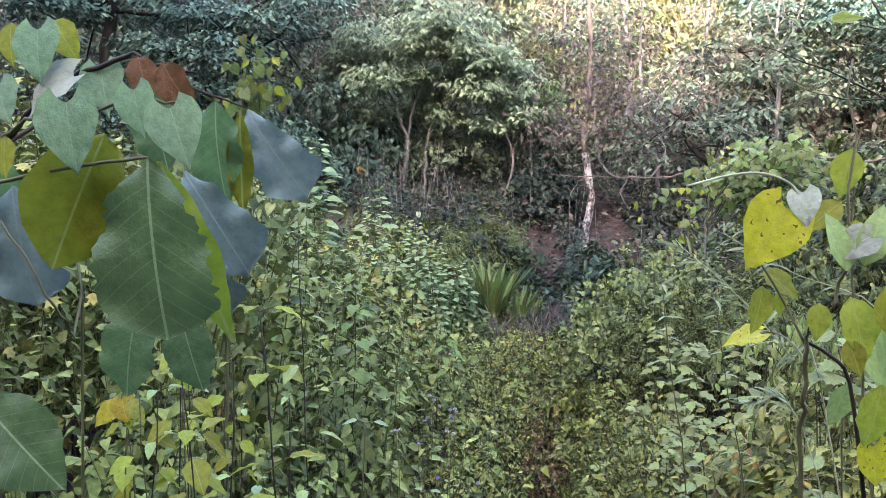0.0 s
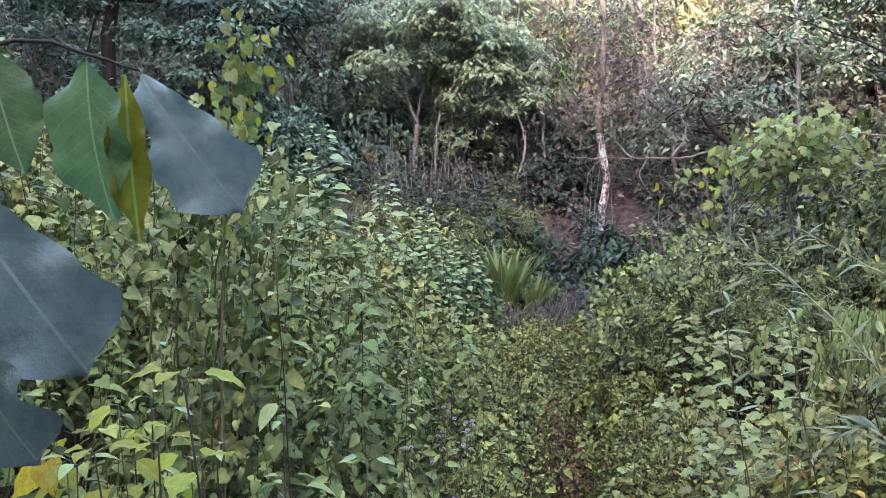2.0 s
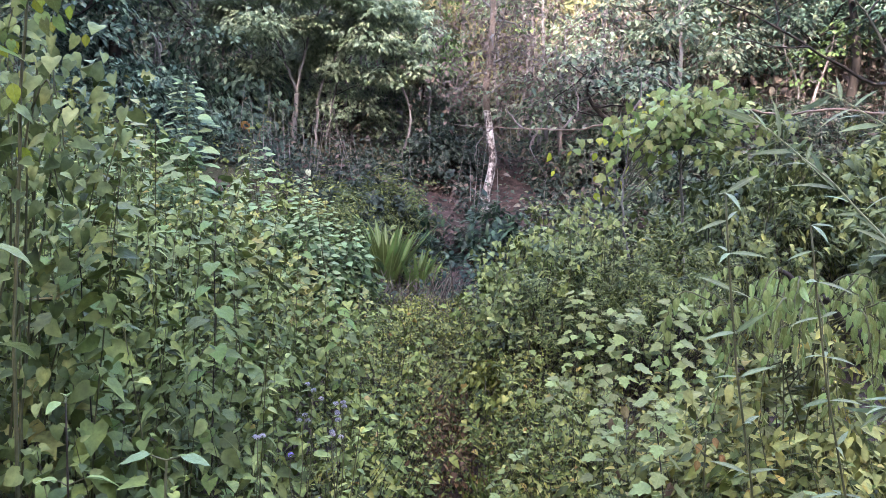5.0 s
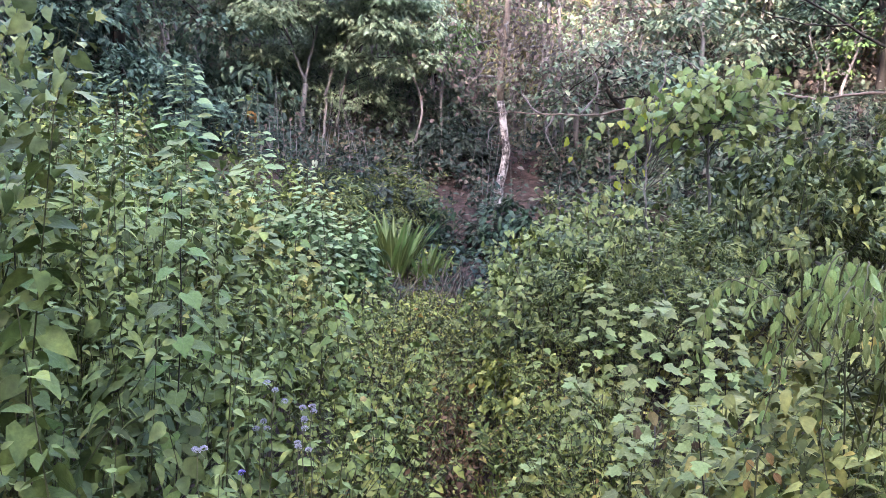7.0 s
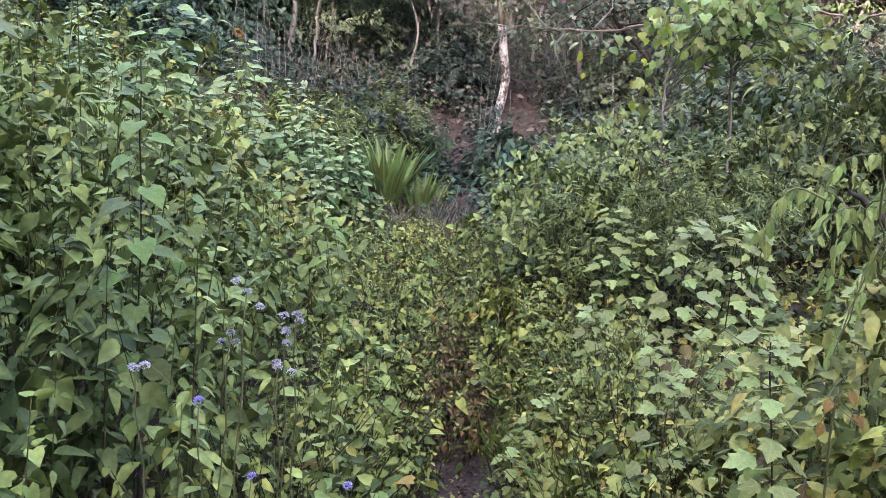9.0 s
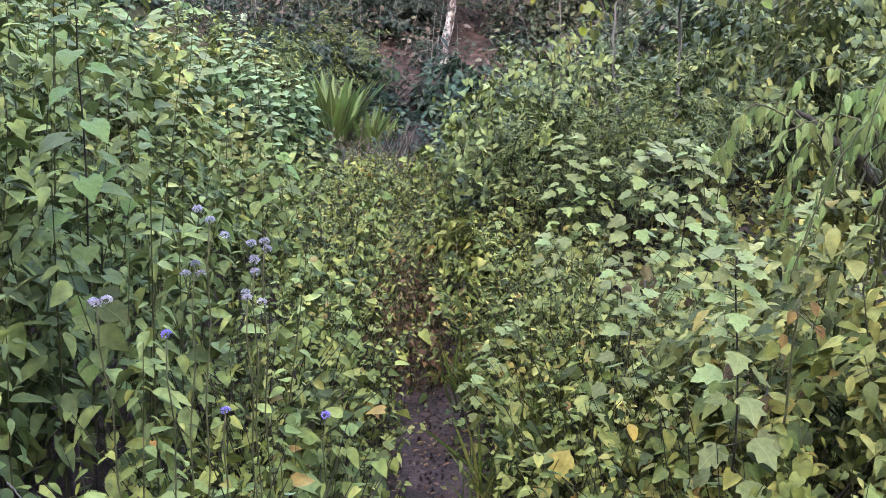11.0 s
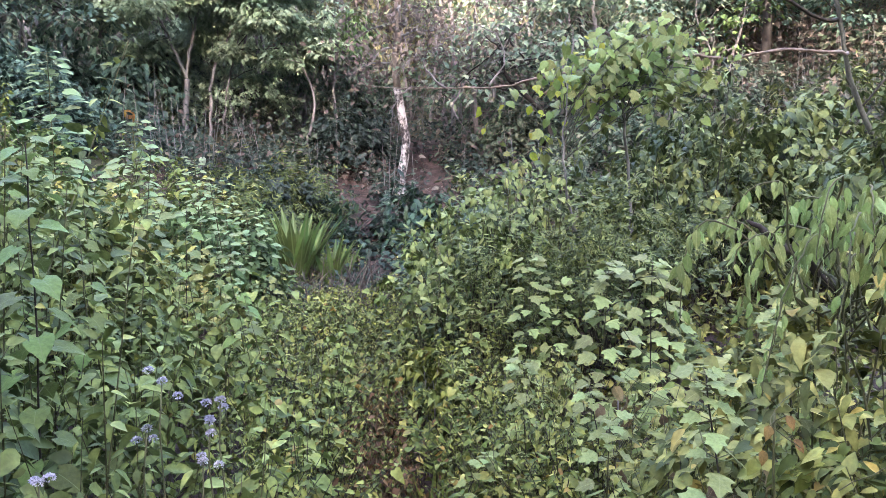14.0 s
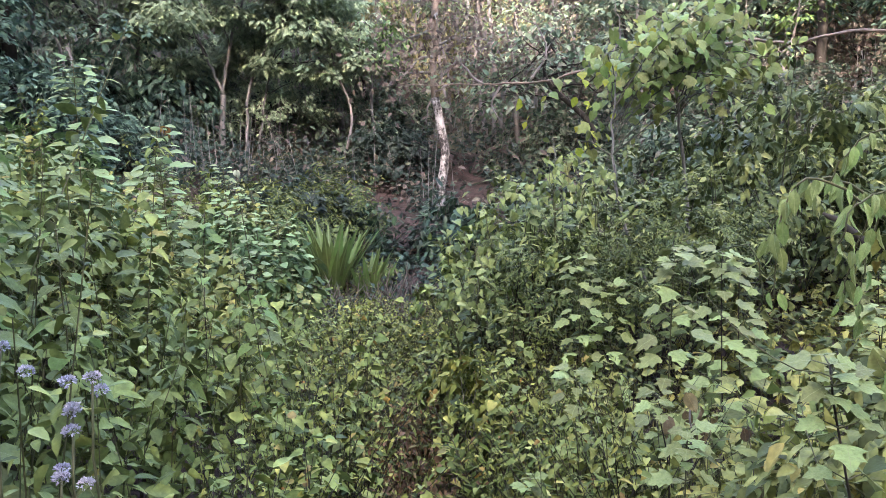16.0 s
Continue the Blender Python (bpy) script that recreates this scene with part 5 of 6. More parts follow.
L_LIME = fine_leaf("leaf", O_OV, V_LIME, 0.3, 0.25, 0.03, 10, 3, 6)
L_PALE = fine_leaf("leaf", O_HEART, V_PALE, 0.4, 0.3, 0.03, 10, 3, 7)
L_RUST = fine_leaf("leaf", O_OV, V_RUST, 0.5, 0.4, 0.06, 10, 3, 8)
L_TREE = fine_leaf("leaf", O_HEART, V_TREE, 0.2, 0.35, 0.02, 7, 2, 9)
L_OVAL = fine_leaf("leaf", O_OV, V_TREE, 0.2, 0.3, 0.02, 7, 2, 20)
L_VINE = fine_leaf("leaf", O_VINE, V_VINE, 0.55, 0.3, 0.02, 7, 2, 10)
L_DROOP = fine_leaf("leaf", [(0, 0.04), (0.08, 0.14), (0.3, 0.22), (0.55, 0.21), (0.8, 0.12), (1, 0.006)], V_VINE, 0.35, 0.25, 0.02, 8, 3, 17)
L_DROOP_PALE = fine_leaf("leaf", [(0, 0.04), (0.08, 0.13), (0.3, 0.20), (0.55, 0.19), (0.8, 0.11), (1, 0.006)], V_LIMEPALE, 0.7, 0.35, 0.02, 8, 3, 18)
L_TIER = fine_leaf("leaf", O_OV, V_TIER, 0.15, 0.22, 0.02, 7, 2, 11)
L_SPRIG = fine_leaf("leaf", [(0, 0.01), (0.2, 0.06), (0.45, 0.085), (0.75, 0.05), (1, 0.003)], V_SPRIG, 0.3, 0.3, 0.0, 6, 1, 12)
L_STRAP = fine_leaf("leaf", O_STRAP, V_BLADE, 0.5, 0.25, 0.0, 9, 1, 13)
L_DRY = fine_leaf("leaf", O_OV, V_DRYLEAF, 0.6, 0.3, 0.08, 6, 2, 14)
L_ORANGE = fine_leaf("leaf", O_OV, V_ORANGE, 0.5, 0.3, 0.06, 7, 2, 15)


def lobed_leaf():
    """Five-lobed toothed leaf."""
    side = [(0.06, 0.06), (0.20, 0.08), (0.34, 0.14), (0.47, 0.33), (0.40, 0.37), (0.33, 0.40), (0.32, 0.47), (0.36, 0.58), (0.40, 0.70), (0.31, 0.70), (0.23, 0.71), (0.16, 0.80), (0.08, 0.92)]
    v, t = leaf_shape([0, 0.2, 0.4, 0.6, 0.8, 1], side, 0.10, 0.35, 0.15)
    v[:, 2] += 0.03 * np.sin(v[:, 1] * 15 + v[:, 0] * 9)
    return build("leaf", v, t, V_TITHO)


L_TITHO = lobed_leaf()


def stemmed(name, label, category, stem, radius, bark, leaves, group="", petioles=0.003):
    """A plant from its stem's bend and a list of (mesh, foot on the stem, leaf base, way, up, size)."""
    ob = thing(name, tuple(stem[0]), label, category, group)
    part("stem", tube(curve_pts(stem, 3 * len(stem) + 4, 0.004, len(leaves)), radius, 6, 0.08, 1), bark, ob)
    for me, foot, at, way, up, size in leaves:
        lf = leaf_part("leaf", me, ob, stem[0], at, way, up, size)
        if foot is not None:
            part("petiole", rods([np.array(foot) - np.array(stem[0])], [np.array(at) - np.array(stem[0])], petioles, petioles * 0.6, 5), M_STALK, ob, local=True)
    return ob


def leafy(name, label, category, top, n, size, mesh, seed, height=None, low=0.35, lean=0.15, petiole=0.6, tilt=(0.5, -0.25), bark=None, group="", pairs=False, foot=None, radius=0.008, sag=0.4, face=0.0, rosette=0):
    """An upright plant whose top is at the given place, with leaves round its stem."""
    rs = np.random.RandomState(seed)
    top = np.array(top, float)
    bx, by = foot if foot else (top[0] + rs.normal(0, lean), top[1] + rs.normal(0, lean))
    base = np.array([bx, by, float(land(bx, by)) - 0.03])
    mid = base * 0.5 + top * 0.5 + np.array([rs.normal(0, 0.03), rs.normal(0, 0.03), 0])
    line = curve_pts([base, mid, top], 40)
    out = []
    for i in range(n):
        k = (i // 2 if pairs else i) / max(1, (n // 2 if pairs else n) - 1)
        f = low + (1 - low) * k
        p = line[min(39, int(f * 39))]
        a = (i // 2 * 1.57 + (i % 2) * math.pi if pairs else i * 2.4) + rs.normal(0, 0.3)
        e = tilt[1] + (tilt[0] - tilt[1]) * f + rs.normal(0, 0.15)
        s = size * rs.uniform(0.7, 1.2) * (1.0 - 0.45 * max(0.0, (f - 0.75) / 0.25))
        d = np.array([math.cos(a) * math.cos(e), math.sin(a) * math.cos(e), math.sin(e)])
        at = p + d * s * petiole
        out.append((mesh, p, at, d - np.array([0, 0, sag]), np.array([0, -face, 1.0]) + d * 0.35 + rs.normal(0, 0.15, 3), s))
    for i in range(rosette):
        a, e, s = i * 2.4 + rs.normal(0, 0.2), rs.uniform(0.0, 0.6), size * rs.uniform(0.5, 0.95)
        d = np.array([math.cos(a) * math.cos(e), math.sin(a) * math.cos(e), math.sin(e)])
        p = line[39 - i // 2]
        out.append((mesh, p, p + d * s * 0.4, d - np.array([0, 0, 0.25]), np.array([0, -0.5, 1.0]) + rs.normal(0, 0.15, 3), s))
    return stemmed(name, label, category, [base, mid, top], [radius, radius * 0.8, radius * 0.45], bark or M_STALK, out, group, min(0.003, radius * 0.45))


G_T = "lobed-leaf weeds beside the path"
WEEDS = [(0.66, 4.32, 0.95, 11, 0.17), (0.74, 4.85, 0.92, 9, 0.15), (0.90, 5.12, 1.36, 15, 0.17), (0.72, 3.73, 1.24, 15, 0.18), (0.86, 6.65, 1.24, 15, 0.17), (1.29, 5.70, 1.30, 14, 0.17), (1.06, 6.84, 1.08, 12, 0.17), (0.34, 4.98, 0.62, 9, 0.11), (1.30, 4.35, 1.12, 13, 0.18), (1.12, 3.35, 1.05, 12, 0.18), (1.75, 5.3, 1.10, 13, 0.18), (1.65, 6.4, 1.20, 13, 0.18), (0.55, 7.0, 0.90, 11, 0.15), (2.2, 6.1, 1.15, 13, 0.18)]
WEEDS += [(1.45, 3.9, 0.95, 11, 0.18), (0.95, 2.9, 0.95, 11, 0.17), (1.5, 2.6, 1.05, 12, 0.18), (0.62, 5.6, 0.85, 11, 0.15), (-1.14, 4.9, 1.55, 13, 0.19), (-1.0, 4.15, 1.86, 14, 0.18), (-1.5, 5.2, 1.75, 13, 0.18), (-1.9, 6.0, 1.8, 13, 0.18), (-0.85, 6.2, 1.35, 12, 0.16), (-1.35, 3.7, 1.75, 13, 0.18), (-1.9, 4.6, 1.95, 13, 0.19), (-1.3, 7.3, 1.6, 13, 0.17), (0.74, 1.9, 1.90, 9, 0.19), (0.86, 2.0, 1.75, 9, 0.19)]
for i, (x_, y_, z_, n_, s_) in enumerate(WEEDS):
    if x_ < 0:
        leafy("heart_weed", "tall weed with green heart-shaped leaves on a dark stem", "weed", (x_, y_, z_), int(n_ * 2.2), s_ * 0.52, L_TREE, 200 + i, low=0.35, lean=0.06, petiole=0.6, tilt=(0.4, -0.1), bark=[M_STALK, M_STALK_DARK][i % 2], group="heart-leaved weeds on the bank", radius=0.004, sag=0.6, face=0.4)
    else:
        leafy("lobed_weed", "tall weed with pale lobed leaves on a thin stem", "weed", (x_, y_, z_), int(n_ * 2.7), s_ * (0.58 if y_ > 4.9 else 0.44), L_TITHO, 200 + i, low=0.3, lean=0.06, petiole=0.6, tilt=(0.45, -0.2), pairs=True, bark=[M_STALK, M_STALK_DARK][i % 2], group=G_T, radius=0.004, sag=0.45, face=0.35, rosette=9)

# tall plants with tiers of leaves on the left bank
for i, (x_, y_, z_, n_, s_) in enumerate([(-3.22, 10.2, 3.10, 38, 0.25), (-2.17, 9.25, 2.33, 26, 0.20), (-2.3, 9.6, 2.1, 20, 0.18), (-3.9, 9.8, 2.7, 26, 0.22), (-4.6, 9.0, 2.9, 26, 0.22), (-1.55, 9.4, 1.75, 18, 0.16), (-2.44, 10.2, 2.17, 20, 0.18), (-1.85, 10.2, 2.02, 20, 0.18), (-1.6, 10.2, 1.80, 18, 0.17), (-1.36, 10.2, 1.48, 16, 0.16), (-1.95, 10.8, 1.95, 18, 0.18), (-2.9, 7.8, 2.35, 22, 0.19), (-3.6, 7.4, 2.5, 22, 0.2), (-1.3, 10.4, 1.5, 16, 0.16)]):
    leafy("tiered_plant", "upright plant with tiers of drooping green leaves", "plant", (x_, y_, z_), 2 * int(n_ * 1.35), s_ * (0.8 if i < 2 else 0.68), L_TIER, 260 + i, low=0.35, lean=0.08, petiole=0.8, tilt=(0.15, -0.05), pairs=True, group="tiered plants on the bank", radius=0.008, sag=0.12, face=0.4)

# dark-stemmed plants with yellowish leaves at the near left
for i, (x_, y_, z_, n_) in enumerate([(-0.50, 1.55, 1.62, 12), (-0.62, 1.75, 1.72, 12), (-0.36, 1.9, 1.66, 11), (-0.75, 1.5, 1.55, 12), (-0.28, 2.3, 1.35, 10), (-0.9, 2.0, 1.75, 12), (-1.1, 2.4, 1.8, 12), (-0.72, 2.35, 1.6, 12)]):
    leafy("stalk_plant", "dark-stemmed plant with yellowish green leaves", "plant", (x_, y_, z_), n_, 0.07, [L_TIER, L_VINE][i % 2], 290 + i, low=0.25, lean=0.08, petiole=0.5, tilt=(0.4, -0.2), pairs=True, bark=[M_STALK, M_STALK_DARK][i % 2], group="dark-stemmed plants", radius=0.0035)


# broad-leaved small tree leaning over the gully
rs = np.random.RandomState(320)
base = np.array([2.1, 8.5, float(land(2.1, 8.5)) - 0.05])
ob = thing("tree", tuple(base), "small broad-leaved tree with light green hanging leaves", "tree")
spine = curve_pts([base, (2.08, 8.45, 1.5), (1.98, 8.3, 2.2), (1.95, 8.2, 2.62)], 18, 0.01, 3)
part("trunk", tube(spine, [0.02, 0.015, 0.011, 0.005], 7, 0.1, 3), M_BARK_GREY, ob)
second = curve_pts([base + [-0.1, -0.1, 0], (1.55, 8.2, 1.3), (1.42, 8.05, 1.9), (1.45, 8.0, 2.45)], 18, 0.01, 5)
part("trunk", tube(second, [0.015, 0.012, 0.009, 0.004], 7, 0.1, 4), M_BARK_GREY, ob)
for i in range(56):
    p = (spine if i % 3 else second)[11 + i * 6 // 56]
    a = i * 2.4
    rr = rs.uniform(0.1, 1.0)
    ex = 2.02 + math.cos(a) * rr * 1.15
    e = np.array([ex, 8.15 + math.sin(a) * rr * 0.7, np.interp(ex, [0.95, 1.45, 1.95, 2.4, 3.05], [2.28, 2.58, 2.86, 2.72, 2.40]) - (0.0 if i % 2 == 0 else rs.uniform(0.0, 0.5)) + rs.normal(0, 0.07)])
    twig = curve_pts([p, (p + e) / 2 + [0, 0, 0.12], e], 12, 0.01, i)
    part("limb", tube(twig, [0.006, 0.004, 0.002], 5, 0.1, i), M_BARK_OLIVE, ob)
    for k in range(15):
        q = twig[4 + rs.randint(0, 8)] + rs.normal(0, 0.07, 3)
        d = np.array([rs.normal(), rs.normal() - 0.5, -0.3 + 0.3 * rs.normal()])
        leaf_part("leaf", L_LIME if e[0] < 1.6 and k % 4 == 0 else L_TITHO if k % 5 == 1 else L_TREE if k % 2 else L_OVAL, ob, base, q, d - [0, 0, 0.6], np.array([rs.normal(0, 0.5), -0.7 + rs.normal(0, 0.3), 0.8]), rs.uniform(0.045, 0.11))

# shrub with sparse dappled leaves in the shade of that tree
bush("bush", "shaded shrub of sparse dappled leaves under a tree", (2.85, 8.8, 1.2), (1.0, 0.7, 1.5), 2600, 0.08, OVATES, M_MOUND, M_BARK_DARK, 27, 0.5, 40)
bush("bush", "grey-green leafy shrub behind the small tree", (4.4, 10.6, 1.2), (1.6, 1.1, 1.7), 3600, 0.125, OVATES, M_MOUND, M_BARK_DARK, 29, 0.5, 60)
bush("bush", "loose leafy shrub in front of the bare tree", (4.3, 7.8, 1.2), (0.9, 0.6, 1.0), 1500, 0.11, OVATES, M_MOUND, M_BARK_DARK, 35, 0.5, 50)
bush("bush", "dark leafy shrub near the bare tree", (5.6, 9.0, 1.3), (1.2, 1.0, 1.4), 2600, 0.115, OVATES, M_MOUND, M_BARK_DARK, 33, 0.5, 60)

# vine-draped shrub: a dome of arching twigs, pairs of oval leaves hanging from each
rs = np.random.RandomState(340)
base = np.array([1.35, 4.25, float(land(1.35, 4.25)) - 0.03])
ob = thing("vine_shrub", tuple(base), "shrub draped with a vine of hanging oval leaves", "shrub")
heart = np.array([1.40, 4.25, 1.40])
for i in range(34):
    a = i * 2.4
    rr = math.sqrt((i + 0.5) / 34)
    lump = 0.75 + 0.35 * math.sin(3 * a) * rr
    crest = np.array([1.42 + math.cos(a) * rr * 0.50 * lump, 4.2 + math.sin(a) * rr * 0.36, 1.72 - 0.12 * rr ** 2 + rs.uniform(-0.12, 0.03)])
    out = np.array([math.cos(a), math.sin(a), 0.0])
    tip = crest + out * rs.uniform(0.06, 0.22) - [0, 0, rs.uniform(0.08, 0.5)]
    root = heart + rs.normal(0, 0.06, 3) - [0, 0, 0.1]
    line = curve_pts([root, (root + crest) / 2 + rs.normal(0, 0.04, 3), crest, (crest + tip) / 2 + out * 0.03 + [0, 0, 0.04], tip], 24, 0.005, i)
    part("vine", tube(line, [0.004, 0.0035, 0.0026, 0.0016], 5, 0.1, i), M_STALK, ob)
    for k in range(14):
        p = line[min(23, 9 + k)]
        along = unit((line[min(23, 10 + k)] - line[8 + k])[None])[0]
        for sd in (-1, 1):
            if rs.rand() < 0.36:
                continue
            w = unit(np.cross(along, [0, 0, 1.0])[None])[0] * sd
            d = w * rs.uniform(0.05, 0.45) + along * rs.uniform(0, 0.3) + [rs.normal(0, 0.2), rs.normal(0, 0.2), -1.0]
            leaf_part("leaf", L_DROOP if k % 3 else L_DROOP_PALE, ob, base, p + w * 0.012, d, w * rs.uniform(-0.4, 1.0) + np.array([rs.normal(0, 0.5), -0.6 + rs.normal(0, 0.5), 0.35]), rs.uniform(0.032, 0.072))
for i in range(3):
    part("trunk", tube(curve_pts([base + [rs.normal(0, 0.03), rs.normal(0, 0.03), 0], (base + heart) / 2 + rs.normal(0, 0.06, 3), heart + rs.normal(0, 0.06, 3)], 10, 0.006, i), [0.005, 0.004, 0.003], 6, 0.1, i), M_STALK, ob)
for i in range(16):
    p = np.array([rs.uniform(0.75, 1.7), rs.uniform(3.6, 4.4), rs.uniform(0.85, 1.35)])
    q = p + np.array([rs.uniform(-0.4, 0.4), rs.uniform(-0.2, 0.2), rs.uniform(-0.15, 0.2)])
    part("tendril", tube(curve_pts([p, (p + q) / 2 + rs.normal(0, 0.05, 3), q], 10, 0.004, i), [0.0016, 0.0012, 0.0008], 5), M_STALK, ob, "thin green-brown tendril")

bush("bush", "leafy herbs packed under a hanging vine", (1.45, 4.3, 0.55), (0.60, 0.42, 0.98), 2200, 0.065, OVATES, M_HERB_R, M_STALK, 71, 0.4, 50)
bush("bush", "pale herbs standing in front of a hanging vine", (1.42, 3.85, 0.45), (0.5, 0.3, 0.8), 1300, 0.06, OVATES, M_HERB_R, M_STALK, 73, 0.3, 40)
bush("bush", "heart-leaved creepers heaped under a hanging vine", (1.15, 4.0, 0.35), (0.5, 0.4, 0.72), 900, 0.06, HEARTS, M_CREEP, M_STALK, 72, 0.5, 40)

# withered leaves hanging under the weeds
rs = np.random.RandomState(360)
for j, (cx, cy, cz) in enumerate([(0.88, 4.95, 0.85), (1.0, 4.6, 0.7), (0.95, 3.95, 0.8), (-0.12, 6.3, 0.42)]):
    base = np.array([cx, cy, float(land(cx, cy)) - 0.02])
    lv = []
    for k in range(8):
        q = np.array([cx, cy, cz]) + rs.normal(0, 0.07, 3)
        lv.append((L_DRY, np.array([cx, cy, min(cz, q[2] + 0.02)]), q, np.array([rs.normal(0, 0.4), rs.normal(0, 0.4), -1.0]), rs.normal(0, 1, 3) + [0, -1, 0], rs.uniform(0.05, 0.09)))
    stemmed("withered_weed", "withered weed with curled brown leaves", "weed", [base, (base + [cx, cy, cz]) / 2, np.array([cx, cy, cz])], [0.005, 0.003], M_DRY, lv, "withered weeds", 0.0015)

# feathery sprigs leaning in from the right
for j, line in enumerate([[(1.35, 2.0, 0.7), (1.15, 1.95, 1.5), (0.825, 1.9, 1.953), (0.62, 1.9, 2.055), (0.453, 1.9, 2.147)], [(1.0, 2.0, 0.7), (0.705, 1.9, 1.734), (0.624, 1.9, 1.861), (0.521, 1.9, 1.987), (0.366, 1.9, 2.115)], [(1.0, 1.9, 0.45), (0.68, 1.88, 1.61), (0.542, 1.88, 1.761)]]):
    rs = np.random.RandomState(380 + j)
    line = [np.array(p) for p in line]
    line[0][2] = float(land(line[0][0], line[0][1])) - 0.03
    fine = curve_pts(line, 40)
    lv = []
    for k in range(40):
        f = 12 + int(k * 27 / 40)
        p = fine[f]
        along = unit((fine[min(f + 1, 39)] - fine[f - 1])[None])[0]
        side = np.cross(along, [0, 1.0, 0.2]) * (1 if k % 2 else -1)
        lv.append((L_SPRIG, None, p, along * 0.8 + side * rs.uniform(0.3, 0.8) + rs.normal(0, 0.35, 3), rs.normal(0, 0.5, 3) + [0, -0.5, 1], rs.uniform(0.03, 0.056)))
    stemmed("sprig", "arching stem with narrow pale leaves", "plant", line, [0.0022, 0.0018, 0.0014, 0.0007], M_PALE_STEM, lv, "arching sprigs")

# slim plants with rosettes of narrow leaves beside the path
for j, (tx, ty, tz) in enumerate([(0.342, 1.9, 2.02), (0.47, 1.95, 1.98)]):
    rs = np.random.RandomState(390 + j)
    bx, by = tx + 0.12 + rs.normal(0, 0.03), ty + rs.normal(0, 0.05)
    base = np.array([bx, by, float(land(bx, by)) - 0.03])
    top = np.array([tx, ty, tz])
    line = curve_pts([base, (base + top) / 2 + [0.04, 0, 0.05], top], 30)
    lv = []
    for k in range(34):
        f = 29 - int(k * 14 / 34)
        a = k * 2.4
        d = np.array([math.cos(a), math.sin(a) * 0.8, rs.uniform(-0.3, 0.7)])
        lv.append((L_SPRIG, None, line[f], d, np.array([0, -0.5, 1.0]) + rs.normal(0, 0.3, 3), rs.uniform(0.03, 0.05)))
    stemmed("narrow_leaf_plant", "slim plant with rosettes of pale narrow leaves", "plant", [base, (base + top) / 2 + [0.04, 0, 0.05], top], [0.003, 0.0022, 0.0012], M_STALK, lv, "narrow-leaved plants")

# strap-leaved clumps in the gully
for j, (cx, cy, hh, n_) in enumerate([(-1.06, 12.0, 0.98, 60), (-0.6, 12.0, 0.62, 34), (-1.5, 12.6, 0.6, 22)]):
    rs = np.random.RandomState(400 + j)
    base = np.array([cx, cy, float(land(cx, cy)) - 0.03])
    ob = thing("strap_plant", tuple(base), "clump of upright yellow-green strap leaves", "plant", "strap-leaved clumps")
    for k in range(n_):
        a = rs.uniform(0, 6.28)
        ta = rs.uniform(0.03, 0.36)
        d = np.array([math.cos(a) * ta, math.sin(a) * ta, 1.0])
        leaf_part("leaf", L_STRAP, ob, base, base + [math.cos(a) * rs.uniform(0.02, 0.2), math.sin(a) * rs.uniform(0.02, 0.2), 0.02], d, np.array([-math.cos(a), -math.sin(a), 0.5]), hh * rs.uniform(0.6, 1.1))

# fern on the right of the path
for j, (cx, cy) in enumerate([(0.42, 4.6), (0.5, 5.3), (0.25, 5.9)]):
    rs = np.random.RandomState(420 + j)
    base = np.array([cx, cy, float(land(cx, cy)) - 0.02])
    ob = thing("fern", tuple(base), "small fern with arching feathery fronds", "fern", "ferns by the path")
    for k in range(5):
        a = k * 1.3 + rs.uniform(-0.3, 0.3)
        tipp = base + np.array([math.cos(a) * 0.36, math.sin(a) * 0.36, 0.50])
        rib = curve_pts([base, (base + tipp) / 2 + [0, 0, 0.14], tipp], 14)
        bits = [tube(rib, [0.003, 0.001], 4)]
        fr = part("frond", join(bits), M_STALK, ob)
        q = np.repeat(rib[3:], 2, 0)
        al = unit(np.repeat(np.gradient(rib, axis=0)[3:], 2, 0))
        sd = np.cross(al, [0, 0, 1.0]) * np.tile([1, -1], len(q) // 2)[:, None]
        s = 0.11 * (1.05 - np.repeat(np.linspace(0, 1, len(rib) - 3), 2))
        lf = new("frond_blade", build("frond_blade", *(lambda v, t: (v - base, t))(*spread(TUFT, q, sd + al * 0.4, np.array([0, 0, 1.0]) + 0 * q, s)), M_BLADE))
        lf.parent = fr
        lf["kind"] = "stuff"

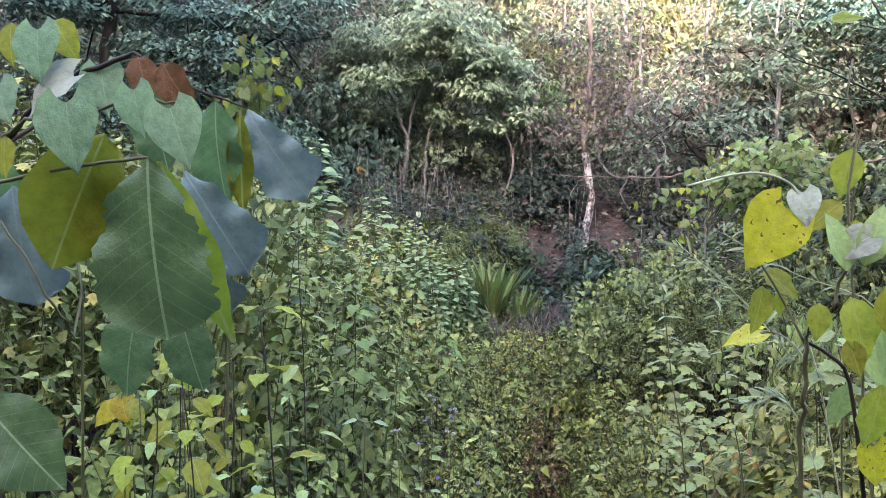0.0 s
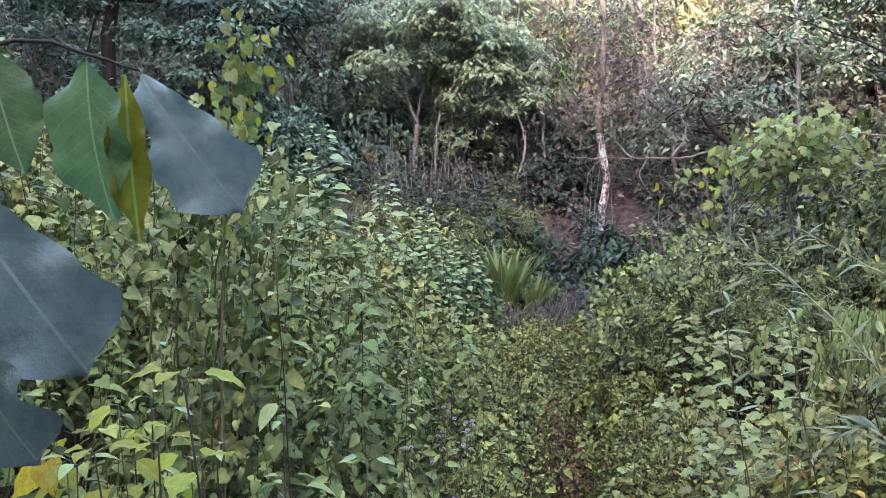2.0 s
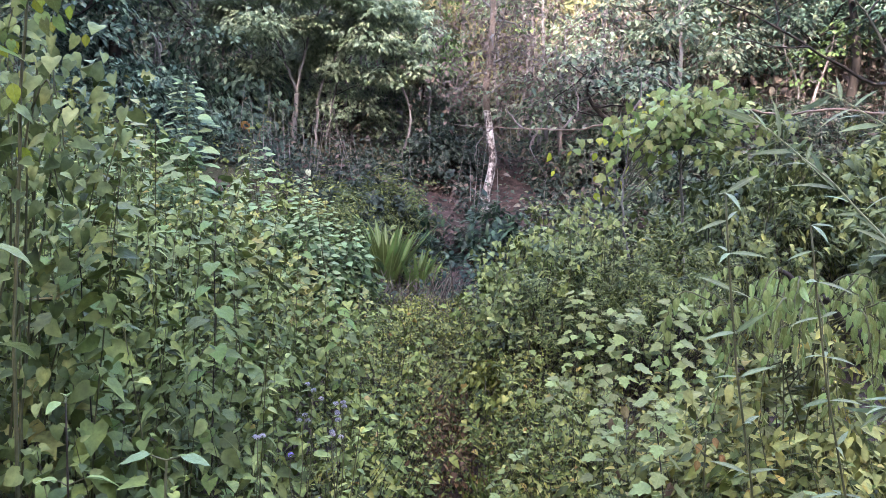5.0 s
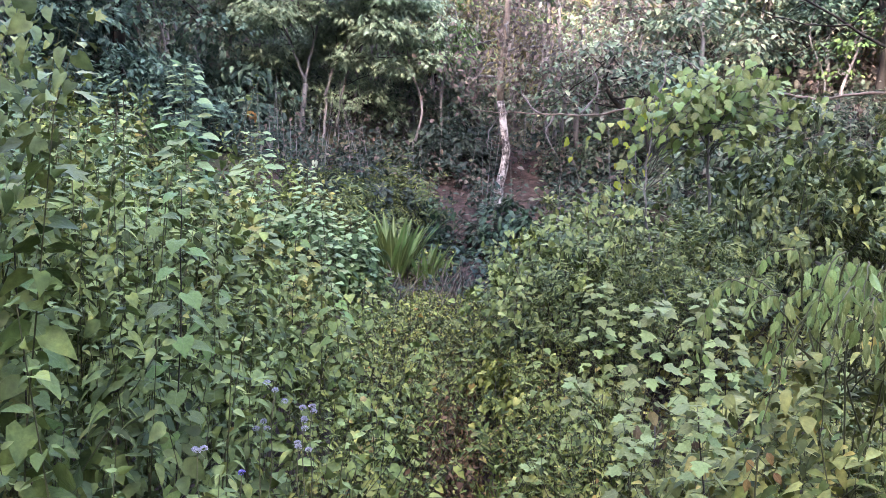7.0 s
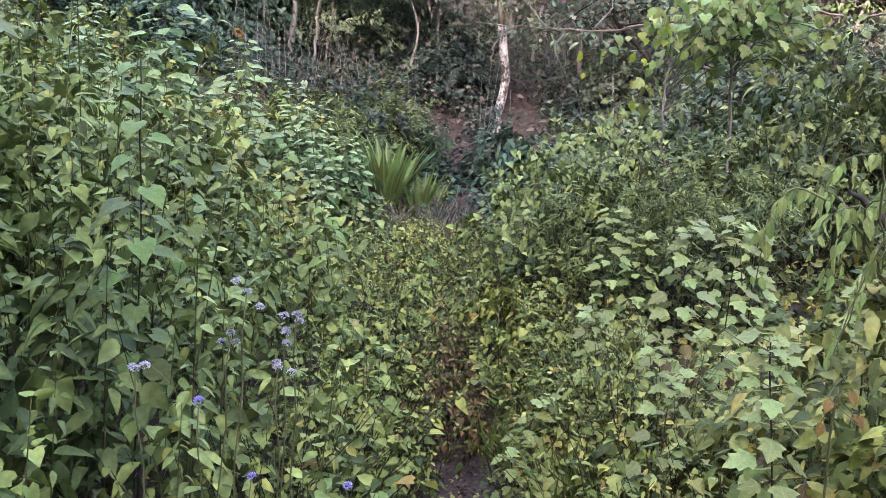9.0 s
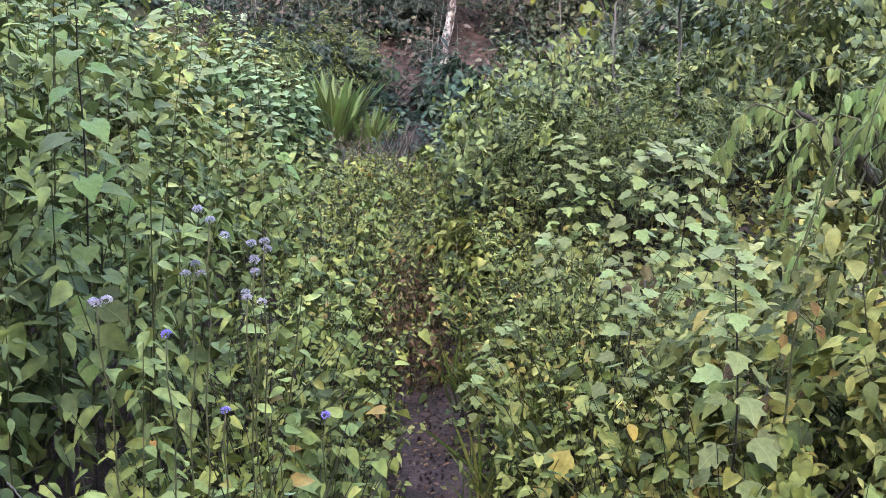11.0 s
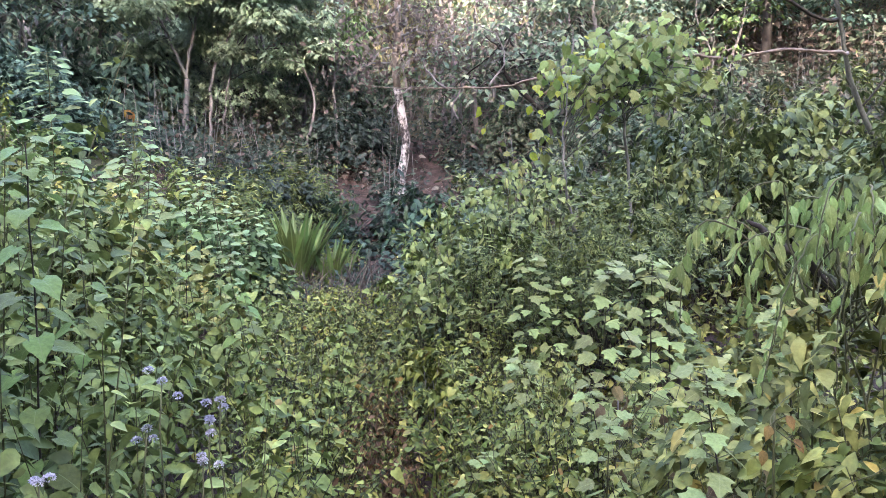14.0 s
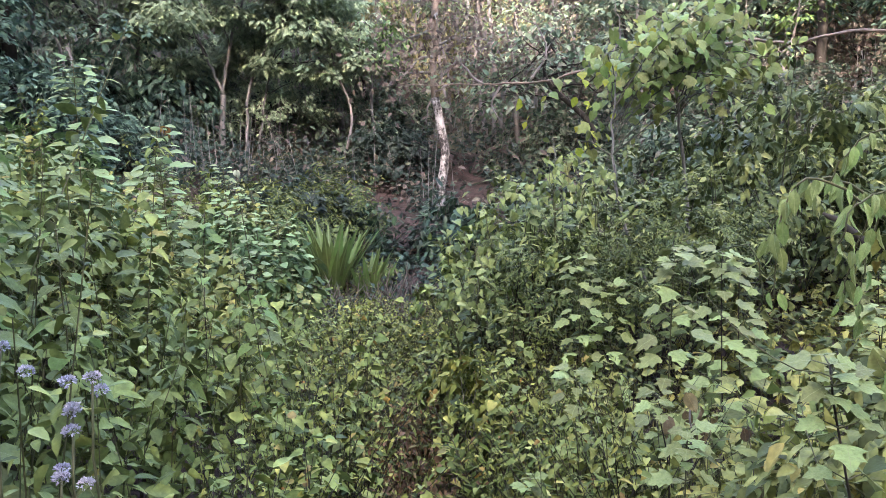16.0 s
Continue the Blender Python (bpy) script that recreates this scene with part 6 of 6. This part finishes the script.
# tufts of mauve flowers on the left of the path
M_MAUVE = leaf_mat("mauve florets", [(0.0, (0.56, 0.53, 0.64)), (0.6, (0.80, 0.77, 0.86)), (1.0, (1.0, 0.97, 1.0))], 0.7, 0.3, warm=(1.1, 1.05, 1.1))
M_VIOLET = leaf_mat("violet florets", [(0.0, (0.45, 0.34, 1.0)), (0.6, (0.65, 0.52, 1.25)), (1.0, (0.95, 0.82, 1.4))], 0.7, 0.3, warm=(1.1, 1.05, 1.1))
for j, (fx, fy, fz, deep) in enumerate([(-0.305, 3.07, 1.41, 0), (-0.32, 3.06, 1.385, 0), (-0.41, 3.06, 1.375, 0), (-0.33, 3.05, 1.325, 0), (-0.425, 2.95, 1.30, 1), (-0.362, 3.02, 1.15, 1), (-0.21, 3.05, 1.13, 1), (-0.39, 3.08, 1.44, 0), (-0.50, 2.9, 1.36, 0)]):
    rs = np.random.RandomState(440 + j)
    bx, by = fx + rs.normal(0, 0.05), fy + rs.normal(0, 0.05)
    base = np.array([bx, by, float(land(bx, by)) - 0.02])
    top = np.array([fx, fy, fz])
    lv = []
    line = curve_pts([base, (base + top) / 2 + rs.normal(0, 0.02, 3), top], 20)
    for k in range(8):
        p = line[5 + k]
        a = k // 2 * 1.57 + (k % 2) * math.pi
        d = np.array([math.cos(a), math.sin(a), 0.1])
        lv.append((L_TIER, p, p + d * 0.02, d - [0, 0, 0.3], np.array([0, 0, 1.0]), rs.uniform(0.03, 0.045)))
    ob = stemmed("flower", "violet tuft flower on a hairy stalk" if deep else "pale mauve tuft flowers on a hairy stalk", "flower", [base, (base + top) / 2, top], [0.0018, 0.0012], M_STALK, lv, "tuft flowers by the path", 0.0008)
    for h_ in range(1 if deep else 3):
        c = top + (rs.normal(0, 0.012, 3) if h_ else 0)
        d = unit(rs.normal(0, 1, (130, 3)) + [0, 0, 0.9])
        part("flower_head", spread(BROAD, c + d * [0.006, 0.006, 0.0035], d + rs.normal(0, 0.6, d.shape), rs.normal(0, 1, d.shape), rs.uniform(0.0022, 0.004, 130)), M_VIOLET if deep else M_MAUVE, ob)

# hanging orange leaf and small white bloom on the far left
for nm, lb, ct, at, me, s_ in (("hanging_leaf", "dry orange leaf hanging from a twig", "leaf", (-3.99, 15.48, 3.05), L_ORANGE, 0.22), ("white_flower", "small white bloom on a thin stalk", "flower", (-2.42, 13.35, 2.15), L_PALE, 0.10)):
    base = np.array([at[0], at[1], float(land(at[0], at[1])) - 0.02])
    stemmed(nm, lb, ct, [base, (base + at) / 2, np.array(at)], [0.008, 0.004], M_STALK_DARK, [(me, None, np.array(at), (0.3, 0, -1.0), (0, -1.0, 0.2), s_), (me, None, np.array(at), (-0.4, 0, -0.6), (0, -1.0, 0.5), s_ * 0.7)])

# tangle of dead twigs low on the bank
rs = np.random.RandomState(610)
root = np.array([-1.02, 3.05, float(land(-1.02, 3.05)) - 0.03])
ob = thing("dead_branch", tuple(root), "bare pale twigs of a dead branch among the herbs", "branch")
spine_ = curve_pts([root, (-0.95, 2.95, 0.75), (-0.75, 2.85, 0.98), (-0.52, 2.8, 1.04)], 20, 0.01, 7)
part("branch", tube(spine_, [0.006, 0.005, 0.003, 0.0015], 6, 0.15, 7), M_DRY, ob)
for i in range(12):
    p = spine_[6 + i]
    e = p + np.array([rs.normal(0, 0.14), rs.normal(-0.03, 0.08), rs.uniform(0.02, 0.22)])
    part("twig", tube(curve_pts([p, (p + e) / 2 + rs.normal(0, 0.025, 3), e], 8, 0.004, i), [0.0022, 0.0015, 0.0008], 5), M_DRY, ob)

# orange leaf cluster low on the right
base = np.array([0.95, 3.8, float(land(0.95, 3.8)) - 0.02])
stemmed("orange_weed", "weed with a few orange-brown dying leaves", "weed", [base, np.array([0.93, 3.79, 0.6]), np.array([0.92, 3.78, 1.12])], [0.005, 0.003], M_STALK, [(L_ORANGE, (0.92, 3.78, 1.1), np.array([0.92 + dx, 3.78 + dy, 1.1 + dz]), (dx * 9, -0.4, -0.5 + dz), (0, -0.8, 0.6), 0.04) for dx, dy, dz in [(0.02, -0.02, 0.02), (-0.03, -0.03, 0.0), (0.05, 0, -0.05), (-0.02, 0.02, -0.08)]], petioles=0.0015)


# ---- the near sapling with broad leaves ----
def hang(mesh, a, b, width_up=(0, -1, 0.25), foot=None):
    a, b = np.array(a, float), np.array(b, float)
    return (mesh, foot, a, b - a, np.array(width_up, float), float(np.linalg.norm(b - a)))


SX, SY = -0.66, 0.86
base = np.array([SX, SY, float(land(SX, SY)) - 0.04])
stem = [base, np.array([-0.64, 0.80, 1.5]), np.array([-0.55, 0.70, 2.12]), np.array([-0.419, 0.62, 2.203]), np.array([-0.306, 0.56, 2.236]), np.array([-0.208, 0.52, 2.280]), np.array([-0.165, 0.515, 2.288]), np.array([-0.130, 0.53, 2.280])]
leaves = [
    hang(L_BIG, (-0.108, 0.425, 2.214), (-0.099, 0.41, 2.112), (0.05, -1, 0.15)),
    hang(L_OLIVE, (-0.162, 0.47, 2.232), (-0.199, 0.46, 2.143), (0.5, -0.9, 0.2)),
    hang(L_OLIVE, (-0.169, 0.49, 2.229), (-0.172, 0.48, 2.148), (-0.3, -0.9, 0.2)),
    hang(L_STRIP, (-0.119, 0.46, 2.214), (-0.076, 0.46, 2.102), (0.2, -0.95, 0.1)),
    hang(L_SLATE, (-0.19, 0.63, 2.216), (-0.133, 0.624, 2.137), (0.3, -1, 0.3)),
    hang(L_SLATE, (-0.169, 0.66, 2.17), (-0.149, 0.65, 2.131), (0.1, -1, 0.1)),
]
leaves += [
    hang(L_DARK, (-0.254, 0.83, 2.303), (-0.254, 0.82, 2.196), (-0.2, -1, 0.2)),
    hang(L_STRIP, (-0.226, 0.83, 2.292), (-0.226, 0.83, 2.176), (0.2, -0.9, 0)),
    hang(L_SLATE, (-0.227, 0.85, 2.295), (-0.164, 0.845, 2.201), (-0.15, -1, 0.35)),
    hang(L_RUST, (-0.156, 0.5, 2.286), (-0.144, 0.49, 2.258), (0.4, -1, 0.3)),
    hang(L_RUST, (-0.138, 0.5, 2.281), (-0.118, 0.49, 2.248), (-0.3, -1, 0.3)),
    hang(L_DARK, (-0.158, 0.5, 2.118), (-0.169, 0.49, 2.058), (0.1, -1, 0.5)),
]
leaves += [
    hang(L_DARK, (-0.137, 0.52, 2.11), (-0.12, 0.51, 2.061), (0.1, -1, 0.5)),
    hang(L_SLATE, (-0.327, 0.6, 2.203), (-0.311, 0.59, 2.105), (0.2, -1, 0.2)),
    hang(L_DARK, (-0.379, 0.62, 2.021), (-0.296, 0.6, 1.953), (0.3, -1, 0.4)),
    hang(L_DARK, (-0.385, 0.62, 2.247), (-0.344, 0.6, 2.151), (0.3, -1, 0.4)),
    hang(L_SLATE, (-0.170, 0.605, 2.164), (-0.143, 0.595, 2.101), (-0.2, -1, 0.35)),
    hang(L_DARK, (-0.334, 0.835, 2.314), (-0.312, 0.825, 2.232), (0.3, -1, 0.2)),
]
ob = stemmed("sapling", "sapling with broad drooping leaves, some olive and slate", "sapling", stem, [0.010, 0.007, 0.004, 0.002, 0.0018, 0.001], M_STALK_DARK, leaves)
part("side_branch", tube(curve_pts([(-0.50, 0.67, 2.16), (-0.40, 0.74, 2.27), (-0.30, 0.82, 2.315), (-0.227, 0.85, 2.298)], 16, 0.002, 3), [0.003, 0.002, 0.001], 6), M_STALK_DARK, ob)
part("side_branch", tube(curve_pts([(-0.419, 0.62, 2.203), (-0.277, 0.50, 2.200), (-0.171, 0.45, 2.210), (-0.108, 0.425, 2.214)], 16, 0.001, 4), [0.0022, 0.0014, 0.001], 6), M_STALK, ob)
part("dead_stem", tube(curve_pts([(-0.26, 0.50, 2.176), (-0.223, 0.50, 2.122), (-0.219, 0.52, 2.092), (-0.238, 0.56, 2.014), (-0.27, 0.60, float(land(-0.27, 0.60)))], 18, 0.002, 5), [0.0008, 0.001, 0.0012], 6), M_STALK, ob)

# climbing vine with pale heart leaves on the sapling
vine = [np.array([-0.70, 0.83, float(land(-0.70, 0.83)) - 0.02]), np.array([-0.62, 0.74, 1.6]), np.array([-0.418, 0.60, 2.159]), np.array([-0.293, 0.52, 2.212]), np.array([-0.246, 0.50, 2.240]), np.array([-0.186, 0.48, 2.247]), np.array([-0.137, 0.47, 2.254]), np.array([-0.102, 0.46, 2.247])]
leaves = [
    hang(L_HEART, (-0.168, 0.44, 2.248), (-0.162, 0.435, 2.205), (0.1, -1, 0.2)),
    hang(L_HEART, (-0.136, 0.46, 2.258), (-0.13, 0.455, 2.229), (-0.1, -1, 0.3)),
    hang(L_HEART, (-0.107, 0.45, 2.245), (-0.094, 0.445, 2.21), (0.25, -1, 0.2)),
    hang(L_HEART, (-0.229, 0.5, 2.306), (-0.225, 0.49, 2.269), (0, -1, 0.3)),
    hang(L_PALE, (-0.203, 0.5, 2.274), (-0.24, 0.49, 2.252), (0.1, -0.8, 0.8)),
    hang(L_LIME, (-0.264, 0.52, 2.316), (-0.261, 0.51, 2.287), (0, -1, 0.5)),
]
leaves += [
    hang(L_LIME, (-0.231, 0.52, 2.317), (-0.21, 0.51, 2.289), (0, -1, 0.4)),
    hang(L_HEART, (-0.26, 0.5, 2.269), (-0.247, 0.49, 2.243), (0.1, -1, 0.3)),
    hang(L_HEART, (-0.195, 0.52, 2.283), (-0.187, 0.51, 2.25), (0.1, -1, 0.3)),
    hang(L_LIME, (-0.255, 0.5, 2.234), (-0.252, 0.49, 2.207), (0.1, -1, 0.3)),
]
stemmed("heart_vine", "climbing vine with pale green heart-shaped leaves", "vine", vine, [0.003, 0.002, 0.0012, 0.0008], M_STALK, leaves)

# leafy clump below the sapling
for i, (x_, y_, z_, n_, me_) in enumerate([(-0.245, 0.93, 2.06, 14, L_LIME), (-0.31, 1.0, 1.98, 14, L_LIME), (-0.41, 1.05, 1.95, 14, L_LIME), (-0.50, 1.15, 1.9, 14, L_VINE), (-0.43, 1.6, 2.13, 16, L_VINE), (-0.55, 1.35, 1.88, 14, L_LIME)]):
    leafy("stalk_plant", "dark-stemmed plant with yellowish green leaves", "plant", (x_, y_, z_), int(n_ * 1.7), 0.06, me_, 470 + i, low=0.3, lean=0.02, petiole=0.5, tilt=(0.4, -0.3), pairs=True, bark=M_STALK_DARK, group="dark-stemmed plants", radius=0.002)

# yellow-green herbs at the edge of the clump
for i, (x_, y_, z_, s_) in enumerate([(-0.54, 1.30, 1.93, 0.085), (-0.60, 1.27, 1.86, 0.08), (-0.47, 1.36, 1.84, 0.075), (-0.67, 1.34, 1.90, 0.08)]):
    leafy("lime_herb", "yellow-green leafy herb below the sapling", "herb", (x_, y_, z_), 16, s_, L_LIME, 500 + i, low=0.6, lean=0.02, petiole=0.4, tilt=(0.2, -0.3), group="yellow-green herbs", radius=0.002, sag=0.7, face=0.7)
stemmed("yellow_herb", "herb with a few yellow-orange leaves", "herb", [np.array([-0.66, 1.33, float(land(-0.66, 1.33)) - 0.02]), np.array([-0.655, 1.31, 1.2]), np.array([-0.64, 1.30, 1.84])], [0.003, 0.002, 0.001], M_STALK, [hang(L_YELLOW, (-0.645, 1.29, 1.85), (-0.625, 1.27, 1.81), (0, -0.9, 0.6)), hang(L_YELLOW, (-0.66, 1.29, 1.835), (-0.69, 1.27, 1.805), (0, -0.9, 0.6))])

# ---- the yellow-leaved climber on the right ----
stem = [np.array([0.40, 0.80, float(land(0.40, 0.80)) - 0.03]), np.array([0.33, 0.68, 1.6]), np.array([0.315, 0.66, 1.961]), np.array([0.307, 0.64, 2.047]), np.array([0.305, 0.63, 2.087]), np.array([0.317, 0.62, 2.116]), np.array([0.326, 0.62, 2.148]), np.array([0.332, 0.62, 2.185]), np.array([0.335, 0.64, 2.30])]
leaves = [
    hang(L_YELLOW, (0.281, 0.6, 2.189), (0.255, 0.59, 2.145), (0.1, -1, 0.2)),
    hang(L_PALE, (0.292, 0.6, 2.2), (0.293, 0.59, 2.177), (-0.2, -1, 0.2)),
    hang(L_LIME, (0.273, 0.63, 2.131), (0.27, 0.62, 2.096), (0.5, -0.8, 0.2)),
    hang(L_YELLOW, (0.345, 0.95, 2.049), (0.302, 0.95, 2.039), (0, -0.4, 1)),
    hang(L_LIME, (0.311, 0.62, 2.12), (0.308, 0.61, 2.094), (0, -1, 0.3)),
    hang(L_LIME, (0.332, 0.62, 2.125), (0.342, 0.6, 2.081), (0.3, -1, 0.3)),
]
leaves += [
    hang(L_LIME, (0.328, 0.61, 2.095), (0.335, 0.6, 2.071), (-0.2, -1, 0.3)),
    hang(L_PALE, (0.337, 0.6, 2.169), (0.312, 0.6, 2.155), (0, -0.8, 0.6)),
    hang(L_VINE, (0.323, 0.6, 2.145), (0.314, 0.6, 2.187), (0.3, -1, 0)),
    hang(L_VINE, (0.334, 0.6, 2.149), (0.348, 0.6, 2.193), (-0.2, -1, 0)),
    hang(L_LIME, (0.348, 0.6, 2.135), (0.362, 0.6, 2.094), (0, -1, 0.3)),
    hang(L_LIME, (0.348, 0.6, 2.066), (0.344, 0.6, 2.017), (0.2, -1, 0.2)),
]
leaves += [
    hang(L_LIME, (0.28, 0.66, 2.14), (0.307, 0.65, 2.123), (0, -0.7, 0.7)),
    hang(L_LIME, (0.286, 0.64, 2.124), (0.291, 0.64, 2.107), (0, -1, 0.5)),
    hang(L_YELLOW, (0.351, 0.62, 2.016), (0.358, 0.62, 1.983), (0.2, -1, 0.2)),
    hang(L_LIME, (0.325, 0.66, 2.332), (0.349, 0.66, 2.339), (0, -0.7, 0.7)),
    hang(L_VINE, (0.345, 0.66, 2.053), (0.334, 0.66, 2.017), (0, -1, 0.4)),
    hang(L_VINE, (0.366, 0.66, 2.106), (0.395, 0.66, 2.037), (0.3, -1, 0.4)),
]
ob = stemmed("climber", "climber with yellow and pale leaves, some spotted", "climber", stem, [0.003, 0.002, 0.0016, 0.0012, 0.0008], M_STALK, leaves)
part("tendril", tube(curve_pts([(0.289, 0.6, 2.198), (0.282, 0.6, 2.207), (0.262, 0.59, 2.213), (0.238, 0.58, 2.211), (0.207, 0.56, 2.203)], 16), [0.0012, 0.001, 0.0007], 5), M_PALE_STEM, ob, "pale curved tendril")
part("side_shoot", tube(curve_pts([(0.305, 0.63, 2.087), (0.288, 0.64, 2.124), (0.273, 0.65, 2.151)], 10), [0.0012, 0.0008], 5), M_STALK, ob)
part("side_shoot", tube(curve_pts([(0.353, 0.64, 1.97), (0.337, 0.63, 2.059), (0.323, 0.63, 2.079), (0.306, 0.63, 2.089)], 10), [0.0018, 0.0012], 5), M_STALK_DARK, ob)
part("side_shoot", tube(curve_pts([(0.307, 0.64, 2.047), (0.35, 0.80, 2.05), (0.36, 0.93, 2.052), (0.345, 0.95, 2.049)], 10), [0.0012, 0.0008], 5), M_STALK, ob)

# second climber with yellow-green leaves beside the path
stem = [np.array([0.80, 1.56, float(land(0.80, 1.56)) - 0.03]), np.array([0.70, 1.52, 1.4]), np.array([0.63, 1.5, 2.0]), np.array((0.615, 1.492, 2.216)), np.array((0.625, 1.492, 2.336))]
stemmed("climber", "climber with broad yellow-green leaves", "climber", stem, [0.004, 0.003, 0.002, 0.001], M_STALK, [
    hang(L_LIME, (0.591, 1.472, 2.206), (0.531, 1.462, 2.160), (0, -0.9, 0.5), (0.615, 1.492, 2.216)),
    hang(L_LIME, (0.615, 1.472, 2.176), (0.605, 1.462, 2.096), (0.2, -0.9, 0.4), None),
    hang(L_LIME, (0.605, 1.472, 2.296), (0.585, 1.462, 2.216), (-0.2, -0.9, 0.4), None),
    hang(L_VINE, (0.64, 1.5, 1.95), (0.69, 1.48, 1.88), (0, -0.9, 0.4), None)], petioles=0.001)

# heart-leaved liana climbing at the bank's edge
rs = np.random.RandomState(480)
line = [np.array([-1.32, 3.2, float(land(-1.32, 3.2)) - 0.03]), np.array([-1.3, 3.2, 1.6]), np.array([-1.24, 3.2, 2.5]), np.array([-1.2, 3.2, 2.8]), np.array([-1.16, 3.2, 2.68]), np.array([-1.15, 3.2, 2.48])]
fine = curve_pts(line, 60)
stemmed("liana", "thin liana with bright green heart-shaped leaves", "vine", line, [0.006, 0.004, 0.002], M_STALK, [(L_TREE if k % 3 else L_LIME, fine[18 + k // 2], fine[18 + k // 2] + rs.normal(0, 0.06, 3), (rs.normal(0, 0.5), rs.normal(0, 0.4), -1.0), (rs.normal(0, 0.4), -1.0, 0.4), rs.uniform(0.032, 0.06)) for k in range(82)], petioles=0.001)

# thickets of climbing heart-leaved vine on the bank
for j, (cx, cy, top, wide, n) in enumerate([(-1.5, 3.45, 2.5, 0.3, 900), (-2.75, 5.4, 2.75, 0.45, 700)]):
    rs = np.random.RandomState(520 + j)
    root = np.array([cx, cy, float(land(cx, cy)) - 0.03])
    ob = thing("vine_thicket", tuple(root), "leaning thicket of bright green heart-leaved vine", "vine", "vine thickets on the bank")
    pts = []
    for i in range(9):
        a = i * 2.4
        tip = np.array([cx + math.cos(a) * wide * rs.uniform(0.2, 0.9), cy + math.sin(a) * wide * 0.8, top - rs.uniform(0.0, 0.55)])
        line = curve_pts([root + [math.cos(a) * 0.1, math.sin(a) * 0.1, 0], (root + tip) / 2 + rs.normal(0, 0.08, 3), tip, tip + [math.cos(a) * 0.1, -0.05, -0.16]], 22, 0.008, i)
        part("stem", tube(line, [0.006, 0.004, 0.0018], 5, 0.1, i), M_STALK, ob)
        pts.append(line[5:])
    pts = np.concatenate(pts)
    P = pts[rs.randint(0, len(pts), n)] + rs.normal(0, 0.11, (n, 3))
    part("foliage", spread_mixed(HEARTS, P, rs.normal(0, 0.55, P.shape) + [0.1, -0.4, -0.7], rs.normal(0, 0.4, P.shape) + [0.2, -0.6, 0.8], rs.uniform(0.03, 0.065, n)), M_VINE, ob)
